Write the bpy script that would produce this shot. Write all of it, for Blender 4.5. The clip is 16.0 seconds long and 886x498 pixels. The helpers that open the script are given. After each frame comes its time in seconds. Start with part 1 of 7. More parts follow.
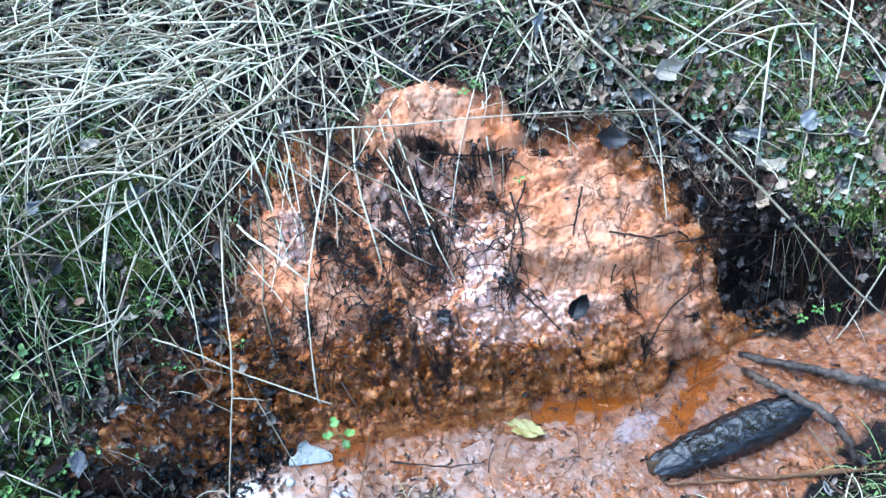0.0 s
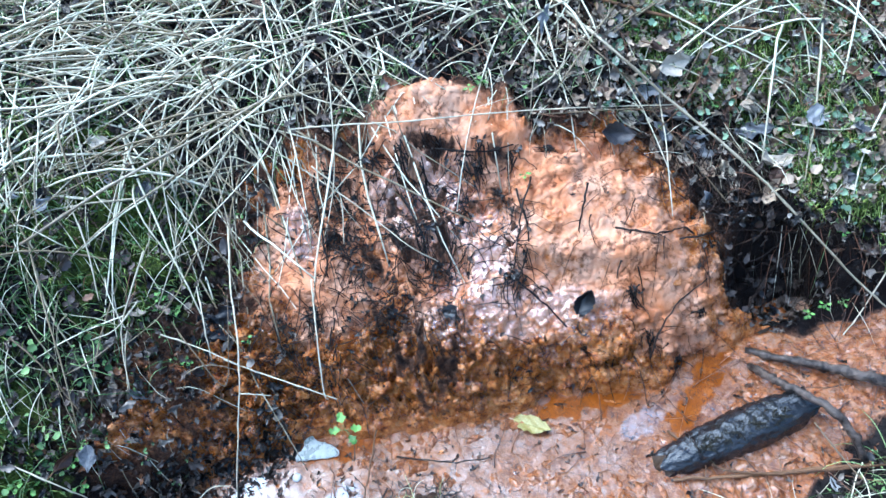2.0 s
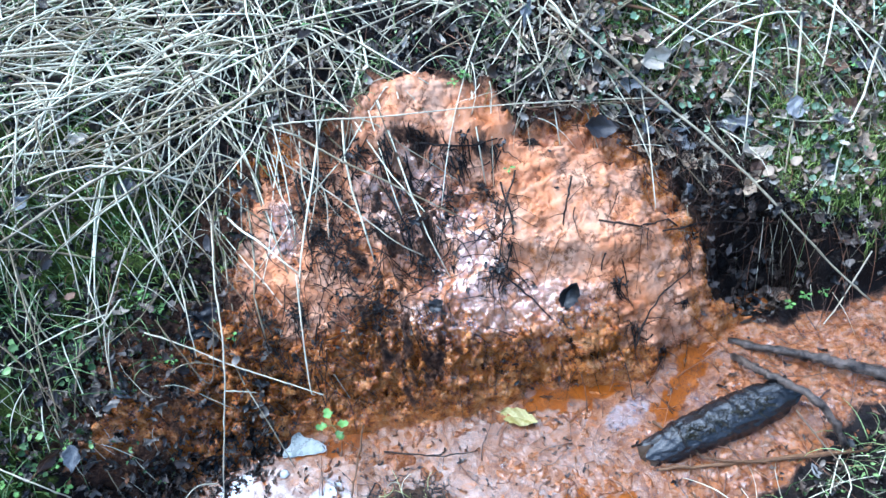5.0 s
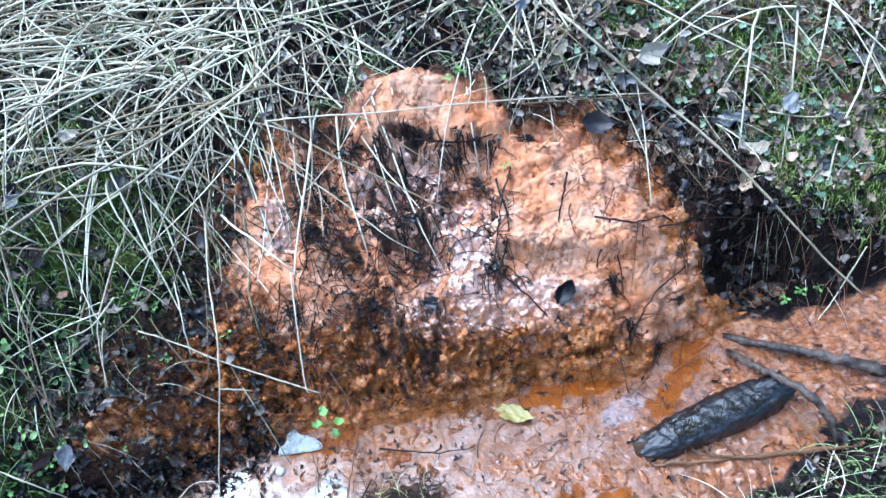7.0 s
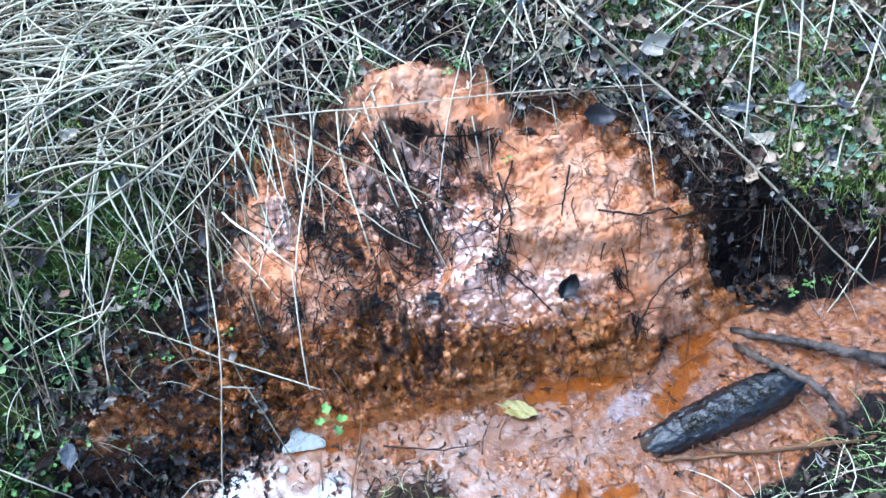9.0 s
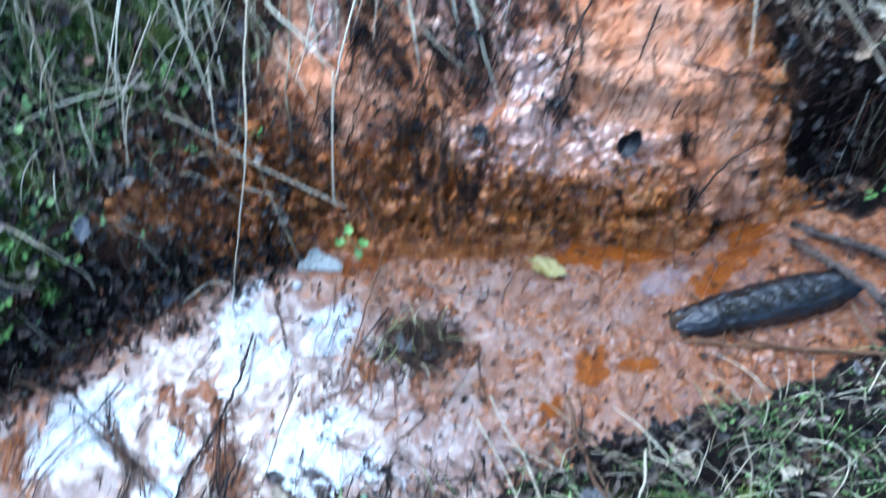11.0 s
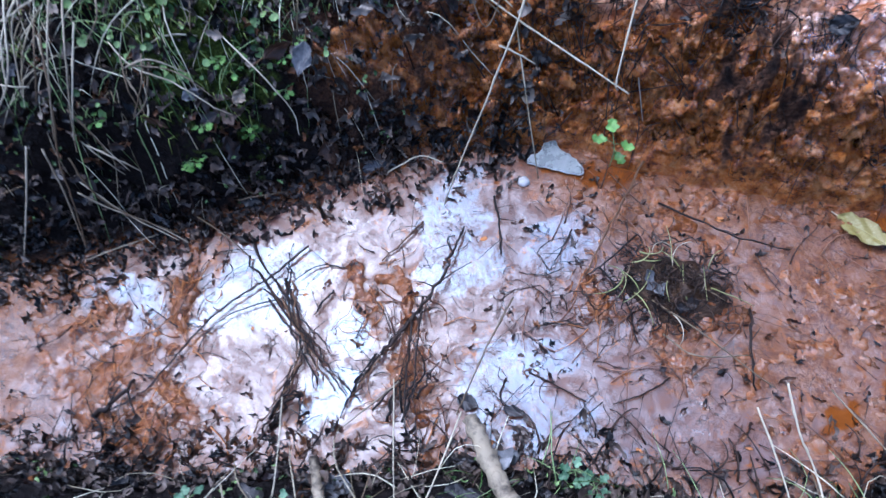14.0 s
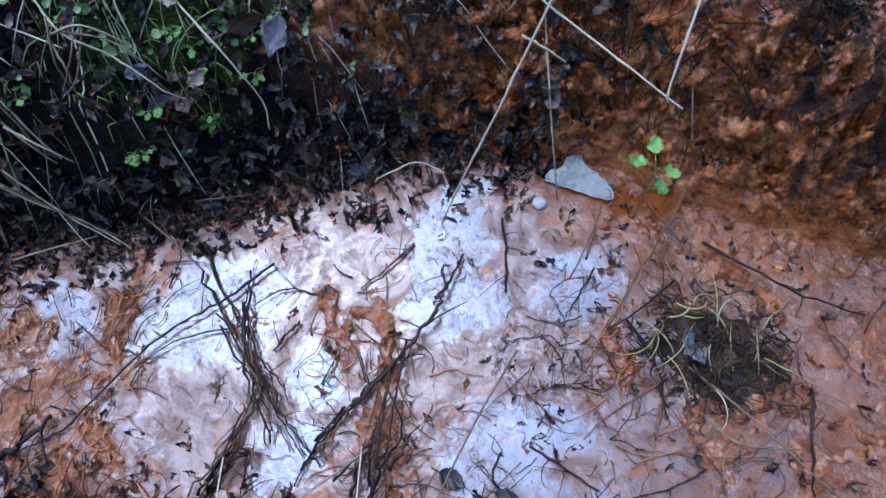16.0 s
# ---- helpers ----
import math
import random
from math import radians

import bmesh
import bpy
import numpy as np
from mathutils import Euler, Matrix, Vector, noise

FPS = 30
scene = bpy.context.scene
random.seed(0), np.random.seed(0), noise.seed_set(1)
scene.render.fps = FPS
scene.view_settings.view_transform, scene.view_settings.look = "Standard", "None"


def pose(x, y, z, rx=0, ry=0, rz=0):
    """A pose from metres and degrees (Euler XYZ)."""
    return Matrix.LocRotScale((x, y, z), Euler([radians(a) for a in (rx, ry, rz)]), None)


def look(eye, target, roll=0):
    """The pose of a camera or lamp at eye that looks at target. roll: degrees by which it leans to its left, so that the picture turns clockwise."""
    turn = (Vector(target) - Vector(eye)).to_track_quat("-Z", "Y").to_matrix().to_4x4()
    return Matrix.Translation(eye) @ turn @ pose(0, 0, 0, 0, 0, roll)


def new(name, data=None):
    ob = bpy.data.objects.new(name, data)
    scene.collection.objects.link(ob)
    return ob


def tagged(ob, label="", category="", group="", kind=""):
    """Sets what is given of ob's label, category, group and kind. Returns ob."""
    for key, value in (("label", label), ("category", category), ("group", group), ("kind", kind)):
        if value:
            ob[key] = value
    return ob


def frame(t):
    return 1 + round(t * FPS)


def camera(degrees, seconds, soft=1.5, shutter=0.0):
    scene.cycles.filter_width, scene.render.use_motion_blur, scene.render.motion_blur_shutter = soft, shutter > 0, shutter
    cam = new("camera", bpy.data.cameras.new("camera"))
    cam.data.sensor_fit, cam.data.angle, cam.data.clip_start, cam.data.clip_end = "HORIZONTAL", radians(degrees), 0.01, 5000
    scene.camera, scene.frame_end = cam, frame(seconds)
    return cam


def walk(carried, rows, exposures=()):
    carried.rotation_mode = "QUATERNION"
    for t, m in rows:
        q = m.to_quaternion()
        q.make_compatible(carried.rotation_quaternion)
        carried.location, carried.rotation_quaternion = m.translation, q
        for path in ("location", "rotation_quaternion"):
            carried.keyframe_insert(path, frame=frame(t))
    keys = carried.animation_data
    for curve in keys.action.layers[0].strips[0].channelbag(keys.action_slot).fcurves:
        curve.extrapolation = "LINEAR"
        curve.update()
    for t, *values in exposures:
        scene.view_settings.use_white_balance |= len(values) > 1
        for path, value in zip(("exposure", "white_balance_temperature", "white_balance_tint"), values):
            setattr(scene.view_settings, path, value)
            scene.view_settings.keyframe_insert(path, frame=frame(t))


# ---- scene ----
cam = camera(69.7, 16.0, soft=1.5, shutter=0.8)
# seconds, the eye, what it looks at, and the lean
PATH = [
    (0, (0.264, 0.167, 1.561), (0.003, 1.497, 0.09), -12.4),
    (0.5, (0.267, 0.165, 1.563), (0.005, 1.492, 0.09), -12.4),
    (1, (0.264, 0.161, 1.566), (-0.003, 1.489, 0.095), -12.9),
    (1.5, (0.263, 0.159, 1.56), (-0.016, 1.489, 0.093), -13.0),
    (2, (0.263, 0.16, 1.56), (-0.015, 1.486, 0.088), -13.0),
    (2.5, (0.266, 0.16, 1.56), (-0.018, 1.483, 0.088), -13.1),
    (3, (0.265, 0.16, 1.562), (-0.013, 1.478, 0.084), -12.7),
    (3.5, (0.267, 0.156, 1.561), (0.007, 1.473, 0.078), -12.3),
    (4, (0.267, 0.155, 1.557), (0.016, 1.472, 0.074), -12.4),
    (6.5, (0.266, 0.165, 1.557), (0.041, 1.472, 0.059), -12.2),
    (7, (0.267, 0.171, 1.562), (0.042, 1.468, 0.056), -12.3),
    (7.5, (0.265, 0.17, 1.554), (0.046, 1.486, 0.064), -12.3),
    (8, (0.268, 0.17, 1.548), (0.046, 1.489, 0.062), -12.7),
    (10.3, (0.286, 0.155, 1.488), (-0.025, 1.371, -0.068), -13.2),
    (10.5, (0.275, 0.149, 1.462), (-0.04, 1.341, -0.113), -12.1),
    (11, (0.226, 0.134, 1.379), (-0.1, 1.139, -0.319), -9.7),
    (11.5, (0.174, 0.124, 1.316), (-0.2, 0.927, -0.477), -12.4),
    (12, (0.113, 0.113, 1.264), (-0.359, 0.823, -0.545), -15.5),
    (12.5, (0.073, 0.122, 1.219), (-0.47, 0.75, -0.601), -20.0),
    (13, (0.029, 0.145, 1.195), (-0.641, 0.786, -0.577), -20.8),
    (13.5, (-0.055, 0.152, 1.168), (-0.688, 0.839, -0.6), -19.3),
    (14, (-0.094, 0.156, 1.121), (-0.697, 0.857, -0.653), -16.4),
    (14.5, (-0.105, 0.248, 1.055), (-0.698, 0.951, -0.721), -14.3),
    (15, (-0.144, 0.298, 0.991), (-0.731, 0.948, -0.807), -16.2),
    (15.5, (-0.16, 0.313, 0.968), (-0.759, 0.952, -0.829), -16.0),
    (16, (-0.178, 0.314, 0.956), (-0.769, 0.952, -0.845), -14.5),
]
# the clip's own exposure falls as the bright pool fills the view
EXPOSURES = [(0.0, 1.18, 4530, 0), (8.0, 1.18, 4600, 3), (10.5, 1.00, 4480, 2), (11.0, 0.77, 4400, 1), (11.5, 0.60, 4350, 1), (12.0, 0.55, 4430, 3), (13.0, 0.50, 4600, 13), (14.0, 0.44, 4640, 16), (16.0, 0.18, 4640, 15)]
walk(cam, [(t, look(eye, target, roll)) for t, eye, target, roll in PATH], EXPOSURES)

# -- light: a bright, hazy winter sky over the ditch --
SUN_UP, SUN_TURN = 64.0, -70.0
world = bpy.data.worlds.new("sky")
scene.world = world
world.use_nodes = True
sky = world.node_tree.nodes.new("ShaderNodeTexSky")
sky.sky_type, sky.sun_disc = "NISHITA", False
sky.sun_elevation, sky.sun_rotation = radians(SUN_UP), radians(SUN_TURN)
sky.air_density, sky.dust_density, sky.ozone_density = 1.0, 6.0, 1.0
world.node_tree.links.new(sky.outputs[0], world.node_tree.nodes["Background"].inputs[0])
world.node_tree.nodes["Background"].inputs[1].default_value = 0.15
sun = new("sun", bpy.data.lights.new("sun", "SUN"))
sun.data.energy, sun.data.angle, sun.data.color = 1.3, radians(80), (1.0, 0.985, 0.97)
sun_from = Vector((math.sin(radians(SUN_TURN)) * math.cos(radians(SUN_UP)), math.cos(radians(SUN_TURN)) * math.cos(radians(SUN_UP)), math.sin(radians(SUN_UP))))
sun.matrix_world = look(sun_from * 20, (0, 0, 0))


# -- materials --
class Nodes:
    """A material's node tree, with short calls for the nodes that are used here."""

    def __init__(self, name):
        self.mat = bpy.data.materials.new(name)
        self.mat.use_nodes = True
        self.tree = self.mat.node_tree
        self.shader = self.tree.nodes["Principled BSDF"]
        self.coords = self.tree.nodes.new("ShaderNodeTexCoord").outputs["Object"]

    def put(self, value, socket):
        if isinstance(value, bpy.types.NodeSocket):
            self.tree.links.new(value, socket)
        else:
            socket.default_value = (*value, 1) if isinstance(value, tuple) and len(value) == 3 and socket.type == "RGBA" else value
        return self

    def noise(self, scale, detail=4, roughness=0.55, distortion=0.0, coords=None):
        n = self.tree.nodes.new("ShaderNodeTexNoise")
        self.put(coords or self.coords, n.inputs["Vector"])
        for key, value in (("Scale", scale), ("Detail", detail), ("Roughness", roughness), ("Distortion", distortion)):
            n.inputs[key].default_value = value
        return n.outputs["Fac"]

    def cells(self, scale, feature="F1", coords=None):
        n = self.tree.nodes.new("ShaderNodeTexVoronoi")
        n.feature = feature
        self.put(coords or self.coords, n.inputs["Vector"])
        n.inputs["Scale"].default_value = scale
        return n.outputs["Distance"]

    def waves(self, scale, distortion=2.0, direction="X", coords=None):
        n = self.tree.nodes.new("ShaderNodeTexWave")
        n.bands_direction = direction
        self.put(coords or self.coords, n.inputs["Vector"])
        n.inputs["Scale"].default_value, n.inputs["Distortion"].default_value = scale, distortion
        return n.outputs["Fac"]

    def ramp(self, fac, *stops):
        n = self.tree.nodes.new("ShaderNodeValToRGB")
        while len(n.color_ramp.elements) < len(stops):
            n.color_ramp.elements.new(0.5)
        for e, (at, colour) in zip(n.color_ramp.elements, stops):
            e.position, e.color = at, (*colour, 1)
        self.put(fac, n.inputs[0])
        return n.outputs[0]

    def fit(self, fac, a, b, low=0.0, high=1.0):
        n = self.tree.nodes.new("ShaderNodeMapRange")
        self.put(fac, n.inputs[0])
        for k, value in enumerate((a, b, low, high)):
            self.put(value, n.inputs[k + 1])
        return n.outputs[0]

    def mix(self, fac, a, b):
        n = self.tree.nodes.new("ShaderNodeMix")
        n.data_type = "RGBA"
        self.put(fac, n.inputs[0]).put(a, n.inputs[6]).put(b, n.inputs[7])
        return n.outputs[2]

    def calc(self, how, a, b):
        n = self.tree.nodes.new("ShaderNodeMath")
        n.operation = how
        self.put(a, n.inputs[0]).put(b, n.inputs[1])
        return n.outputs[0]

    def field(self, name):
        n = self.tree.nodes.new("ShaderNodeAttribute")
        n.attribute_name = name
        return n.outputs["Fac"]

    def island(self):
        return self.tree.nodes.new("ShaderNodeNewGeometry").outputs["Random Per Island"]

    def each(self):
        return self.tree.nodes.new("ShaderNodeObjectInfo").outputs["Random"]

    def bump(self, fac, strength, distance, under=None):
        n = self.tree.nodes.new("ShaderNodeBump")
        n.inputs["Distance"].default_value = distance
        self.put(strength, n.inputs["Strength"]).put(fac, n.inputs["Height"])
        if under:
            self.put(under, n.inputs["Normal"])
        return n.outputs[0]

    def done(self, colour, roughness=0.5, normal=None, **more):
        self.put(colour, self.shader.inputs["Base Color"]).put(roughness, self.shader.inputs["Roughness"])
        if normal:
            self.put(normal, self.shader.inputs["Normal"])
        for key, value in more.items():
            self.put(value, self.shader.inputs[key.replace("_", " ")])
        return self.mat


def ground_material():
    """Wet black soil with moss, and orange iron mud where the spring comes out."""
    n = Nodes("ditch_ground")
    fine, mid, large = n.noise(160, 5, 0.65), n.noise(34, 5, 0.6, 0.4), n.noise(7, 4)
    pale, sheen, flat = n.field("ochre"), n.field("sheen"), n.field("flat")
    soil = n.mix(n.fit(large, 0.4, 0.65), n.ramp(mid, (0.3, (0.005, 0.004, 0.004)), (0.55, (0.014, 0.010, 0.009)), (0.75, (0.035, 0.024, 0.018))),
                 n.ramp(fine, (0.3, (0.006, 0.005, 0.005)), (0.7, (0.026, 0.020, 0.018))))
    moss = n.ramp(n.noise(220, 3, 0.7), (0.3, (0.03, 0.045, 0.008)), (0.55, (0.10, 0.135, 0.022)), (0.75, (0.20, 0.23, 0.04)))
    soil = n.mix(n.fit(n.calc("ADD", n.field("moss"), n.calc("MULTIPLY", n.calc("SUBTRACT", mid, 0.5), 1.2)), 0.58, 0.78), soil, moss)
    # rust at the foot of the spring, smooth ochre on its lobes, and the mud of the ditch's bed
    rust = n.ramp(n.calc("ADD", n.calc("MULTIPLY", mid, 0.6), n.calc("MULTIPLY", fine, 0.4)), (0.36, (0.040, 0.009, 0.002)), (0.42, (0.27, 0.066, 0.006)), (0.49, (0.53, 0.165, 0.015)), (0.60, (0.64, 0.29, 0.085)))
    ochre = n.ramp(n.calc("ADD", n.calc("MULTIPLY", large, 0.6), n.calc("MULTIPLY", mid, 0.4)), (0.36, (0.48, 0.165, 0.055)), (0.48, (0.62, 0.275, 0.130)), (0.62, (0.72, 0.42, 0.26)))
    ochre = n.mix(n.calc("MULTIPLY", n.fit(n.noise(22, 6, 0.7, 1.0), 0.57, 0.66), 0.75), ochre, (0.44, 0.145, 0.026))
    mud = n.mix(n.fit(n.calc("ADD", pale, n.calc("MULTIPLY", n.calc("SUBTRACT", mid, 0.5), 0.9)), 0.30, 0.62), rust, ochre)
    mud = n.mix(n.fit(n.calc("SUBTRACT", n.noise(38, 6, 0.75, 1.5), n.calc("MULTIPLY", pale, 0.22)), 0.575, 0.61), mud, (0.022, 0.012, 0.008))
    crack = n.fit(n.calc("ABSOLUTE", n.calc("SUBTRACT", n.noise(17, 7, 0.68, 0.6), 0.5), 0.0), 0.0, 0.014, 1.0, 0.0)
    crack = n.calc("MULTIPLY", crack, n.fit(n.noise(12, 3), 0.44, 0.54))
    mud = n.mix(n.calc("MULTIPLY", crack, 0.85), mud, (0.16, 0.048, 0.012))
    bed = n.ramp(n.calc("ADD", n.calc("MULTIPLY", n.noise(20, 7, 0.72, 1.2), 0.7), n.calc("MULTIPLY", fine, 0.3)), (0.37, (0.030, 0.010, 0.004)), (0.43, (0.17, 0.046, 0.006)), (0.49, (0.30, 0.100, 0.020)), (0.56, (0.31, 0.150, 0.072)), (0.66, (0.26, 0.155, 0.105)))
    bed = n.mix(n.fit(n.noise(9, 5, 0.6, 0.8), 0.54, 0.60), bed, n.ramp(mid, (0.35, (0.11, 0.030, 0.004)), (0.65, (0.27, 0.085, 0.012))))
    mud = n.mix(flat, mud, bed)
    edge = n.calc("ADD", n.field("iron"), n.calc("MULTIPLY", n.calc("SUBTRACT", n.noise(48, 6, 0.7), 0.5), 0.55))
    covered = n.fit(edge, -0.02, 0.10)
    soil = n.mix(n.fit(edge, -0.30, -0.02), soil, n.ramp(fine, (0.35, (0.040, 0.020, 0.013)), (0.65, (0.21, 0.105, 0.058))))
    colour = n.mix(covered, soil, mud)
    calm = n.calc("MULTIPLY", n.fit(n.calc("MAXIMUM", pale, n.calc("MULTIPLY", sheen, 0.8)), 0.3, 0.85, 1.0, 0.26), n.fit(flat, 0.0, 1.0, 1.0, 0.34))
    relief = n.bump(n.noise(80, 6, 0.7, 0.6), calm, 0.013)
    relief = n.bump(n.calc("ADD", n.cells(75), n.calc("MULTIPLY", n.noise(300, 3, 0.6), 0.5)), n.calc("MULTIPLY", calm, 0.65), 0.007, relief)
    relief = n.bump(n.calc("MULTIPLY", crack, -1.0), 0.8, 0.006, relief)
    # water seeps out in shining skins over the wet mud, least on the smooth lobes
    dry = n.fit(n.calc("SUBTRACT", pale, n.calc("ADD", sheen, flat)), 0.30, 0.75, 1.0, 0.15)
    seep = n.calc("MULTIPLY", n.fit(n.calc("ADD", n.noise(24, 7, 0.74, 0.8), n.calc("ADD", n.calc("MULTIPLY", sheen, 0.07), n.calc("MULTIPLY", flat, -0.3))), 0.49, 0.54), dry)
    skins = n.calc("MULTIPLY", n.fit(n.noise(62, 8, 0.78, 1.4), 0.505, 0.53), n.fit(n.noise(7, 4, 0.6), 0.40, 0.54, 0.30, 1.0))
    seep = n.calc("MAXIMUM", seep, n.calc("MULTIPLY", skins, flat))
    gloss = n.mix(covered, n.ramp(mid, (0.3, (0.45,) * 3), (0.7, (0.85,) * 3)), n.mix(seep, (0.62, 0.62, 0.62), (0.08, 0.08, 0.08)))
    wet_coat = n.calc("MULTIPLY", covered, n.fit(n.calc("SUBTRACT", pale, flat), 0.2, 0.8, 0.75, 0.06))
    n.put(n.bump(n.noise(95, 4, 0.65), 0.8, 0.010), n.shader.inputs["Coat Normal"])
    index = n.calc("ADD", 1.4, n.calc("MULTIPLY", n.calc("MULTIPLY", seep, covered), n.calc("ADD", n.fit(flat, 0.0, 1.0, 0.45, 0.80), n.calc("MULTIPLY", sheen, 1.5))))
    return n.done(colour, gloss, relief, Coat_Weight=wet_coat, Coat_Roughness=0.07, Specular_IOR_Level=n.fit(n.calc("MULTIPLY", covered, seep), 0.0, 1.0, 0.2, 0.5), IOR=index)


def water_material():
    """Still water clouded with iron flocs, under a thin mineral film that shines like oil."""
    n = Nodes("iron_water")
    large, mid, fine = n.noise(5, 4, 0.5, 0.6), n.noise(24, 5, 0.6, 0.8), n.noise(58, 7, 0.74, 1.6)
    shallow, silt, cloud = n.field("shallow"), n.field("silt"), n.field("cloud")
    cloudy = n.ramp(n.calc("ADD", n.calc("MULTIPLY", large, 0.45), n.calc("ADD", n.calc("MULTIPLY", mid, 0.25), n.calc("MULTIPLY", fine, 0.30))), (0.38, (0.19, 0.078, 0.034)), (0.5, (0.175, 0.092, 0.068)), (0.64, (0.145, 0.090, 0.078)))
    clear = n.ramp(mid, (0.3, (0.17, 0.044, 0.003)), (0.7, (0.26, 0.076, 0.007)))
    orange = n.ramp(n.calc("ADD", n.calc("MULTIPLY", mid, 0.5), n.calc("MULTIPLY", fine, 0.5)), (0.38, (0.075, 0.020, 0.003)), (0.46, (0.18, 0.058, 0.012)), (0.53, (0.24, 0.102, 0.040)), (0.62, (0.28, 0.150, 0.090)))
    # the bed shows through where it comes up to the surface
    sunk = n.fit(n.calc("ADD", shallow, n.calc("MULTIPLY", n.calc("SUBTRACT", n.noise(42, 7, 0.75, 1.2), 0.5), 1.1)), 0.30, 0.72)
    cloudy = n.mix(n.calc("MAXIMUM", silt, n.calc("MULTIPLY", sunk, 0.85)), cloudy, orange)
    colour = n.mix(n.fit(cloud, 0.35, 0.6), clear, cloudy)
    # the film is torn at its rims and cut by hair-fine cracks and curls
    torn = n.calc("ADD", n.field("film"), n.calc("MULTIPLY", n.calc("SUBTRACT", n.noise(9, 10, 0.74, 1.3), 0.5), 2.6))
    hairs = n.fit(n.calc("ABSOLUTE", n.calc("SUBTRACT", n.noise(34, 4, 0.6, 2.8), 0.5), 0.0), 0.012, 0.036)
    hairs = n.calc("MAXIMUM", hairs, n.fit(n.noise(8, 3), 0.50, 0.56))
    film = n.calc("MULTIPLY", n.calc("MULTIPLY", n.fit(torn, 0.0, 0.14), n.fit(n.noise(38, 7, 0.74, 2.0), 0.36, 0.54, 0.40, 1.0)), n.calc("MULTIPLY", hairs, n.fit(sunk, 0.0, 1.0, 1.0, 0.10)))
    veil = n.fit(n.noise(9, 6, 0.66, 2.0), 0.42, 0.60)
    index = n.calc("ADD", n.calc("MULTIPLY", film, 0.79), n.calc("ADD", n.fit(cloud, 0.35, 0.6, 1.14, 1.37), n.calc("MULTIPLY", n.calc("MULTIPLY", veil, cloud), n.fit(silt, 0.2, 0.8, 0.54, 0.36))))
    wisps = n.calc("MULTIPLY", n.fit(n.noise(30, 9, 0.78, 2.5), 0.53, 0.56), n.fit(n.noise(6, 3), 0.42, 0.55))
    index = n.calc("ADD", index, n.calc("MULTIPLY", n.calc("MULTIPLY", wisps, cloud), n.fit(silt, 0.2, 0.8, 0.42, 0.45)))
    flecks = n.fit(n.noise(75, 7, 0.75, 1.5), 0.60, 0.66)
    colour = n.mix(flecks, colour, (0.12, 0.040, 0.010))
    colour = n.mix(n.calc("SUBTRACT", 1.0, hairs), colour, (0.09, 0.035, 0.016))
    colour = n.mix(n.fit(n.noise(19, 7, 0.7, 1.2), 0.57, 0.64), colour, (0.28, 0.090, 0.016))
    relief = n.bump(n.noise(60, 6, 0.7, 1.0), n.fit(n.calc("MAXIMUM", silt, sunk), 0.0, 1.0, 0.14, 0.42), 0.005)
    relief = n.bump(n.noise(11, 2, 0.5), 0.03, 0.010, relief)
    return n.done(colour, n.fit(mid, 0.3, 0.7, 0.03, 0.12), relief, IOR=index, Specular_Tint=n.mix(film, (1.0, 1.0, 1.0), (0.58, 0.80, 1.0)))


def plain(name, dark, light, scale=40, roughness=0.6, relief=0.4, depth=0.002, spread=0.35, vary="each", stretch=None, reach=0.2, **more):
    """A grained surface between two colours, lighter or darker from piece to piece."""
    n = Nodes(name)
    coords = n.coords
    if stretch:
        m = n.tree.nodes.new("ShaderNodeMapping")
        n.put(n.coords, m.inputs["Vector"])
        m.inputs["Scale"].default_value = stretch
        coords = m.outputs[0]
    grained = n.calc("ADD", n.calc("MULTIPLY", n.noise(scale, 5, 0.65, 0.3, coords), 0.65), n.calc("MULTIPLY", n.noise(scale / 6, 3, 0.5, 0.0, coords), 0.35))
    own = n.island() if vary == "island" else n.each()
    fac = n.calc("ADD", grained, n.calc("MULTIPLY", n.calc("SUBTRACT", own, 0.5), spread))
    colour = n.ramp(fac, (0.5 - reach, dark), (0.5 + reach, light))
    return n.done(colour, roughness, n.bump(n.noise(scale * 2.5, 4, 0.6, 0.0, coords), relief, depth), **more)


def leaf_material(name, dark, light, roughness=0.45, vary="each", spread=0.5, **more):
    """A leaf blade with a midrib, side veins and blotches; x runs along the blade, at a length of 1."""
    n = Nodes(name)
    split = n.tree.nodes.new("ShaderNodeSeparateXYZ")
    n.put(n.coords, split.inputs[0])
    x, y = split.outputs[0], split.outputs[1]
    across = n.calc("ABSOLUTE", y, 0.0)
    slanted = n.calc("SUBTRACT", x, n.calc("MULTIPLY", across, 0.8))
    veins = n.fit(n.calc("ABSOLUTE", n.calc("SINE", n.calc("MULTIPLY", slanted, 420.0), 0.0), 0.0), 0.0, 0.25, 1.0, 0.0)
    rib = n.fit(across, 0.0006, 0.0016, 1.0, 0.0)
    veined = n.calc("MAXIMUM", n.calc("MULTIPLY", veins, 0.5), rib)
    own = n.island() if vary == "island" else n.each()
    fac = n.calc("ADD", n.noise(90, 5, 0.65), n.calc("MULTIPLY", n.calc("SUBTRACT", own, 0.5), spread))
    colour = n.mix(n.calc("MULTIPLY", veined, 0.3), n.ramp(fac, (0.3, dark), (0.7, light)), light)
    relief = n.bump(n.calc("ADD", n.calc("MULTIPLY", veined, -1.0), n.noise(150, 4)), 0.5, 0.0012)
    return n.done(colour, roughness, relief, **more)


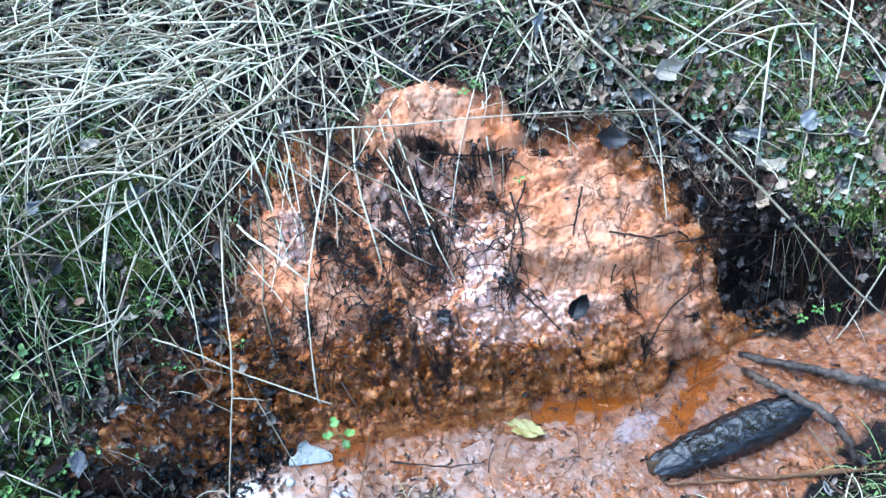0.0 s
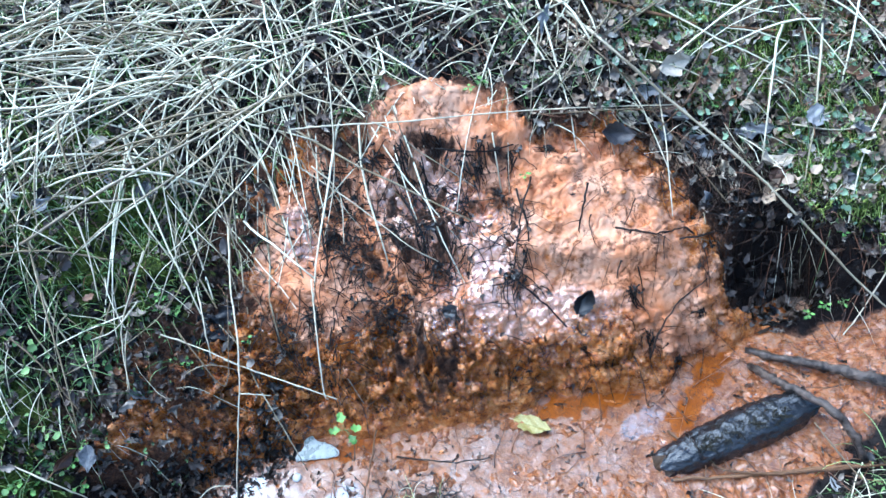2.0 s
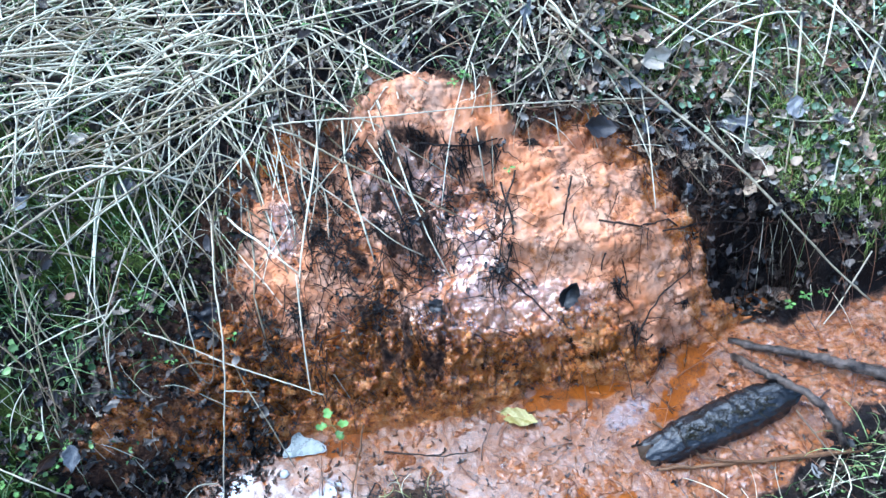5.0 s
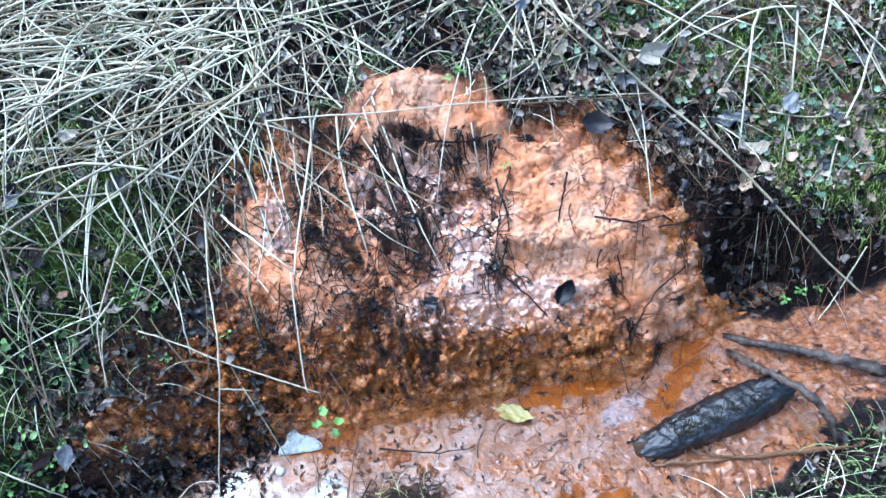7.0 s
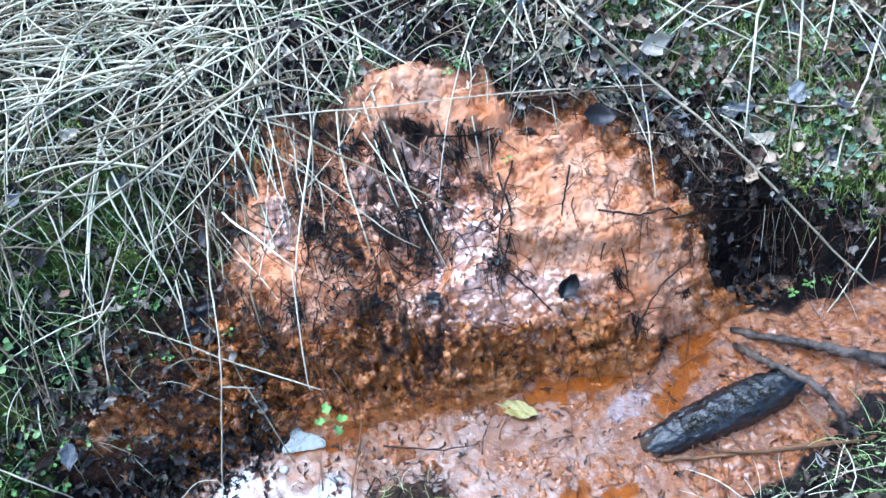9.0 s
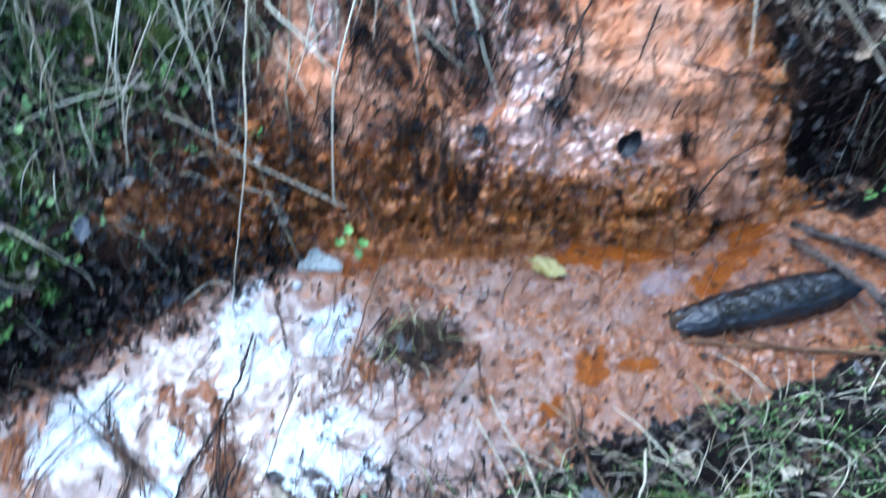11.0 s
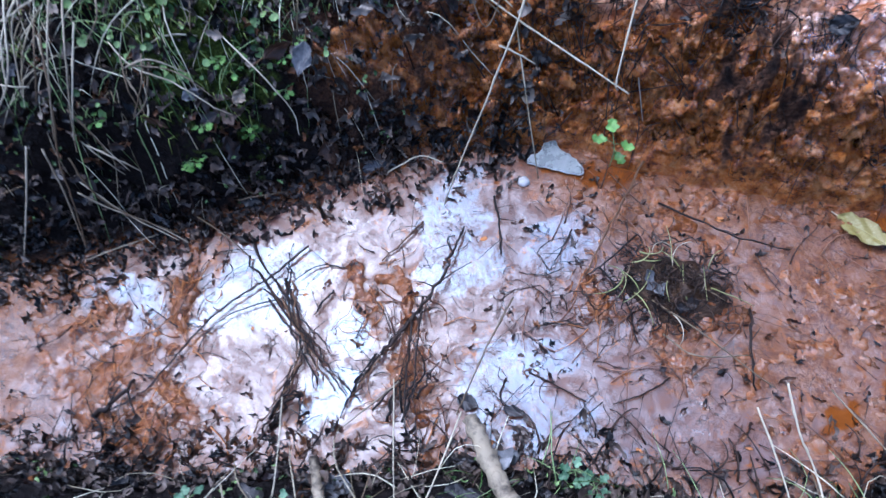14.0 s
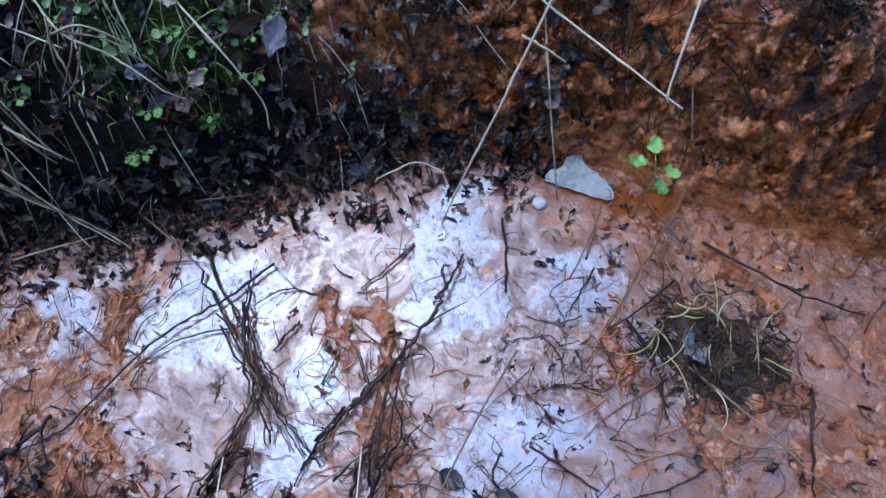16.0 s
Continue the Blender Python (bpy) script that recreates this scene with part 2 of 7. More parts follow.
GROUND, WATER = ground_material(), water_material()
STRAW = plain("dry_straw", (0.15, 0.105, 0.055), (0.58, 0.51, 0.35), 26, 0.55, 0.3, 0.001, 0.9, "each", (1, 1, 1))
STRAW_LOOSE = plain("matted_straw", (0.22, 0.17, 0.09), (0.90, 0.84, 0.60), 26, 0.55, 0.3, 0.001, 0.6, "island")
DARK_TWIG = plain("wet_dark_twig", (0.005, 0.004, 0.004), (0.034, 0.022, 0.016), 90, 0.38, 0.6, 0.002, 0.4, Specular_IOR_Level=0.2)
DARK_LOOSE = plain("dark_rootlets", (0.008, 0.006, 0.005), (0.050, 0.030, 0.020), 90, 0.45, 0.6, 0.002, 0.6, "island", Specular_IOR_Level=0.2)
BROWN_TWIG = plain("brown_twig", (0.05, 0.025, 0.012), (0.20, 0.11, 0.055), 90, 0.45, 0.6, 0.002, 0.4, Specular_IOR_Level=0.2)
PALE_BARK = plain("weathered_pale_bark", (0.05, 0.038, 0.026), (0.40, 0.33, 0.22), 30, 0.7, 0.8, 0.004, 0.1, reach=0.07)
BLACK_BARK = plain("waterlogged_black_bark", (0.004, 0.004, 0.005), (0.024, 0.024, 0.026), 75, 0.20, 0.7, 0.004, 0.1, "each", (0.6, 1, 1), IOR=1.7)
WOOD = plain("broken_wood", (0.02, 0.014, 0.01), (0.12, 0.08, 0.05), 60, 0.5, 0.7, 0.003, Specular_IOR_Level=0.2)
LEAF_DARK = leaf_material("rotting_dark_leaf", (0.010, 0.009, 0.009), (0.060, 0.050, 0.046), 0.36)
LEAF_BROWN = leaf_material("brown_leaf", (0.05, 0.024, 0.012), (0.26, 0.14, 0.075), 0.45)
LEAF_PALE = leaf_material("bleached_leaf", (0.26, 0.20, 0.13), (0.60, 0.51, 0.38), 0.55)
LEAF_TAN = leaf_material("tan_leaf", (0.15, 0.095, 0.055), (0.50, 0.37, 0.24), 0.5)
LEAF_GREY = leaf_material("grey_leaf", (0.07, 0.07, 0.072), (0.25, 0.245, 0.24), 0.40)
LEAF_YELLOW = leaf_material("yellow_leaf", (0.28, 0.23, 0.06), (0.54, 0.49, 0.22), 0.40)
LEAF_GREEN = leaf_material("green_leaf", (0.06, 0.14, 0.02), (0.22, 0.40, 0.08), 0.45, Subsurface_Weight=0.08)
LEAF_BLUE = leaf_material("blue_green_leaf", (0.05, 0.12, 0.05), (0.22, 0.36, 0.20), 0.45)
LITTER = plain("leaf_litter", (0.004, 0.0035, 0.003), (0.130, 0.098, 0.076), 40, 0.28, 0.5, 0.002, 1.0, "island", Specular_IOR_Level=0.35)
GREEN_LOOSE = plain("green_leaves", (0.03, 0.07, 0.012), (0.29, 0.43, 0.14), 60, 0.45, 0.3, 0.001, 0.7, "island")
CREEPER = plain("creeper_leaves", (0.05, 0.10, 0.045), (0.34, 0.46, 0.28), 60, 0.4, 0.3, 0.001, 0.7, "island")
MOSS = plain("moss", (0.03, 0.055, 0.008), (0.36, 0.45, 0.11), 120, 0.7, 0.4, 0.002, 0.7, "island", Specular_IOR_Level=0.2)
GRASS = plain("green_grass", (0.05, 0.11, 0.02), (0.33, 0.44, 0.17), 60, 0.5, 0.2, 0.001, 0.9, "island", Specular_IOR_Level=0.3)
FLOC_LUMP = plain("iron_mud_lump", (0.20, 0.06, 0.012), (0.62, 0.28, 0.09), 70, 0.25, 1.0, 0.006, 0.4)
GREY_LITTER = plain("grey_leaf_scraps", (0.028, 0.022, 0.016), (0.26, 0.215, 0.165), 60, 0.36, 0.5, 0.002, 0.8, "island")
BROWN_LOOSE = plain("brown_stems", (0.04, 0.016, 0.008), (0.28, 0.13, 0.065), 80, 0.5, 0.4, 0.001, 0.7, "island")
GREY_BRANCH = plain("grey_brown_branch", (0.006, 0.005, 0.005), (0.125, 0.095, 0.075), 38, 0.38, 1.0, 0.005, 0.1, reach=0.09, Specular_IOR_Level=0.25)
PALE_LITTER = plain("pale_leaf_scraps", (0.16, 0.12, 0.08), (0.66, 0.58, 0.47), 60, 0.45, 0.5, 0.002, 0.7, "island")
TAN_LITTER = plain("tan_leaf_scraps", (0.08, 0.052, 0.032), (0.46, 0.35, 0.24), 60, 0.5, 0.5, 0.002, 0.9, "island")
TUFT_MOSS = plain("rusty_black_moss", (0.007, 0.005, 0.003), (0.11, 0.055, 0.022), 42, 0.5, 1.0, 0.006, 0.1, Specular_IOR_Level=0.4)
TUFT_GRASS = plain("pale_yellow_green_blade", (0.20, 0.24, 0.06), (0.48, 0.46, 0.20), 60, 0.55, 0.3, 0.001, 0.15)
DARK_MOSS = plain("black_moss", (0.007, 0.006, 0.004), (0.062, 0.052, 0.024), 120, 0.8, 1.0, 0.004, 0.1, Specular_IOR_Level=0.2)
MUD_LEAF = plain("muddy_leaves", (0.018, 0.008, 0.005), (0.20, 0.085, 0.03), 60, 0.3, 0.5, 0.002, 0.9, "island")
FLOC = plain("iron_crumbs", (0.14, 0.040, 0.007), (0.52, 0.20, 0.045), 80, 0.4, 0.8, 0.003, 0.7, "island")


def ice_material():
    n = Nodes("cloudy_shard")
    grain_ = n.noise(60, 5, 0.6)
    return n.done(n.ramp(grain_, (0.3, (0.20, 0.225, 0.215)), (0.7, (0.46, 0.49, 0.46))), n.fit(grain_, 0.3, 0.7, 0.15, 0.4), n.bump(n.noise(140, 3), 0.3, 0.001), Transmission_Weight=0.35, IOR=1.3)


SHARD = ice_material()
SHARD_RIM = plain("shard_rim", (0.26, 0.27, 0.26), (0.62, 0.63, 0.60), 60, 0.4, 0.5, 0.002)
WHITE_STONE = plain("white_stone", (0.45, 0.44, 0.42), (0.82, 0.82, 0.80), 60, 0.4, 0.5, 0.002)


# -- shape of the ground --
# The ditch: its two water lines, seen from above, and how the ground rises from them.
FAR_X = (-1.8, -1.22, -0.95, -0.78, -0.57, -0.41, -0.26, 0.04, 0.27, 0.51, 0.60, 0.76, 0.88, 1.15, 1.7)
FAR_Y = (-0.03, 0.27, 0.51, 0.665, 0.83, 0.90, 0.915, 0.92, 0.985, 1.0, 1.04, 1.12, 1.165, 1.21, 1.38)
NEAR_X = (-1.5, -0.96, -0.78, -0.65, -0.53, -0.36, -0.20, 0.02, 0.13, 0.27, 0.41, 0.55, 0.66, 0.82, 1.03, 1.7)
NEAR_Y = (-0.35, -0.08, -0.02, 0.05, 0.10, 0.18, 0.28, 0.335, 0.345, 0.43, 0.535, 0.59, 0.64, 0.69, 0.83, 1.06)
RISE_D = (0.0, 0.03, 0.085, 0.13, 0.20, 0.34, 0.58, 0.80, 1.2, 2.0, 6.0, 100.0)
RISE_Z = (0.0, 0.07, 0.175, 0.245, 0.30, 0.385, 0.585, 0.69, 0.80, 0.90, 1.1, 2.5)
NEAR_D = (0.0, 0.04, 0.2, 0.5, 1.0, 3.0, 100.0)
NEAR_Z = (0.0, 0.03, 0.06, 0.12, 0.25, 0.45, 1.5)
TABLE = np.random.RandomState(5).permutation(1024)
ANGLES = np.random.RandomState(6).rand(1024) * 2 * math.pi


def grain(x, y, size, seed=0):
    """Smooth noise, about -0.7 to 0.7, with lumps of that size."""
    u, v = np.asarray(x, float) / size, np.asarray(y, float) / size
    i, j = np.floor(u).astype(int), np.floor(v).astype(int)
    fu, fv = u - i, v - j
    su, sv = fu * fu * fu * (fu * (6 * fu - 15) + 10), fv * fv * fv * (fv * (6 * fv - 15) + 10)

    def corner(a, b):
        angle = ANGLES[TABLE[(TABLE[(i + a + 37 * seed) & 1023] + j + b) & 1023]]
        return np.cos(angle) * (fu - a) + np.sin(angle) * (fv - b)

    low = corner(0, 0) * (1 - su) + corner(1, 0) * su
    high = corner(0, 1) * (1 - su) + corner(1, 1) * su
    return low * (1 - sv) + high * sv


def rough(x, y, size, seed=0, steps=3):
    """Noise of several sizes on top of one another."""
    return sum(grain(x, y, size / 2.03 ** k, seed + k) / 1.8 ** k for k in range(steps))


def line(x, xs, ys):
    """A line through a few places, rounded at the bends, going on at a slight slope past its ends."""
    total = 0
    for shift in (-0.05, -0.025, 0, 0.025, 0.05):
        total = total + np.interp(x + shift, xs, ys)
    return total / 5 + 0.35 * (np.minimum(x - xs[0], 0) + np.maximum(x - xs[-1], 0))


def step(a, b, v):
    s = np.clip((v - a) / (b - a), 0, 1)
    return s * s * (3 - 2 * s)


def blob(x, y, cx, cy, rx, ry, turn=0.0):
    """1 in the middle of an ellipse, 0 at its rim, below 0 outside."""
    c, s = math.cos(radians(turn)), math.sin(radians(turn))
    u, v = (x - cx) * c + (y - cy) * s, (y - cy) * c - (x - cx) * s
    return 1 - np.sqrt((u / rx) ** 2 + (v / ry) ** 2)


def best(x, y, blobs):
    return np.maximum.reduce([blob(x, y, *b) for b in blobs])


def banks(x, y):
    """The distances behind the far and the near water line (below 0: on the ditch's side)."""
    far = (y - line(x, FAR_X, FAR_Y)) * np.where(x < -0.5, 0.80, np.where(x < 0.5, 0.96, 0.90))
    near = (line(x, NEAR_X, NEAR_Y) - y) * 0.9
    return far + 0.03 * rough(x, y, 0.12, 3), near + 0.03 * rough(x, y, 0.1, 9)


def iron(x, y):
    """How thickly the orange iron mud lies: above 0 it covers the ground."""
    # dark patches thin the mud down to soil; below the ledge this paints its shade
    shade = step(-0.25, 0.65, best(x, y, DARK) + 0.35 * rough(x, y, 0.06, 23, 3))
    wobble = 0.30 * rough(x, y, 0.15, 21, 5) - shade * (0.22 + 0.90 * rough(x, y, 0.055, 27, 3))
    spread = [blob(x, y, *b) for b in IRON]
    bed = 1.4 - 1.2 * step(-0.3, -0.6, x) - 2.2 * step(0.74, 1.10, x) - 6 * np.maximum(banks(x, y)[0], banks(x, y)[1] + 0.045) / 0.10
    stain = np.minimum(0.6 * blob(x, y, -0.62, 0.93, 0.30, 0.20, 28), 0.34) - 0.28
    return np.maximum.reduce([stain, np.minimum(1.6 * np.maximum.reduce(spread), 0.42), np.minimum(bed, 1) * 0.5]) + wobble


IRON = ((0.10, 1.20, 0.60, 0.27, -4), (0.08, 1.45, 0.23, 0.13, 0), (0.46, 1.26, 0.29, 0.24, -25), (-0.22, 1.25, 0.27, 0.24, -15), (-0.25, 1.02, 0.32, 0.17, 10), (0.66, 1.13, 0.17, 0.13, 20))
OCHRE = ((0.00, 1.31, 0.26, 0.15, 0), (0.06, 1.49, 0.28, 0.12, 0), (-0.20, 1.38, 0.15, 0.12, 0), (0.08, 1.50, 0.22, 0.09, 0), (0.40, 1.34, 0.27, 0.15, -15), (0.20, 1.45, 0.12, 0.10, 0), (0.52, 1.20, 0.24, 0.12, -15), (0.12, 1.22, 0.30, 0.15, 0), (-0.30, 1.20, 0.20, 0.16, 0), (0.24, 1.14, 0.22, 0.07, 5), (-0.38, 1.28, 0.10, 0.12, 0), (-0.25, 1.14, 0.16, 0.07, 10), (0.75, 0.90, 0.30, 0.08, 20))
# bare black soil, plus strips at y 1.385 and 1.435 for the ledge's painted shade
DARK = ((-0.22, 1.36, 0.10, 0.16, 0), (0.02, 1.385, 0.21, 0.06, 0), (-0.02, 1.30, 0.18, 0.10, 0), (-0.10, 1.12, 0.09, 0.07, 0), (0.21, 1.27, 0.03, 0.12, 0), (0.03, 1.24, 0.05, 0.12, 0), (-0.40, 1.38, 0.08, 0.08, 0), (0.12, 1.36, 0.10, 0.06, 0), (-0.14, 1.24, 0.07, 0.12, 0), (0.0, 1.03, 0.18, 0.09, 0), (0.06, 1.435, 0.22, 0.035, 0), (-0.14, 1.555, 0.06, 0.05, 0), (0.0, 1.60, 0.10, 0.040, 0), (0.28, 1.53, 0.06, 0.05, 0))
SHEEN = ((0.12, 1.22, 0.15, 0.20, 0), (0.0, 1.34, 0.18, 0.15, 0), (0.10, 1.09, 0.22, 0.075, 5), (-0.34, 1.26, 0.06, 0.08, 0), (0.30, 1.12, 0.22, 0.07, 0))
# on the mud flat: shining puddles, and the small clear pools under the spring
PUDDLE = ((0.50, 0.935, 0.095, 0.055, 25), (0.17, 0.86, 0.13, 0.05, 10))
CLEAR = ((0.37, 0.985, 0.15, 0.045, 8), (0.595, 0.925, 0.030, 0.075, -20), (0.70, 1.07, 0.080, 0.050, 30), (-0.27, 0.875, 0.10, 0.03, 10), (0.66, 1.0, 0.03, 0.06, -25), (0.345, 0.68, 0.055, 0.045, 70), (0.26, 0.57, 0.045, 0.022, 60), (0.45, 0.70, 0.07, 0.022, 10))
FILM = ((-0.481, 0.647, 0.115, 0.080, -61), (-0.421, 0.580, 0.100, 0.062, 31), (-0.793, 0.378, 0.145, 0.100, 37), (-1.034, 0.240, 0.115, 0.062, -8), (-0.568, 0.367, 0.058, 0.048, -21), (-0.544, 0.248, 0.066, 0.060, 34), (-0.258, 0.446, 0.130, 0.050, 29), (-0.179, 0.360, 0.165, 0.076, -6), (-0.948, 0.064, 0.072, 0.046, -34), (-0.27, 0.70, 0.06, 0.09, -20), (-0.71, 0.735, 0.055, 0.028, 40), (-0.52, 0.775, 0.05, 0.03, 20), (0.50, 0.925, 0.085, 0.040, 30))
RIDGE = ((-1.13, 0.15, 0.11, 0.07, 20), (-0.97, 0.10, 0.20, 0.12, 0), (-0.60, 0.47, 0.09, 0.022, -50), (-0.91, 0.27, 0.14, 0.035, -65), (-0.81, 0.12, 0.11, 0.04, -30), (-0.54, 0.43, 0.09, 0.025, -55), (-0.41, 0.36, 0.13, 0.032, -55), (-0.39, 0.33, 0.09, 0.05, -31), (-0.17, 0.62, 0.08, 0.028, -56), (-1.04, 0.19, 0.09, 0.06, -14), (-0.85, 0.065, 0.10, 0.06, -17), (-0.49, 0.47, 0.09, 0.020, -51), (-0.56, 0.49, 0.09, 0.018, 20), (0.0, 0.56, 0.08, 0.045, -42), (-0.04, 0.68, 0.12, 0.065, -24))


def flats(x, y):
    """Where wet mud fills the ditch up to the water's surface: beyond the pool, clear of the puddles."""
    return np.maximum(step(-0.14, 0.10, x - 0.20 * step(0.62, 0.48, y) + 0.25 * rough(x, y, 0.12, 151, 3)), step(-0.1, 0.3, blob(x, y, -0.12, 0.865, 0.20, 0.085, 5) + 0.5 * rough(x, y, 0.07, 153, 3))) * step(0.10, -0.15, np.maximum(best(x, y, PUDDLE), best(x, y, CLEAR)) + 0.35 * rough(x, y, 0.06, 101, 3))


def height(x, y):
    """The ground's height over the water at a place."""
    x, y = np.asarray(x, float), np.asarray(y, float)
    far, near = banks(x, y)
    # hollows at the foot of the spring, where the water comes out
    far = far - 0.055 * step(0.0, 0.5, blob(x, y, 0.33, 1.00, 0.10, 0.09)) - 0.05 * step(0.0, 0.5, blob(x, y, 0.66, 1.07, 0.07, 0.08))
    mud = iron(x, y)
    orange = step(-0.05, 0.15, mud)
    bank = np.where(far > 0, np.interp(far, RISE_D, RISE_Z), 0)
    # the ledge of the spring with the hollow below it, the lobe beside it, and the dark hole in the bank
    bank = bank + 0.034 * step(0.0, 0.18, blob(x, y, 0.06, 1.50, 0.25, 0.09) + 0.20 * rough(x, y, 0.06, 25, 2)) - 0.045 * step(0, 0.6, blob(x, y, 0.04, 1.385, 0.24, 0.085))
    bank = bank + 0.045 * step(0, 0.55, blob(x, y, 0.42, 1.30, 0.26, 0.16, -15)) + 0.03 * step(0, 0.5, blob(x, y, -0.33, 1.22, 0.16, 0.16))
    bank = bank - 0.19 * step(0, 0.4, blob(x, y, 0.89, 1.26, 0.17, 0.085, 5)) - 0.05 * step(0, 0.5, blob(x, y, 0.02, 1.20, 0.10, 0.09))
    lip = line(x, (0.10, 0.24, 0.34, 0.49, 0.62), (1.22, 1.205, 1.195, 1.18, 1.20)) + 0.03 * rough(x, y, 0.11, 53, 1)
    bank = bank + 0.022 * step(-0.010, 0.016, y - lip) * step(0.12, 0.0, y - lip) * step(0.16, 0.26, x) * step(0.66, 0.54, x) - 0.020 * step(-0.07, -0.015, y - lip) * step(0.008, -0.004, y - lip) * step(0.16, 0.26, x) * step(0.66, 0.54, x)
    up = step(0.0, 0.06, far)
    run = y + 0.8 * np.interp(np.maximum(far, 0), RISE_D, RISE_Z)
    smooth = 1 - 0.90 * np.clip(0.45 + 1.1 * best(x, y, OCHRE), 0, 1)
    lumps = 0.035 * rough(x, run, 0.16, 41, 2) + smooth * (0.060 * rough(x, run, 0.055, 31, 3) - 0.034 * np.abs(rough(x, run, 0.08, 43, 3)) + 0.026 * np.abs(rough(x, run, 0.034, 51, 2))) - 0.008 * step(0.08, 0.0, np.abs(rough(x, run, 0.13, 47, 3)))
    soil = 0.045 * rough(x, run, 0.20, 61, 3) + 0.034 * rough(x, run, 0.05, 71, 3)
    bank = bank + up * np.where(far > 0, orange * lumps + (1 - orange) * soil, 0)
    shore = np.where(near > 0, np.interp(near, NEAR_D, NEAR_Z), 0) + step(0, 0.05, near) * (0.03 * rough(x, y, 0.18, 81, 3) + 0.012 * rough(x, y, 0.04, 91, 2))
    inside = step(0.02, -0.02, np.maximum(far, near))
    rim = step(-0.10, -0.005, np.maximum(far, near))
    bed = -0.026 + 0.013 * rough(x, y, 0.085, 111, 4) + 0.021 * rim + 0.029 * step(-0.1, 0.5, best(x, y, RIDGE) + 0.8 * rough(x, y, 0.06, 131, 4)) + 0.007 * rough(x, y, 0.03, 141, 3)
    flat = flats(x, y)
    bed = bed * (1 - flat) + flat * (-0.0045 + 0.007 * step(0.62, 0.85, x) + 0.012 * rough(x, y, 0.11, 161, 2) + 0.016 * np.abs(rough(x, y, 0.050, 171, 3))) - 0.022 * step(-0.05, 0.25, best(x, y, CLEAR) + 0.35 * rough(x, y, 0.06, 101, 3))
    away = step(1.95, 1.55, np.maximum(np.abs(x), np.abs(y - 0.9)))
    calm = np.where(far > 0, np.interp(far, RISE_D, RISE_Z), 0) + np.where(near > 0, np.interp(near, NEAR_D, NEAR_Z), 0)
    return away * (bank + shore + inside * bed + (1 - inside) * 0.004) + (1 - away) * (calm - 0.03 * (calm <= 0))
# -- end of shape --


# -- the ground and the water --
def spaced(ends, pitches, reach):
    """Places along an axis: even and close in the middle, further and further apart out to the reach on both sides."""
    mid, out = [v for a, b, p in zip(ends, ends[1:], pitches) for v in np.arange(a, b - p / 2, p)], []
    low, gap, at = ends[0], pitches[0], 0.0
    while at < reach:
        gap *= 1.35
        at += gap
        out.append(at)
    return np.array([low - a for a in reversed(out)] + mid + [mid[-1] + a for a in out])


def crusted(gx, gy, gz):
    """The iron mud swells into lumps and shelves, outward from the slope: the places of the ground's sheet, moved."""
    run = gy + 0.9 * gz
    dzdx, dzdy = np.gradient(gz, axis=1) / np.gradient(gx, axis=1), np.gradient(gz, axis=0) / np.gradient(gy, axis=0)
    size = np.sqrt(1 + dzdx ** 2 + dzdy ** 2)
    far = banks(gx, gy)[0]
    where = step(-0.02, 0.12, iron(gx, gy)) * step(0.0, 0.03, far) * step(0.80, 0.70, far) * step(1.4, 1.2, np.abs(gx))
    smooth = np.clip(0.40 + 1.2 * best(gx, gy, OCHRE), 0, 1)
    warp = 0.02 * rough(gx, run, 0.06, 501, 2)
    lumps = 0.034 * (np.abs(rough(gx + warp, 0.75 * run, 0.060, 511, 3)) - 0.20) + 0.014 * (np.abs(rough(gx, run + warp, 0.020, 521, 2)) - 0.2)
    pits = -0.012 * step(0.20, 0.42, rough(gx - warp, 0.8 * run, 0.045, 531, 2))
    cracks = -0.006 * step(0.06, 0.0, np.abs(rough(gx + warp, run, 0.10, 541, 3))) + 0.0025 * rough(gx, run, 0.03, 551, 2)
    # the foot hangs over the small clear pools
    brow = step(0.015, 0.05, far) * step(0.13, 0.07, far) * (step(0.22, 0.30, gx) * step(0.54, 0.44, gx) + step(0.56, 0.62, gx) * step(0.74, 0.68, gx))
    out = where * ((1 - 0.93 * smooth) * (lumps + pits) + smooth * cracks + brow * (0.010 + 0.02 * rough(gx, run, 0.05, 561, 2)))
    return gx - out * dzdx / size, gy - out * dzdy / size, gz + out / size


def sheet(name, xs, ys, surface, material, fields, shaped=None):
    """A sheet over a grid of places, with a smooth value a corner for each field."""
    gx, gy = np.meshgrid(xs, ys)
    gz = surface(gx, gy)
    px_, py_, pz_ = shaped(gx, gy, gz) if shaped else (gx, gy, gz)
    w, h = len(xs), len(ys)
    mesh = bpy.data.meshes.new(name)
    mesh.vertices.add(w * h)
    mesh.vertices.foreach_set("co", np.stack([px_, py_, pz_], -1).astype(np.float32).ravel())
    i = (np.arange(h - 1)[:, None] * w + np.arange(w - 1)[None, :]).ravel()
    quads = np.stack([i, i + 1, i + w + 1, i + w], -1).astype(np.int32)
    mesh.loops.add(quads.size)
    mesh.loops.foreach_set("vertex_index", quads.ravel())
    mesh.polygons.add(len(quads))
    mesh.polygons.foreach_set("loop_start", np.arange(0, quads.size, 4, dtype=np.int32))
    mesh.polygons.foreach_set("use_smooth", np.ones(len(quads), bool))
    mesh.update(calc_edges=True)
    for key, how in fields.items():
        mesh.attributes.new(key, "FLOAT", "POINT").data.foreach_set("value", how(gx, gy).astype(np.float32).ravel())
    mesh.materials.append(material)
    return new(name, mesh)


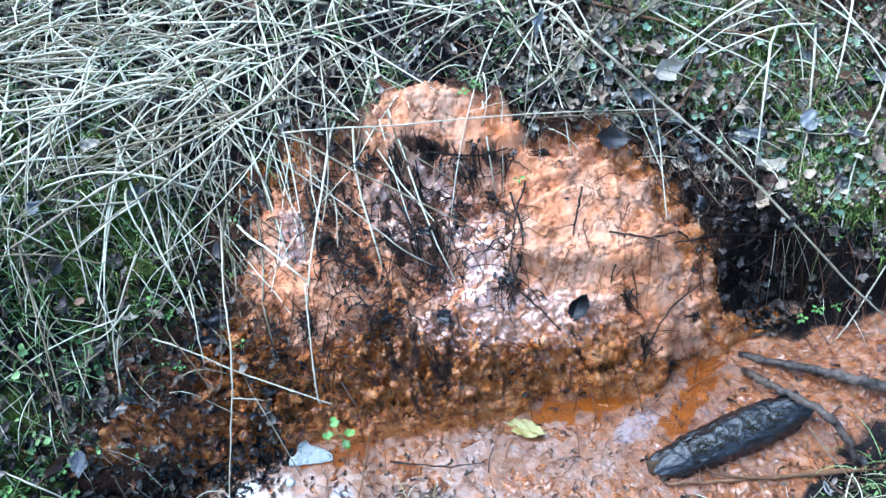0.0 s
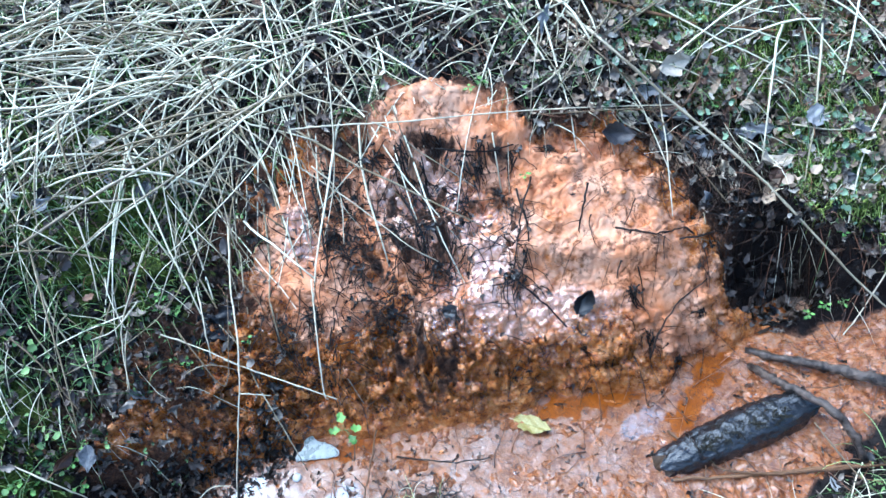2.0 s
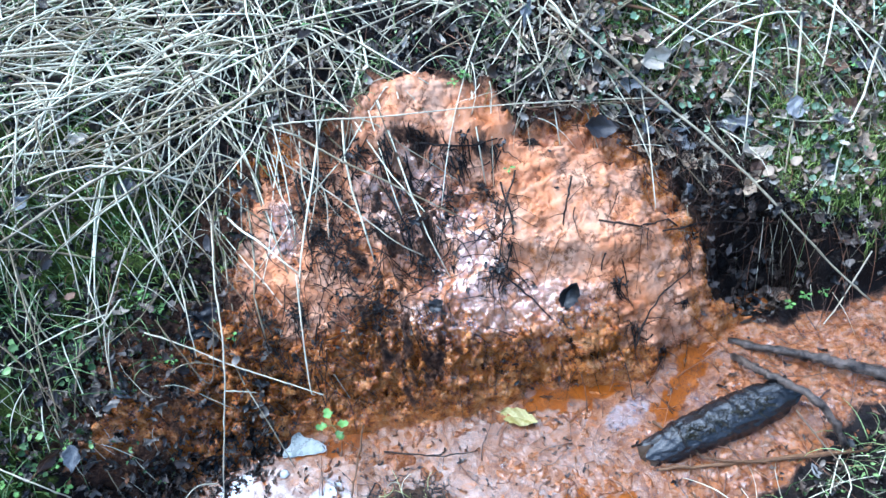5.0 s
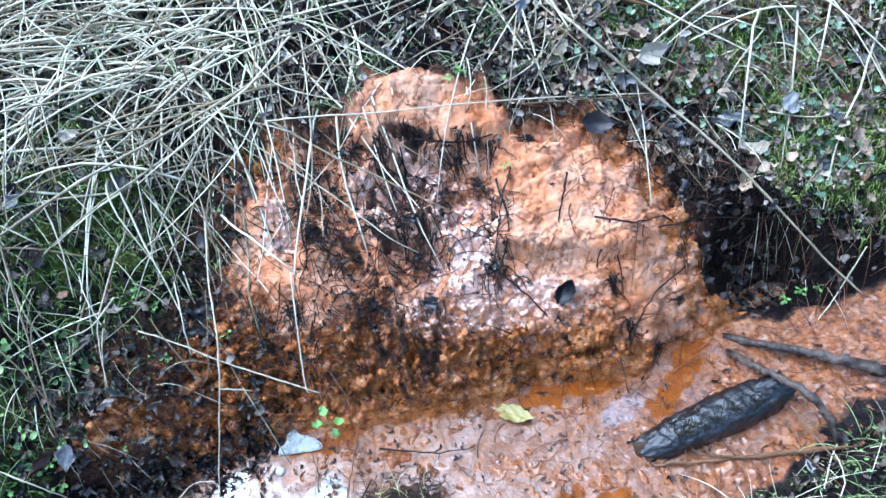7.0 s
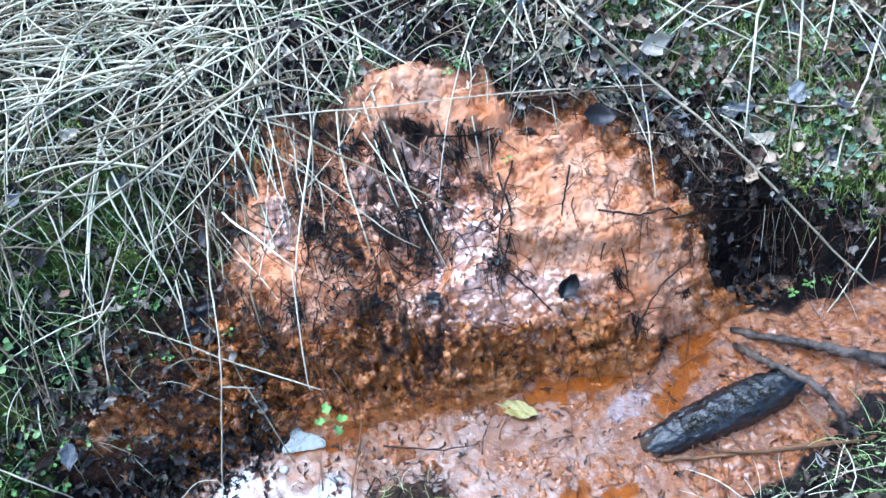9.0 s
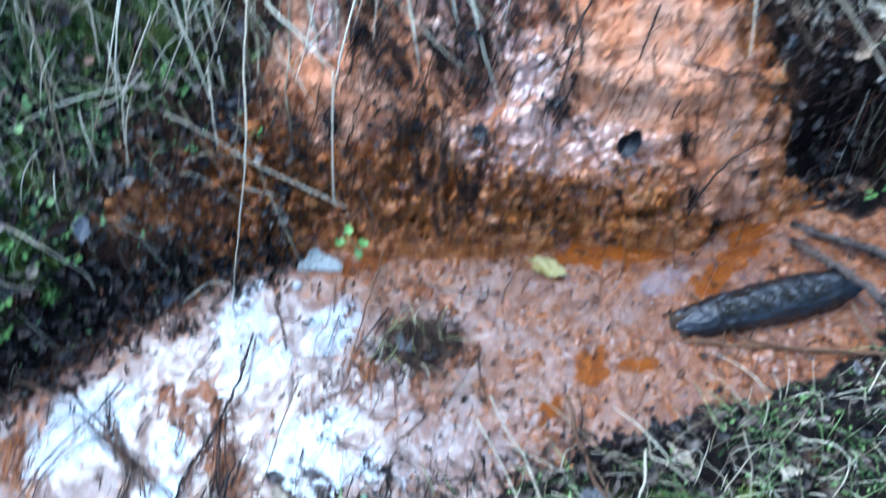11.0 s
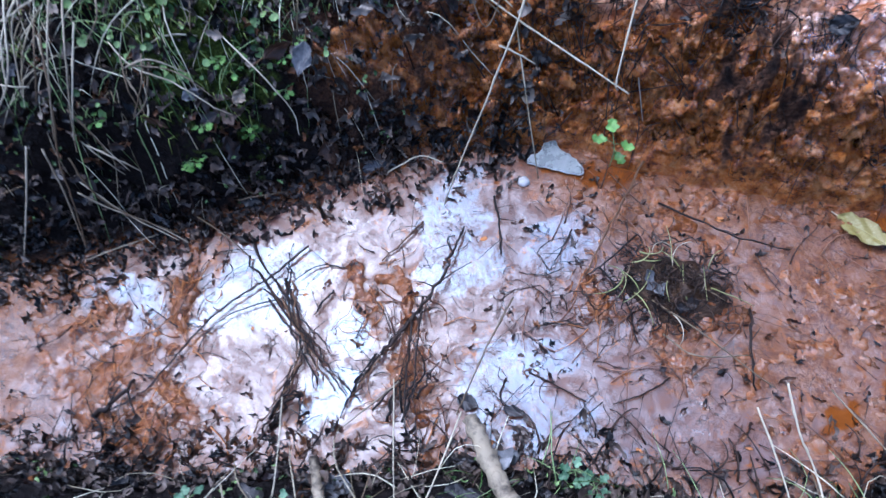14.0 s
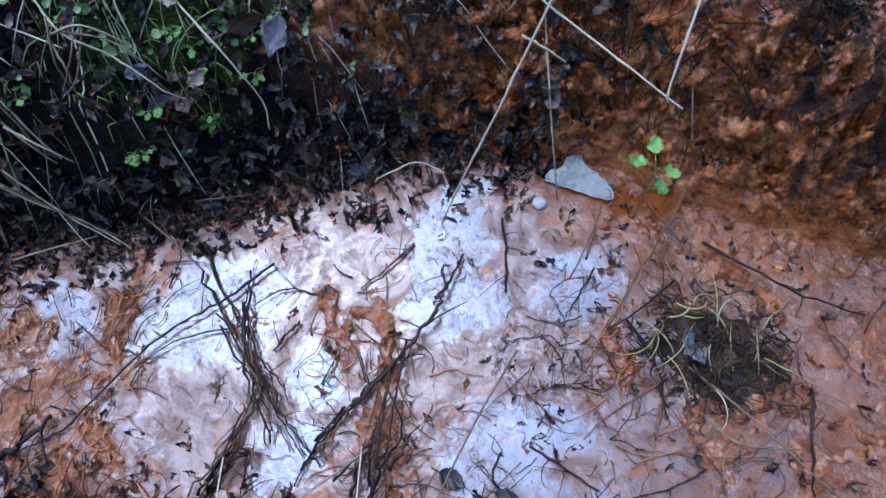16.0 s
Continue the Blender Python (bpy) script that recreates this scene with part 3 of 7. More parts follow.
def mossy(x, y):
    """Where moss grows: on the bank beside the spring and in patches behind it."""
    patches = np.maximum.reduce([blob(x, y, 1.12, 1.45, 0.40, 0.36), blob(x, y, 0.85, 1.75, 0.45, 0.30), blob(x, y, -0.85, 1.30, 0.40, 0.4), blob(x, y, 0.55, 0.30, 0.40, 0.2), blob(x, y, -1.02, 0.76, 0.24, 0.28)])
    # the last blob holds moss back to paint the shadow on the right-hand bank
    return np.clip(0.38 + 0.6 * patches - 0.7 * np.clip(1.3 * blob(x, y, 0.72, 1.33, 0.26, 0.28), 0, 1) - 0.6 * np.clip(1.3 * blob(x, y, 1.05, 1.24, 0.36, 0.14), 0, 1), 0, 0.9) + 0.55 * step(1.2, 1.4, np.maximum(np.abs(x), np.abs(y - 0.9)))


def ochred(x, y):
    """How pale and smooth the mud is: on the lobes of the bank most, on the mud flat a little."""
    return np.maximum(np.clip(0.35 + 0.9 * best(x, y, OCHRE) + 0.35 * rough(x, y, 0.07, 251, 3), 0, 1), np.clip(0.35 + 0.9 * blob(x, y, 0.45, 0.72, 0.50, 0.22, 25), 0, 0.36))


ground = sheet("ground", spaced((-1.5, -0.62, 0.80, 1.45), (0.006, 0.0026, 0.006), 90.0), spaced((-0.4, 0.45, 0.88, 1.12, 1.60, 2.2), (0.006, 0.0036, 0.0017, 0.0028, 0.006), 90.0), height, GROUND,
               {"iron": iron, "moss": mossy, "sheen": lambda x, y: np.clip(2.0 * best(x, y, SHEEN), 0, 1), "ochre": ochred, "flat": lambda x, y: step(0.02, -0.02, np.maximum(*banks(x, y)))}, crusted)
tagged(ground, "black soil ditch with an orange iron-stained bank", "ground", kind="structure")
water = sheet("water", np.arange(-1.9, 1.9, 0.007), np.arange(-0.6, 1.6, 0.007), lambda x, y: 0 * x, WATER,
              {"film": lambda x, y: np.clip(best(x, y, FILM), -0.55, 0.8), "shallow": lambda x, y: step(-0.022, 0.0, height(x, y)), "silt": lambda x, y: np.maximum(step(-0.15, 0.35, x - 0.20 * step(0.62, 0.48, y) + 0.35 * rough(x, y, 0.15, 311, 3)), step(-0.3, 0.3, blob(x, y, -0.15, 0.85, 0.26, 0.12, 5)) + step(-0.98, -1.14, x + 0.2 * rough(x, y, 0.1, 313, 3))), "cloud": lambda x, y: np.clip(0.75 - 1.8 * (best(x, y, CLEAR) + 1.2 * rough(x, y, 0.055, 301, 4)), 0, 1)})
tagged(water, "still pink-orange ditch water with a silvery mineral film", "water", kind="structure")


# -- tools for building --
MAP_X, MAP_Y, MAP_STEP = -2.4, -1.2, 0.006
MAP_AT = np.meshgrid(np.arange(MAP_X, 2.4, MAP_STEP), np.arange(MAP_Y, 3.2, MAP_STEP))
MAPS = {"z": np.maximum(height(*MAP_AT), 0.0).tolist(), "iron": iron(*MAP_AT).tolist(), "far": banks(*MAP_AT)[0].tolist(), "near": banks(*MAP_AT)[1].tolist(), "tuft": rough(*MAP_AT, 0.16, 201, 2).tolist()}


def read(key, x, y):
    """A value of one of the maps at a place, between its four nearest samples."""
    u, v = (x - MAP_X) / MAP_STEP, (y - MAP_Y) / MAP_STEP
    i, j = min(max(int(u), 0), len(MAPS[key][0]) - 2), min(max(int(v), 0), len(MAPS[key]) - 2)
    u, v, low, high = u - i, v - j, MAPS[key][j], MAPS[key][j + 1]
    return (low[i] * (1 - u) + low[i + 1] * u) * (1 - v) + (high[i] * (1 - u) + high[i + 1] * u) * v


def level(x, y):
    """The height of the ground, or of the water where it stands higher."""
    return read("z", x, y)


def slope(x, y, size=0.02):
    """The ground's upward direction round a place."""
    dx, dy = level(x + size, y) - level(x - size, y), level(x, y + size) - level(x, y - size)
    return Vector((-dx, -dy, 2 * size)).normalized()


def lying(x, y, turn, lift=0.0, tip=0.0, lean=0.0):
    """The pose of a thing that lies on the ground there, turned about the ground's upward direction."""
    up = slope(x, y)
    tilt = Vector((0, 0, 1)).rotation_difference(up).to_matrix().to_4x4()
    return Matrix.Translation(Vector((x, y, level(x, y))) + up * lift) @ tilt @ pose(0, 0, 0, tip, lean, turn)


def mesh_of(name, verts, faces, material, smooth=True):
    mesh = bpy.data.meshes.new(name)
    mesh.from_pydata([tuple(v) for v in verts], [], [tuple(f) for f in faces])
    mesh.materials.append(material)
    if smooth:
        mesh.polygons.foreach_set("use_smooth", np.ones(len(mesh.polygons), bool))
    return mesh


def part(name, shape, material, parent=None, label="", smooth=True):
    """One mesh object out of (verts, faces), under a thing or a part."""
    ob = new(name, mesh_of(name, shape[0], shape[1], material, smooth))
    ob.parent = parent
    return tagged(ob, label)


def join(*shapes):
    verts, faces = [], []
    for v, f in shapes:
        n = len(verts)
        verts += list(v)
        faces += [tuple(i + n for i in q) for q in f]
    return verts, faces


def eased(points, steps=6):
    """A smooth line through a few places (Catmull-Rom)."""
    p = [Vector(q) for q in points]
    if len(p) == 2:
        return [p[0].lerp(p[1], k / steps) for k in range(steps + 1)]
    p = [2 * p[0] - p[1], *p, 2 * p[-1] - p[-2]]
    out = []
    for a, b, c, d in zip(p, p[1:], p[2:], p[3:]):
        for k in range(steps):
            t = k / steps
            out.append(0.5 * (2 * b + (c - a) * t + (2 * a - 5 * b + 4 * c - d) * t * t + (3 * b - a - 3 * c + d) * t ** 3))
    return out + [p[-2]]


def tube(points, radius, end=None, sides=6, knots=0.0, wobble=0.0, seed=0):
    """A tapering round stem along a line, with closed ends, swollen at its knots."""
    rng = random.Random(seed)
    end = radius if end is None else end
    verts, faces = [], []
    side = Vector((0.3, 0.5, 0.8))
    n = len(points)
    for k, p in enumerate(points):
        way = (points[min(k + 1, n - 1)] - points[max(k - 1, 0)]).normalized()
        side = (side - way * side.dot(way)).normalized()
        other = way.cross(side)
        r = radius + (end - radius) * k / (n - 1)
        if knots and k % 5 == 3:
            r *= 1 + knots
        for s in range(sides):
            a = 2 * math.pi * s / sides
            q = r * (1 + wobble * (rng.random() - 0.5))
            verts.append(p + side * (math.cos(a) * q) + other * (math.sin(a) * q))
    for k in range(n - 1):
        for s in range(sides):
            a, b = k * sides + s, k * sides + (s + 1) % sides
            faces.append((a, b, b + sides, a + sides))
    faces.append(tuple(reversed(range(sides))))
    faces.append(tuple(range((n - 1) * sides, n * sides)))
    return verts, faces


def blade(length, width, shape="oval", curl=0.1, fold=0.15, seed=0, across=4, along=9, crumple=1.0):
    """A leaf blade along x, folded along its midrib and curled, with an uneven rim."""
    rng = random.Random(seed)
    waves = [(rng.random() * 6.3, rng.uniform(1, 3.5), rng.uniform(0.03, 0.10) * crumple) for _ in range(3)]
    torn = [[1 + (crumple - 0.6) * rng.uniform(-0.30, 0.12) for _ in range(along + 1)] for _ in range(2)]
    verts, faces = [], []
    for i in range(along + 1):
        u = i / along
        if shape == "oval":
            half = math.sin(math.pi * u ** 0.85) ** 0.75
        elif shape == "willow":
            half = math.sin(math.pi * u ** 0.8) ** 1.0
        elif shape == "lobed":
            half = math.sin(math.pi * u ** 0.9) ** 0.6 * (0.76 + 0.24 * math.cos(u * 15))
        else:
            half = math.sin(math.pi * min(u ** 0.7, 1)) ** 0.5
        half = max(half, 0.02) * width / 2
        for j in range(-across, across + 1):
            v = j / across
            rim = 1 + (0.08 * math.sin(i * 2.1 + seed) + torn[j > 0][i] - 1) * abs(v)
            x, y = u * length, v * half * rim
            z = fold * abs(y) + curl * length * ((2 * u - 1) ** 2 - 0.5) + sum(a * length * 0.5 * math.sin(p + f * (u * 5 + v * 2)) for p, f, a in waves) * (0.3 + abs(v)) * (0.12 if fold < 0.05 else 1.0)
            verts.append(Vector((x - length / 2, y, z)))
    row = 2 * across + 1
    for i in range(along):
        for j in range(row - 1):
            a = i * row + j
            faces.append((a, a + 1, a + row + 1, a + row))
    return verts, faces


def moved(shape, m):
    return [m @ v for v in shape[0]], shape[1]


def petiole(length, bend=0.3, radius=0.0009, start=0.0):
    pts = [Vector((start - k / 4 * length, 0, 0.001 + bend * length * (k / 4) ** 2)) for k in range(5)]
    return tube(pts, radius, radius * 1.3, 4)


def stem(name, points, radius, material, label, category="stalk", group="", end=None, knots=0.35, sides=6, steps=6, wobble=0.0):
    """A stalk or twig of its own through a few places; its lower end rests on what it starts from."""
    line_ = eased(points, steps)
    own = random.Random(len(bpy.data.objects))
    if material is STRAW:
        radius *= 0.8
        line_ = [p + Vector((own.gauss(0, 1), own.gauss(0, 1), own.gauss(0, 0.5))) * radius * (0.4 if k % 5 == 3 else 0.12) for k, p in enumerate(line_)]
    if material is GREY_BRANCH:
        line_ = [p + Vector((own.gauss(0, 1), own.gauss(0, 1), own.gauss(0, 0.3))) * radius * 0.24 for p in line_]
    twiggy = material in (DARK_TWIG, BROWN_TWIG) and radius < 0.008
    if twiggy:
        line_ = [p + Vector((own.gauss(0, 1), own.gauss(0, 1), own.gauss(0, 0.4))) * radius * 0.55 for p in line_]
    home = line_[0].copy()
    ob = part(name, tube([p - home for p in line_], radius, radius * 0.6 if end is None else end, sides, knots, wobble, len(bpy.data.objects)), material)
    ob.location = home
    for _ in range(own.choice((2, 3, 4, 5)) if twiggy and len(line_) > 10 else 0):
        root = line_[own.randrange(2, len(line_) - 2)] - home
        way = own.uniform(0, 6.3)
        tip = root + Vector((math.cos(way), math.sin(way), own.uniform(0.0, 0.3))) * own.uniform(0.015, 0.07)
        part("side_twig", tube(eased([root, (root + tip) / 2 + Vector((0, 0, 0.004)), tip], 3), radius * 0.45, radius * 0.2, 5), material, ob)
    return tagged(ob, label, category, group)


# -- the larger things --
def log(a, b, radius):
    """A waterlogged log that tapers into the mud at one end, its bark cracked, peeling in steps and worn."""
    a, b = Vector(a), Vector(b)
    thing = tagged(new("fallen_log"), "waterlogged black log with cracked bark, half sunk in orange mud", "log")
    thing.matrix_world = Matrix.Translation(a) @ (b - a).to_track_quat("X", "Z").to_matrix().to_4x4()
    length, rings, sides = (b - a).length, 90, 56
    verts, faces = [], []
    for k in range(rings + 1):
        u = k / rings
        for s in range(sides):
            t = 2 * math.pi * s / sides
            girth = float(np.interp(u, (0, 0.10, 0.25, 0.45, 0.65, 0.85, 1.0), (0.62, 0.80, 0.93, 1.04, 1.08, 0.98, 0.74)))
            # furrows along the bark, short cracks across it, and plates that have come off
            furrow = abs(float(rough(u * length * 3.0, 9 + 1.1 * t, 0.35, 7, 3)))
            across = max(0.0, math.sin(u * 34 + 1.5 * math.sin(t * 1.7) + 2 * math.sin(u * 9))) ** 10
            plate = 0.07 * float(step(0.02, 0.08, rough(u * length * 9, 4 + t * 0.9, 0.7, 37, 2)))
            r = radius * (girth + 0.10 - 0.13 * furrow - 0.07 * across - 0.6 * plate + 0.09 * float(rough(u * length * 22, 3 * math.cos(t) + 4 * math.sin(t), 0.7, 17, 3)))
            jag = 0.020 * math.sin(3 * t + 1) * max(0, u - 0.94) / 0.06 - 0.014 * math.sin(4 * t) * max(0, 0.06 - u) / 0.06
            verts.append(Vector((u * length + jag, r * math.cos(t), r * math.sin(t) - 0.010 * max(0, 0.3 - u))))
    for k in range(rings):
        for s in range(sides):
            i, j = k * sides + s, k * sides + (s + 1) % sides
            faces.append((i, i + sides, j + sides, j))
    bark = part("bark", (verts, faces), BLACK_BARK, thing)
    for name, k in (("broken_end", 0), ("snapped_end", rings)):
        rim = verts[k * sides:(k + 1) * sides]
        mid = sum(rim, Vector()) / sides + Vector((-0.020 if k == 0 else -0.012, 0, 0))
        part(name, (rim + [mid], [(s, (s + 1) % sides, sides) for s in range(sides)]), WOOD, thing, "dark broken wood")
    rng = random.Random(4)
    # a dark mossy crest, fine roots that grip the bark, and lifted flakes
    crest = []
    for k in range(260):
        u, t = rng.uniform(0.22, 0.82), rng.gauss(1.85, 0.24)
        foot = Vector((u * length, radius * 0.98 * math.cos(t), radius * 0.98 * math.sin(t)))
        tip = foot + Vector((rng.gauss(0, 0.012), rng.gauss(0, 0.010) + 0.012 * math.cos(t), rng.uniform(0.004, 0.020)))
        crest.append(tube([foot, (foot + tip) / 2 + Vector((rng.gauss(0, 0.003), 0, 0.003)), tip], 0.0011, 0.0005, 3))
    part("moss_crest", join(*crest), DARK_MOSS, bark, "black moss on the log")
    for k in range(14):
        u, t0, lean = rng.uniform(0.12, 0.85), rng.uniform(-0.1, 0.9), rng.gauss(0, 0.006)
        ring = [Vector((u * length + lean * i + rng.gauss(0, 0.002), 1.05 * radius * math.cos(t0 + 0.26 * i), 1.05 * radius * math.sin(t0 + 0.26 * i))) for i in range(9)]
        part("gripping_root", tube(ring, 0.0014, 0.0009, 4), DARK_TWIG, bark)
    for k in range(12):
        u, t = rng.uniform(0.15, 0.9), rng.uniform(0.2, 2.4)
        wide, long_ = rng.uniform(0.08, 0.16), rng.uniform(0.012, 0.028)
        flake = [Vector((u * length + long_ * i, (radius * 1.02 + 0.002 * j) * math.cos(t + wide * j), (radius * 1.02 + 0.004 * i * (j == 1)) * math.sin(t + wide * j))) for i in range(3) for j in range(3)]
        part("bark_flake", (flake, [(i * 3 + j, i * 3 + j + 1, i * 3 + j + 4, i * 3 + j + 3) for i in range(2) for j in range(2)]), BLACK_BARK, bark)


log((0.535, 0.808, 0.004), (0.897, 0.944, 0.030), 0.046)


def shard(x, y, turn):
    """A thin cloudy shard, with a lighter broken rim, lying on the water's edge."""
    thing = tagged(new("ice_shard"), "thin cloudy grey shard with pale rim at the water", "shard")
    thing.matrix_world = Matrix.Translation((x, y, 0.006)) @ pose(0, 0, 0, 7, -2, turn)
    corners = ((-0.055, -0.014), (-0.050, 0.004), (-0.030, 0.014), (-0.020, 0.046), (-0.002, 0.052), (0.008, 0.026), (0.040, 0.006), (0.064, -0.020), (0.058, -0.034), (0.0, -0.024))
    rim = [Vector((v.x + 0.0012 * math.sin(k * 2.3), v.y + 0.0012 * math.sin(k * 3.1), 0)) for k, v in enumerate(eased([(*c, 0) for c in corners + corners[:1]], 4)[:-1])]
    inner = [v * 0.90 for v in rim]
    up = Vector((0, 0, 0.006))
    n = len(rim)
    plate = ([v for v in inner] + [v + up for v in inner], [tuple(reversed(range(n))), tuple(range(n, 2 * n))] + [(k, (k + 1) % n, n + (k + 1) % n, n + k) for k in range(n)])
    part("plate", plate, SHARD, thing, smooth=False)
    bead = tube(eased([v * 0.95 + up * 0.5 for v in rim] + [rim[0] * 0.95 + up * 0.5], 1), 0.0017, 0.0017, 6, 0, 0.9, 3)
    part("rim", bead, SHARD_RIM, thing, "pale rough broken edge")


shard(-0.350, 0.870, 16)


def pebble(x, y, size, material, name="pebble", label="small white pebble in the orange mud"):
    rng = random.Random(int(x * 1000))
    bm = bmesh.new()
    bmesh.ops.create_icosphere(bm, subdivisions=3, radius=size)
    for v in bm.verts:
        v.co *= 1 + 0.25 * noise.noise(v.co / size * 0.9 + Vector((x, y, rng.random())) * 9)
        v.co.z *= 0.55
    mesh = bpy.data.meshes.new(name)
    bm.to_mesh(mesh)
    bm.free()
    mesh.materials.append(material)
    mesh.polygons.foreach_set("use_smooth", np.ones(len(mesh.polygons), bool))
    ob = new(name, mesh)
    ob.matrix_world = Matrix.Translation((x, y, level(x, y) + size * 0.25)) @ pose(0, 0, 0, 0, 0, rng.uniform(0, 180))
    return tagged(ob, label, "pebble")


pebble(-0.387, 0.800, 0.012, WHITE_STONE)


def marked_leaf(x, y, turn, length, width, material, label, shape="oval", lift=0.006, curl=0.06, fold=0.2, seed=1, tip=0.0, lean=0.0, stalk=0.4, name="fallen_leaf", z=None):
    """A leaf that stands out: its blade, and its stalk as a part."""
    ob = part(name, blade(length, width, shape, curl, fold, seed, 5, 14), material)
    ob.matrix_world = lying(x, y, turn, lift, tip, lean)
    if z is not None:
        ob.location.z = z
    if stalk:
        part("leaf_stalk", petiole(length * stalk, 0.15, 0.0011, -length / 2 + 0.002), STRAW if material in (LEAF_YELLOW, LEAF_PALE) else BROWN_TWIG, ob)
    return tagged(ob, label, "leaf", "fallen leaves")


def sprout(x, y, turn, size, leaves, stalk, material, label, z=None, name="green_seedling"):
    """A small plant: a stem, and round toothed leaves on stalks of their own."""
    rng = random.Random(int(x * 997 + y * 131))
    thing = tagged(new(name), label, "seedling", "green seedlings")
    thing.matrix_world = pose(x, y, (level(x, y) if z is None else z) - 0.004, 0, 0, turn)
    top = Vector((0, 0, stalk))
    part("stem", tube(eased([(0, 0, 0), (0.004, 0.002, stalk * 0.6), top], 4), 0.0013, 0.0009, 5), GRASS, thing)
    for k in range(leaves):
        t = 360 * k / leaves + rng.uniform(-25, 25)
        reach = size * rng.uniform(0.6, 1.1)
        tilt = pose(0, 0, 0, 0, rng.uniform(-15, 25), t)
        leaf_ = part("leaf", moved(blade(size, size * 0.95, "lobed", 0.15, 0.25, k + int(x * 99), 3, 9), tilt @ pose(reach * 0.6 + size * 0.45, 0, 0.003)), material, thing)
        part("leaf_stalk", moved(tube([Vector((0, 0, 0)), Vector((reach * 0.3, 0, 0.003)), Vector((reach * 0.6, 0, 0.003))], 0.0007, 0.0006, 4), tilt), GRASS, leaf_)
        leaf_.location = top * rng.uniform(0.75, 1.0)
    return thing


sprout(-0.235, 0.870, 20, 0.030, 4, 0.085, LEAF_GREEN, "small bright green seedling with lobed leaves at the water's edge", 0.045)


def mound(x, y):
    """The dark tuft that stands out of the pool, with pale green grass hanging over it."""
    rng = random.Random(12)
    thing = tagged(new("grass_tuft"), "dark moss tuft with pale green grass blades in the ditch", "grass tuft")
    thing.matrix_world = pose(x, y, 0)
    verts, faces = [], []
    for i in range(15):
        for j in range(32):
            r, t = i / 14, 2 * math.pi * j / 32
            px_, py_ = 0.105 * r * math.cos(t) * 1.15, 0.075 * r * math.sin(t) * 1.1
            bump_ = 0.020 * (1 - r ** 2.2) + 0.040 * float(rough(px_ + 3, py_, 0.03, 17, 3)) * (1 - r * 0.6) - 0.025 * r ** 4
            verts.append(Vector((px_ * (1 + 0.30 * float(rough(math.cos(t), math.sin(t), 0.7, 19, 3))), py_ * (1 + 0.30 * float(rough(math.cos(t), math.sin(t), 0.7, 23, 3))), bump_)))
    for i in range(14):
        for j in range(32):
            faces.append((i * 32 + j, (i + 1) * 32 + j, (i + 1) * 32 + (j + 1) % 32, i * 32 + (j + 1) % 32))
    part("mound", (verts, faces), TUFT_MOSS, thing, "black rotting moss stained with rust")
    mat = []
    for k in range(260):
        t, r, way = rng.uniform(0, 6.3), 0.115 * rng.random() ** 0.6, rng.uniform(0, 6.3)
        root, line_ = Vector((r * math.cos(t), 0.75 * r * math.sin(t), 0.026 - 1.3 * r * r + rng.uniform(0, 0.012))), []
        for _ in range(6):
            line_.append(root.copy())
            way += rng.gauss(0, 0.7)
            root += Vector((math.cos(way), math.sin(way), rng.uniform(-0.25, 0.2))) * rng.uniform(0.004, 0.010)
        mat.append(tube(line_, rng.uniform(0.0009, 0.0022), 0.0006, 4))
    part("root_mat", join(*mat), DARK_LOOSE, thing, "black matted rootlets")
    part("leaf_scrap", moved(blade(0.055, 0.036, "lobed", 0.12, 0.3, 61, 4, 9, 1.8), pose(-0.035, -0.02, 0.030, 12, -10, 140)), LEAF_GREY, thing, "grey wet leaf on the tuft")
    part("leaf_scrap", moved(blade(0.045, 0.030, "oval", 0.2, 0.5, 62, 4, 9, 1.8), pose(0.03, -0.035, 0.022, -12, 16, 40)), LEAF_DARK, thing, "black wet leaf on the tuft")
    for k in range(22):
        t, r = rng.uniform(0, 6.3), rng.uniform(0.02, 0.10)
        at, way, bend, line_ = Vector((r * math.cos(t), r * 0.75 * math.sin(t), 0.024)), rng.choice((2.3, 5.2, 5.9)) + rng.gauss(0, 0.5), rng.gauss(0, 0.16), []
        reach = rng.uniform(0.004, 0.011)
        for i in range(9):
            line_.append(at.copy())
            at += Vector((math.cos(way) * reach, math.sin(way) * reach, 0.008 * (0.55 - i / 8)))
            way += bend + rng.gauss(0, 0.06)
        part("grass_blade", tube(line_, rng.uniform(0.0010, 0.0019), 0.0005, 4), STRAW if k % 4 == 0 else TUFT_GRASS, thing)


mound(-0.045, 0.690)


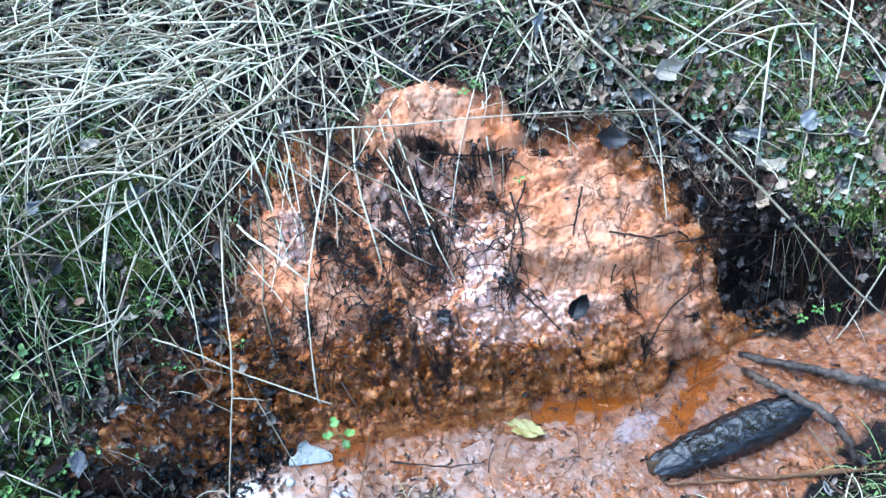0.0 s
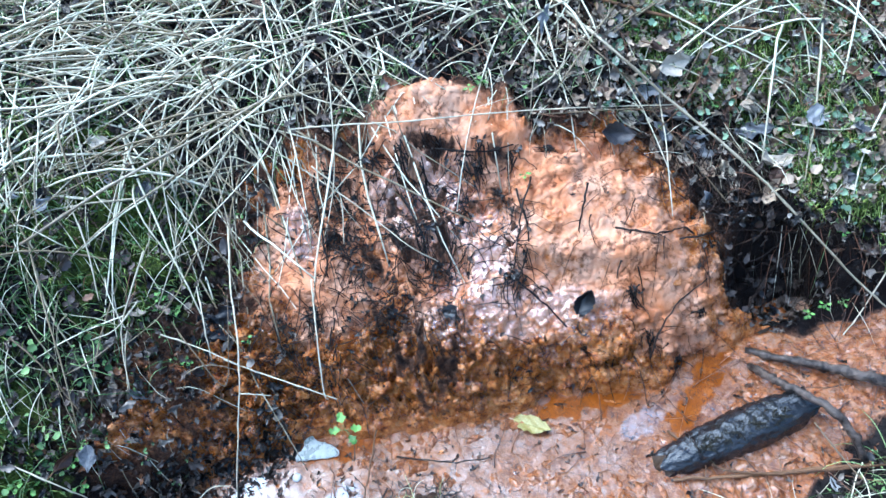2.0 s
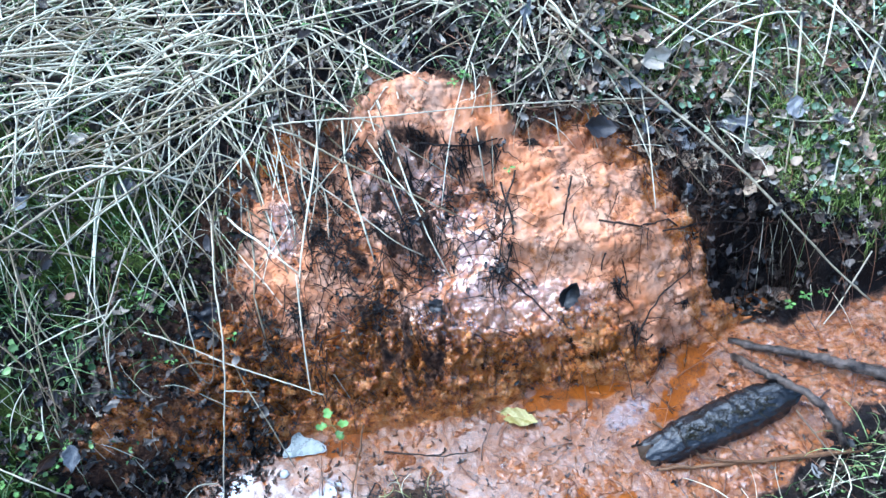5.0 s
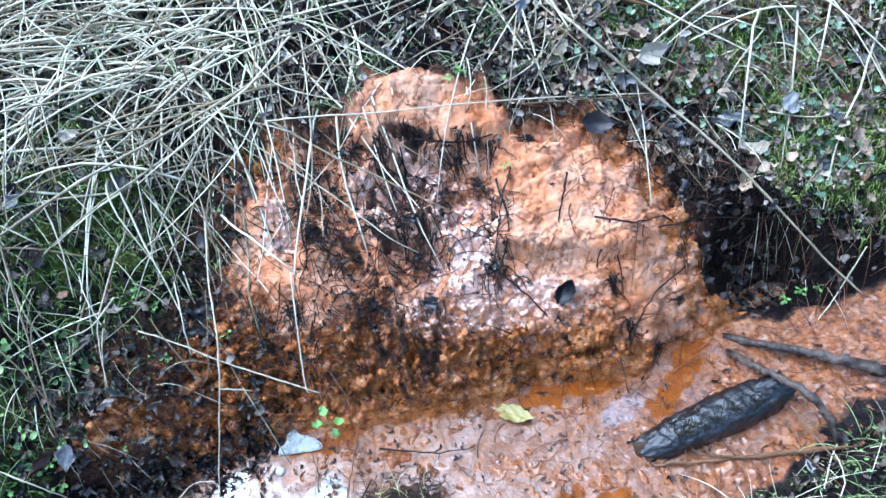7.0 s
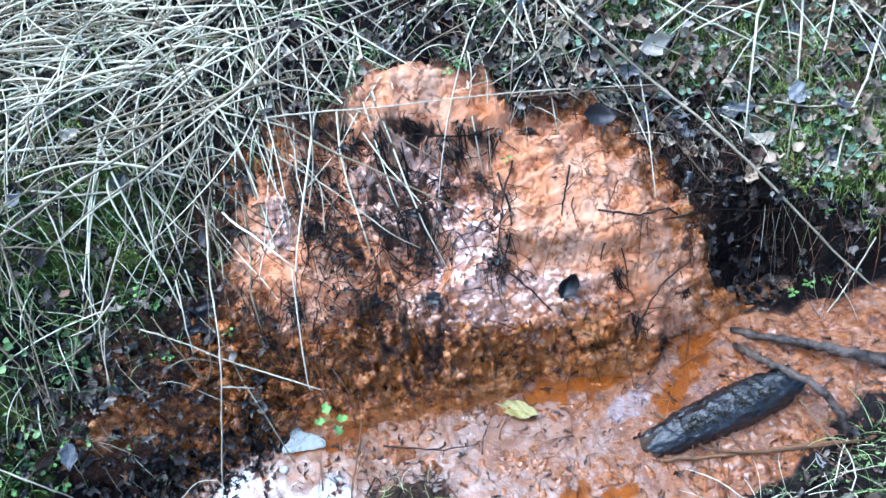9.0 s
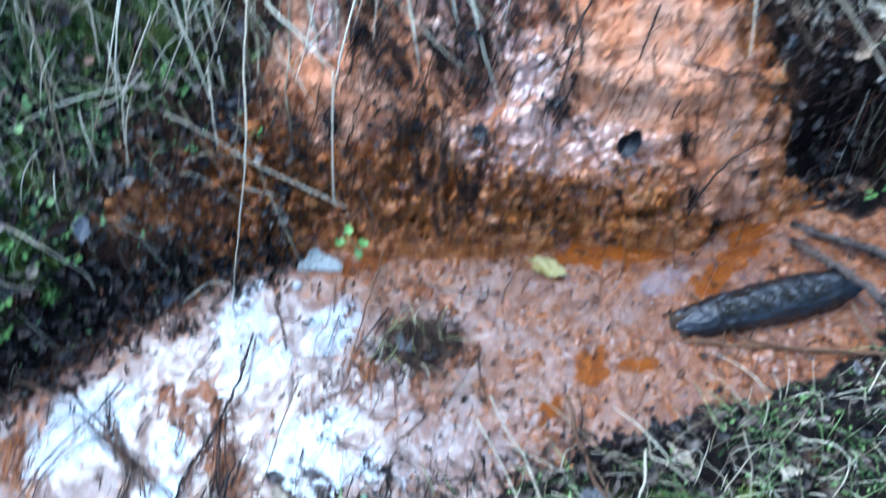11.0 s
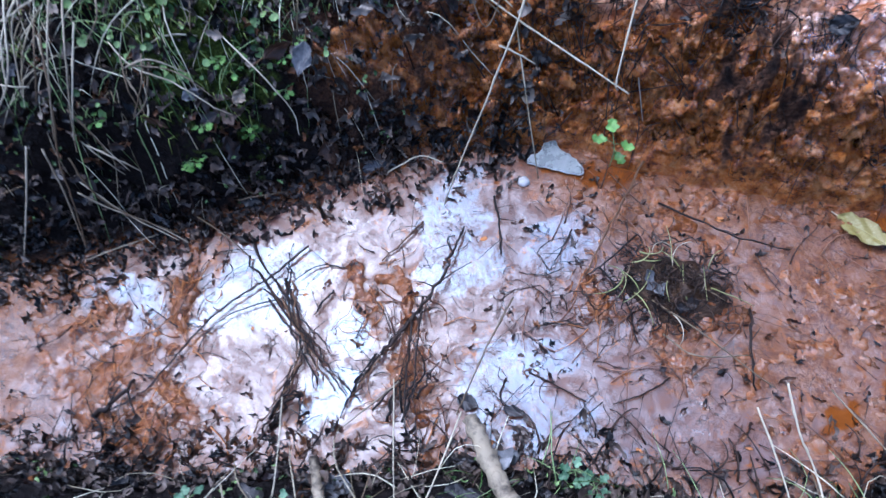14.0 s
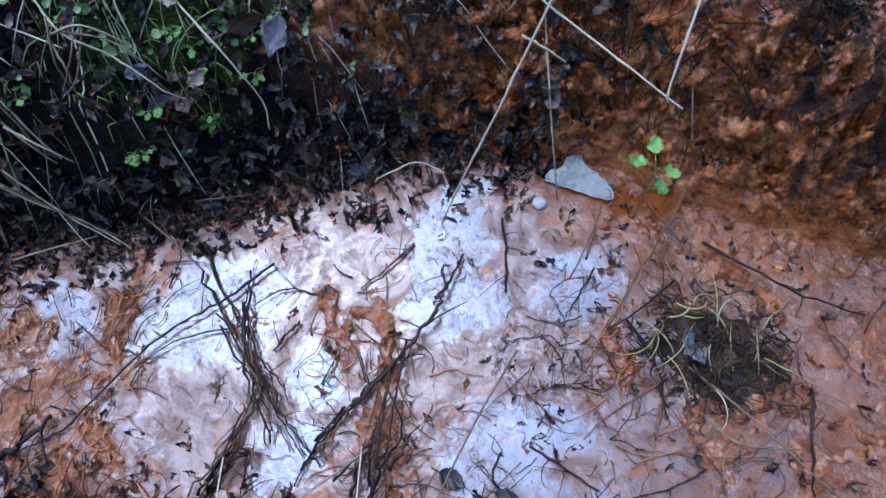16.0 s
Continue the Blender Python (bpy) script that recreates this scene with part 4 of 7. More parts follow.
def root_tuft(x, y, size, count):
    """A tuft of dark rotten rootlets that hangs over the mud, each root a part of it."""
    own = random.Random(int(x * 911 + y * 577))
    thing = tagged(new("root_tuft"), "black rotten rootlets hanging over orange mud", "roots", "root tufts")
    thing.location = (x, y, level(x, y))
    for k in range(count):
        px_, py_ = x + own.gauss(0, size * 0.14), y + own.gauss(0, size * 0.08)
        way, pts = own.gauss(4.7, 0.85), []
        reach = size * own.uniform(0.4, 1.1)
        for i in range(6):
            pts.append(Vector((px_ - x, py_ - y, level(px_, py_) - level(x, y) + 0.002 + 0.012 * own.random() * (0 < i < 5))))
            px_, py_ = px_ + math.cos(way) * reach / 6, py_ + math.sin(way) * reach / 6
            way += own.gauss(0, 0.55)
        part("rootlet", tube(pts, own.uniform(0.0009, 0.0032), 0.0006, 5), DARK_TWIG, thing)
    for k in range(count // 4):
        rag = part("leaf_scrap", moved(blade(size * 0.35, size * 0.2, "lobed", 0.2, 0.5, k + int(x * 50), 3, 7, 2.0), pose(own.gauss(0, size * 0.2), own.gauss(0, size * 0.15), 0, own.uniform(10, 60), own.uniform(-30, 30), own.uniform(0, 360))), LEAF_DARK, thing)
        rag.location.z = level(x + rag.location.x, y + rag.location.y) - level(x, y) + 0.008
    return thing


def mud_clod(x, y, size):
    """A wet lump of iron mud."""
    return tagged(pebble(x, y, size, FLOC_LUMP, "mud_clod", "wet orange lump of iron mud"), category="mud lump", group="mud lumps")


def twig_bundle(points, radius, count, seed, label):
    """Rotten stems lying side by side, crossing and fraying, each one a part."""
    own = random.Random(seed)
    spine = eased(points, 6)
    home = spine[0].copy()
    thing = tagged(new("twig_bundle"), label, "twigs", "pool twigs")
    thing.location = home
    for k in range(count):
        first, last = own.randrange(0, max(1, len(spine) // 3)), own.randrange(2 * len(spine) // 3, len(spine) + 1)
        off, line_ = own.gauss(0, radius * 1.3), []
        drift = own.gauss(-1.5 * off, radius * 2.0)
        for i in range(first, last):
            way = (spine[min(i + 1, len(spine) - 1)] - spine[max(i - 1, 0)]).normalized()
            side = Vector((-way.y, way.x, 0))
            line_.append(spine[i] - home + side * (off + drift * (i - first) / len(spine) + own.gauss(0, 0.0026)) + Vector((0, 0, max(-spine[i].z + 0.001, own.gauss(0, 0.003)))))
        stalk_ = part("stem", tube(line_, own.uniform(0.0012, 0.0034), own.uniform(0.0007, 0.0014), 5, 0.3, 0.3, seed + k), own.choice((DARK_TWIG, DARK_TWIG, DARK_TWIG, BROWN_TWIG)), thing)
        for _ in range(2):
            root = line_[own.randrange(1, len(line_))]
            turn = own.uniform(0, 6.3)
            tip = root + Vector((math.cos(turn), math.sin(turn), own.uniform(-0.1, 0.25))) * own.uniform(0.010, 0.045)
            part("side_twig", tube(eased([root, (root + tip) / 2 + Vector((own.gauss(0, 0.004), own.gauss(0, 0.004), 0.003)), tip], 3), 0.0010, 0.0004, 4), DARK_TWIG, stalk_)
    return thing


def rootlet_fan(x, y, turn, size, seed):
    """Hair-fine roots that fork again and again, spread flat on the water."""
    own = random.Random(seed)
    shapes = []

    def grow(at, way, length, thick, depth):
        line_ = [at]
        for _ in range(4):
            way += own.gauss(0, 0.28)
            line_.append(line_[-1] + Vector((math.cos(way), math.sin(way), 0)) * length / 4)
        shapes.append(tube([Vector((p.x, p.y, 0.0012 + 0.0006 * own.random())) for p in line_], thick, thick * 0.7, 4))
        for _ in range(2 if depth else 0):
            grow(own.choice(line_[2:]), way + own.choice((-1, 1)) * own.uniform(0.4, 1.1), length * own.uniform(0.55, 0.85), thick * 0.7, depth - 1)

    for k in range(2):
        grow(Vector((0, 0, 0)), turn + own.gauss(0, 0.7), size * own.uniform(0.3, 0.5), 0.0008, 3)
    ob = part("rootlet_fan", join(*shapes), DARK_TWIG)
    ob.location = (x, y, max(level(x, y), 0.0))
    return tagged(ob, "fine branching dark rootlets spread on the pool", "roots", "rootlet fans")


# -- the stalks, twigs and leaves that stand out, each in its place --
stem("dry_stalk", [(-0.967, 1.155, 0.584), (-0.775, 1.306, 0.616), (-0.483, 1.491, 0.65), (-0.19, 1.661, 0.707), (0.087, 1.794, 0.728)], 0.0050, STRAW, "long pale dry stalk lying across the ditch bank", "stalk", "dry stalks")
stem("dry_stalk", [(0.395, 1.77, 0.684), (0.507, 1.613, 0.639), (0.646, 1.546, 0.516), (0.79, 1.442, 0.416), (0.934, 1.328, 0.289), (1.073, 1.225, 0.15), (1.178, 1.182, 0.051)], 0.0048, STRAW, "long pale dry stalk lying across the ditch bank", "stalk", "dry stalks")
stem("dry_stalk", [(-1.017, 1.42, 0.757), (-0.808, 1.501, 0.727), (-0.611, 1.64, 0.712), (-0.338, 1.687, 0.743), (-0.041, 1.772, 0.732)], 0.0026, STRAW, "pale dry grass stalk fallen across the ditch bank", "stalk", "dry stalks")
stem("dry_stalk", [(-1.08, 1.569, 0.783), (-0.919, 1.62, 0.765), (-0.709, 1.638, 0.744), (-0.482, 1.757, 0.747)], 0.0026, STRAW, "pale dry grass stalk fallen across the ditch bank", "stalk", "dry stalks")
stem("dry_stalk", [(-0.631, 1.621, 0.692), (-0.533, 1.539, 0.638), (-0.424, 1.452, 0.618), (-0.345, 1.413, 0.557), (-0.176, 1.321, 0.464), (-0.051, 1.237, 0.391), (0.02, 1.225, 0.332)], 0.0026, STRAW, "pale dry grass stalk fallen across the ditch bank", "stalk", "dry stalks")
stem("dry_stalk", [(-0.586, 1.559, 0.658), (-0.569, 1.449, 0.552), (-0.494, 1.259, 0.501), (-0.48, 1.196, 0.419)], 0.0026, STRAW, "pale dry grass stalk fallen across the ditch bank", "stalk", "dry stalks")
stem("dry_stalk", [(-0.732, 1.537, 0.674), (-0.649, 1.403, 0.601), (-0.6, 1.305, 0.507), (-0.589, 1.264, 0.442)], 0.0026, STRAW, "pale dry grass stalk fallen across the ditch bank", "stalk", "dry stalks")
stem("dry_stalk", [(-0.276, 1.824, 0.717), (-0.234, 1.596, 0.677), (-0.219, 1.462, 0.613), (-0.233, 1.369, 0.504), (-0.266, 1.24, 0.411)], 0.0026, STRAW, "pale dry grass stalk fallen across the ditch bank", "stalk", "dry stalks")
stem("dry_stalk", [(-0.171, 1.707, 0.694), (-0.2, 1.547, 0.637), (-0.212, 1.465, 0.613), (-0.235, 1.375, 0.499)], 0.0026, STRAW, "pale dry grass stalk fallen across the ditch bank", "stalk", "dry stalks")
stem("dry_stalk", [(-0.107, 1.634, 0.654), (-0.043, 1.445, 0.587), (-0.006, 1.376, 0.432)], 0.0026, STRAW, "pale dry grass stalk fallen across the ditch bank", "stalk", "dry stalks")
stem("dry_stalk", [(-0.338, 1.469, 0.612), (-0.216, 1.464, 0.614), (-0.038, 1.451, 0.614), (0.173, 1.471, 0.597), (0.383, 1.494, 0.571), (0.655, 1.551, 0.505)], 0.0026, STRAW, "pale dry grass stalk fallen across the ditch bank", "stalk", "dry stalks")
stem("dry_stalk", [(0.299, 1.502, 0.555), (0.467, 1.492, 0.555), (0.646, 1.543, 0.505)], 0.0026, STRAW, "pale dry grass stalk fallen across the ditch bank", "stalk", "dry stalks")
stem("dry_stalk", [(0.403, 1.696, 0.668), (0.477, 1.594, 0.639), (0.546, 1.563, 0.568), (0.654, 1.474, 0.443), (0.766, 1.346, 0.331)], 0.0026, STRAW, "pale dry grass stalk fallen across the ditch bank", "stalk", "dry stalks")
stem("dry_stalk", [(0.994, 1.823, 0.619), (1.016, 1.72, 0.543), (1.023, 1.606, 0.426)], 0.0026, STRAW, "pale dry grass stalk fallen across the ditch bank", "stalk", "dry stalks")
stem("dry_stalk", [(0.975, 1.726, 0.545), (0.88, 1.631, 0.497), (0.814, 1.548, 0.43)], 0.0026, STRAW, "pale dry grass stalk fallen across the ditch bank", "stalk", "dry stalks")
stem("dry_stalk", [(0.615, 1.58, 0.53), (0.62, 1.463, 0.456), (0.61, 1.281, 0.374)], 0.0026, STRAW, "pale dry grass stalk fallen across the ditch bank", "stalk", "dry stalks")
stem("dry_stalk", [(0.326, 1.746, 0.682), (0.299, 1.56, 0.651), (0.281, 1.496, 0.553)], 0.0026, STRAW, "pale dry grass stalk fallen across the ditch bank", "stalk", "dry stalks")
stem("dry_stalk", [(0.406, 1.766, 0.661), (0.363, 1.574, 0.634), (0.229, 1.526, 0.581)], 0.0026, STRAW, "pale dry grass stalk fallen across the ditch bank", "stalk", "dry stalks")
stem("dry_stalk", [(0.79, 1.853, 0.631), (0.745, 1.695, 0.592), (0.67, 1.594, 0.514)], 0.0026, STRAW, "pale dry grass stalk fallen across the ditch bank", "stalk", "dry stalks")
stem("dry_stalk", [(0.411, 1.635, 0.638), (0.429, 1.537, 0.617), (0.445, 1.515, 0.554)], 0.0026, STRAW, "pale dry grass stalk fallen across the ditch bank", "stalk", "dry stalks")
stem("dry_stalk", [(1.034, 1.617, 0.426), (1.096, 1.616, 0.454), (1.18, 1.68, 0.483)], 0.0026, STRAW, "pale dry grass stalk fallen across the ditch bank", "stalk", "dry stalks")
stem("dry_stalk", [(0.957, 1.541, 0.413), (1.061, 1.515, 0.402), (1.215, 1.553, 0.377)], 0.0026, STRAW, "pale dry grass stalk fallen across the ditch bank", "stalk", "dry stalks")
stem("dry_stalk", [(-0.696, 1.181, 0.503), (-0.73, 1.088, 0.444), (-0.747, 1.006, 0.396), (-0.722, 0.894, 0.32)], 0.0026, STRAW, "pale dry grass stalk fallen across the ditch bank", "stalk", "dry stalks")
stem("dry_stalk", [(-0.708, 1.077, 0.435), (-0.757, 1.013, 0.41), (-0.831, 1.0, 0.388)], 0.0026, STRAW, "pale dry grass stalk fallen across the ditch bank", "stalk", "dry stalks")
stem("dry_stalk", [(-0.596, 1.146, 0.39), (-0.559, 1.049, 0.363), (-0.553, 0.988, 0.289)], 0.0026, STRAW, "pale dry grass stalk fallen across the ditch bank", "stalk", "dry stalks")
stem("dry_stalk", [(-0.969, 0.959, 0.475), (-0.894, 0.907, 0.417), (-0.822, 0.833, 0.318)], 0.0026, STRAW, "pale dry grass stalk fallen across the ditch bank", "stalk", "dry stalks")
stem("dry_stalk", [(-0.785, 0.987, 0.373), (-0.816, 0.939, 0.381), (-0.866, 0.912, 0.375)], 0.0026, STRAW, "pale dry grass stalk fallen across the ditch bank", "stalk", "dry stalks")
stem("dry_stalk", [(-0.873, 1.263, 0.601), (-0.827, 1.169, 0.531), (-0.813, 1.081, 0.439)], 0.0026, STRAW, "pale dry grass stalk fallen across the ditch bank", "stalk", "dry stalks")
stem("dry_stalk", [(-0.676, 1.032, 0.35), (-0.591, 1.01, 0.324), (-0.475, 0.971, 0.285)], 0.0026, STRAW, "pale dry grass stalk fallen across the ditch bank", "stalk", "dry stalks")
stem("dry_stalk", [(-0.48, 0.918, 0.24), (-0.444, 0.921, 0.227), (-0.413, 0.928, 0.205)], 0.0026, STRAW, "pale dry grass stalk fallen across the ditch bank", "stalk", "dry stalks")
stem("dry_stalk", [(-0.288, 1.403, 0.539), (-0.222, 1.352, 0.48), (-0.21, 1.233, 0.414)], 0.0026, STRAW, "pale dry grass stalk fallen across the ditch bank", "stalk", "dry stalks")
stem("dry_stalk", [(-1.001, 1.545, 0.737), (-0.949, 1.304, 0.667), (-0.928, 1.18, 0.593)], 0.0026, STRAW, "pale dry grass stalk fallen across the ditch bank", "stalk", "dry stalks")
stem("dry_stalk", [(-0.948, 1.605, 0.76), (-0.877, 1.446, 0.705), (-0.844, 1.332, 0.61)], 0.0026, STRAW, "pale dry grass stalk fallen across the ditch bank", "stalk", "dry stalks")
stem("dry_stalk", [(-1.156, 1.765, 0.828), (-1.002, 1.735, 0.773), (-0.782, 1.749, 0.746)], 0.0026, STRAW, "pale dry grass stalk fallen across the ditch bank", "stalk", "dry stalks")
stem("dry_stalk", [(-0.922, 1.875, 0.807), (-0.801, 1.7, 0.769), (-0.66, 1.606, 0.688)], 0.0026, STRAW, "pale dry grass stalk fallen across the ditch bank", "stalk", "dry stalks")
stem("dry_stalk", [(-0.397, 1.669, 0.702), (-0.298, 1.531, 0.677), (-0.128, 1.491, 0.625)], 0.0026, STRAW, "pale dry grass stalk fallen across the ditch bank", "stalk", "dry stalks")
stem("dry_stalk", [(-1.048, 1.634, 0.807), (-0.969, 1.655, 0.792), (-0.82, 1.648, 0.786), (-0.639, 1.757, 0.732)], 0.0026, STRAW, "pale dry grass stalk fallen across the ditch bank", "stalk", "dry stalks")
stem("dry_stalk", [(1.145, 1.748, 0.544), (1.039, 1.694, 0.505), (0.926, 1.601, 0.441)], 0.0026, STRAW, "pale dry grass stalk fallen across the ditch bank", "stalk", "dry stalks")
stem("dry_stalk", [(1.195, 1.286, 0.132), (1.114, 1.2, 0.031), (1.054, 1.141, 0.018)], 0.0026, STRAW, "pale dry grass stalk fallen across the ditch bank", "stalk", "dry stalks")
stem("dry_stalk", [(-0.644, 1.051, 0.262), (-0.499, 0.997, 0.243), (-0.36, 0.945, 0.237), (-0.229, 0.896, 0.232)], 0.0026, STRAW, "pale bent stalk hanging in front of the bank", "stalk", "dry stalks")
stem("dry_stalk", [(-0.276, 1.122, 0.42), (-0.263, 0.987, 0.328), (-0.255, 0.902, 0.256), (-0.25, 0.893, 0.236)], 0.0024, STRAW, "pale bent stalk hanging in front of the bank", "stalk", "dry stalks")
stem("dry_stalk", [(-0.52, 1.3, 0.47), (-0.47, 1.1, 0.44), (-0.42, 0.93, 0.4), (-0.44, 0.816, 0.278), (-0.469, 0.742, 0.17), (-0.5, 0.7, 0.06), (-0.515, 0.69, 0.004)], 0.0026, STRAW, "long pale stalk hanging down the bank to the water", "stalk", "dry stalks")
stem("dry_stalk", [(-0.66, 1.07, 0.35), (-0.579, 0.985, 0.349), (-0.506, 0.921, 0.273), (-0.5, 1.02, 0.33), (-0.51, 1.12, 0.38)], 0.002, STRAW, "thin pale stalk bent double on the bank", "stalk", "dry stalks")
stem("dry_stalk", [(-1.29, 0.598, 0.431), (-1.212, 0.529, 0.433), (-1.184, 0.447, 0.378), (-1.275, 0.366, 0.277)], 0.0024, STRAW, "pale dry stalk in a clump hanging over the bank", "stalk", "dry stalks")
stem("dry_stalk", [(-1.245, 0.607, 0.436), (-1.217, 0.504, 0.413), (-1.202, 0.444, 0.358)], 0.0024, STRAW, "pale dry stalk in a clump hanging over the bank", "stalk", "dry stalks")
stem("dry_stalk", [(-1.198, 0.595, 0.432), (-1.206, 0.537, 0.428), (-1.185, 0.448, 0.343)], 0.0024, STRAW, "pale dry stalk in a clump hanging over the bank", "stalk", "dry stalks")
stem("dry_stalk", [(-1.163, 0.541, 0.409), (-1.133, 0.461, 0.333), (-1.136, 0.389, 0.236), (-1.133, 0.358, 0.175), (-1.139, 0.297, 0.06)], 0.0024, STRAW, "pale dry stalk in a clump hanging over the bank", "stalk", "dry stalks")
stem("dry_stalk", [(-1.169, 0.632, 0.433), (-1.101, 0.536, 0.405), (-1.111, 0.47, 0.314), (-1.123, 0.424, 0.236)], 0.0024, STRAW, "pale dry stalk in a clump hanging over the bank", "stalk", "dry stalks")
stem("dry_stalk", [(-1.117, 0.467, 0.314), (-1.082, 0.455, 0.254), (-1.067, 0.443, 0.197)], 0.0024, STRAW, "pale dry stalk in a clump hanging over the bank", "stalk", "dry stalks")
stem("dry_stalk", [(-1.111, 0.443, 0.24), (-1.06, 0.448, 0.215), (-1.042, 0.46, 0.165)], 0.0024, STRAW, "pale dry stalk in a clump hanging over the bank", "stalk", "dry stalks")
stem("dry_stalk", [(-1.166, 0.397, 0.261), (-1.151, 0.355, 0.171), (-1.143, 0.297, 0.059)], 0.0024, STRAW, "pale dry stalk in a clump hanging over the bank", "stalk", "dry stalks")
stem("dry_stalk", [(-1.128, 0.407, 0.237), (-1.108, 0.385, 0.172), (-1.085, 0.386, 0.101), (-0.995, 0.408, 0.029)], 0.0024, STRAW, "pale dry stalk in a clump hanging over the bank", "stalk", "dry stalks")
stem("dry_stalk", [(-1.128, 0.369, 0.173), (-1.104, 0.379, 0.113), (-1.043, 0.398, 0.058), (-0.972, 0.402, 0.019)], 0.0024, STRAW, "pale dry stalk in a clump hanging over the bank", "stalk", "dry stalks")
stem("dry_stalk", [(-1.071, 0.58, 0.318), (-1.027, 0.609, 0.326), (-0.986, 0.634, 0.281)], 0.0024, STRAW, "pale dry stalk in a clump hanging over the bank", "stalk", "dry stalks")
stem("dry_stalk", [(-1.069, 0.573, 0.313), (-1.033, 0.55, 0.286), (-1.035, 0.538, 0.251)], 0.0024, STRAW, "pale dry stalk in a clump hanging over the bank", "stalk", "dry stalks")
stem("dry_stalk", [(-1.153, 0.67, 0.403), (-1.119, 0.624, 0.385), (-1.154, 0.591, 0.342)], 0.0024, STRAW, "pale dry stalk in a clump hanging over the bank", "stalk", "dry stalks")
stem("dry_stalk", [(-1.342, 0.264, 0.161), (-1.342, 0.228, 0.106), (-1.331, 0.189, 0.059)], 0.0024, STRAW, "pale dry stalk in a clump hanging over the bank", "stalk", "dry stalks")
stem("dry_stalk", [(-1.348, 0.266, 0.142), (-1.285, 0.302, 0.171), (-1.242, 0.335, 0.181)], 0.0024, STRAW, "pale dry stalk in a clump hanging over the bank", "stalk", "dry stalks")
stem("dry_stalk", [(-1.183, 0.556, 0.417), (-1.157, 0.503, 0.39), (-1.174, 0.455, 0.323)], 0.0024, STRAW, "pale dry stalk in a clump hanging over the bank", "stalk", "dry stalks")
stem("dry_stalk", [(-1.215, 0.393, 0.251), (-1.236, 0.315, 0.157), (-1.28, 0.228, 0.039)], 0.0024, STRAW, "pale dry stalk in a clump hanging over the bank", "stalk", "dry stalks")
stem("dry_stalk", [(-1.186, 0.622, 0.438), (-1.125, 0.508, 0.396), (-1.147, 0.419, 0.27)], 0.0024, STRAW, "pale dry stalk in a clump hanging over the bank", "stalk", "dry stalks")
stem("dry_stalk", [(-1.133, 0.59, 0.399), (-1.101, 0.485, 0.334), (-1.135, 0.44, 0.248)], 0.0024, STRAW, "pale dry stalk in a clump hanging over the bank", "stalk", "dry stalks")
stem("dry_stalk", [(-1.299, 0.469, 0.375), (-1.217, 0.445, 0.367), (-1.172, 0.466, 0.353)], 0.0024, STRAW, "pale dry stalk in a clump hanging over the bank", "stalk", "dry stalks")
stem("dry_stalk", [(-1.284, 0.521, 0.405), (-1.215, 0.546, 0.431), (-1.2, 0.612, 0.43)], 0.0024, STRAW, "pale dry stalk in a clump hanging over the bank", "stalk", "dry stalks")
stem("twig", [(-0.757, 1.933, 0.791), (-0.598, 1.671, 0.726), (-0.493, 1.489, 0.625)], 0.002, BROWN_TWIG, "thin brown twig on the ditch bank", "twig", "bank twigs")
stem("twig", [(0.484, 1.778, 0.701), (0.704, 1.754, 0.621), (0.885, 1.756, 0.572), (1.145, 1.738, 0.529)], 0.0045, BROWN_TWIG, "brown twig lying on the grassy bank", "twig", "bank twigs")
stem("twig", [(0.768, 1.687, 0.569), (0.692, 1.566, 0.513), (0.582, 1.477, 0.468)], 0.0022, BROWN_TWIG, "thin brown twig on the ditch bank", "twig", "bank twigs")
stem("twig", [(0.505, 1.257, 0.36), (0.459, 1.153, 0.305)], 0.0028, DARK_TWIG, "thin black wet twig on the orange mud", "twig", "dark twigs")
stem("twig", [(-0.066, 1.368, 0.446), (-0.015, 1.266, 0.398), (-0.014, 1.211, 0.306)], 0.0028, DARK_TWIG, "thin black wet twig on the orange mud", "twig", "dark twigs")
stem("twig", [(0.235, 1.364, 0.435), (0.255, 1.243, 0.372), (0.209, 1.136, 0.284)], 0.0028, DARK_TWIG, "thin black wet twig on the orange mud", "twig", "dark twigs")
stem("twig", [(0.47, 1.257, 0.375), (0.562, 1.235, 0.368), (0.645, 1.29, 0.32)], 0.0028, DARK_TWIG, "thin black wet twig on the orange mud", "twig", "dark twigs")
stem("twig", [(0.212, 1.17, 0.31), (0.304, 1.107, 0.242), (0.397, 1.046, 0.121)], 0.0028, DARK_TWIG, "thin black wet twig on the orange mud", "twig", "dark twigs")
stem("twig", [(0.54, 1.052, 0.098), (0.593, 1.124, 0.19), (0.698, 1.209, 0.21)], 0.0028, DARK_TWIG, "thin black wet twig on the orange mud", "twig", "dark twigs")
stem("twig", [(0.411, 1.35, 0.447), (0.391, 1.284, 0.416), (0.379, 1.237, 0.366)], 0.0028, DARK_TWIG, "thin black wet twig on the orange mud", "twig", "dark twigs")
stem("twig", [(-0.293, 1.374, 0.507), (-0.266, 1.261, 0.431), (-0.254, 1.164, 0.366)], 0.0028, DARK_TWIG, "thin black wet twig on the orange mud", "twig", "dark twigs")
stem("twig", [(0.624, 1.253, 0.32), (0.783, 1.314, 0.269), (0.947, 1.324, 0.229)], 0.0028, DARK_TWIG, "thin black wet twig on the orange mud", "twig", "dark twigs")
stem("twig", [(0.644, 1.287, 0.323), (0.814, 1.301, 0.155), (0.916, 1.325, 0.186)], 0.0028, DARK_TWIG, "thin black wet twig on the orange mud", "twig", "dark twigs")
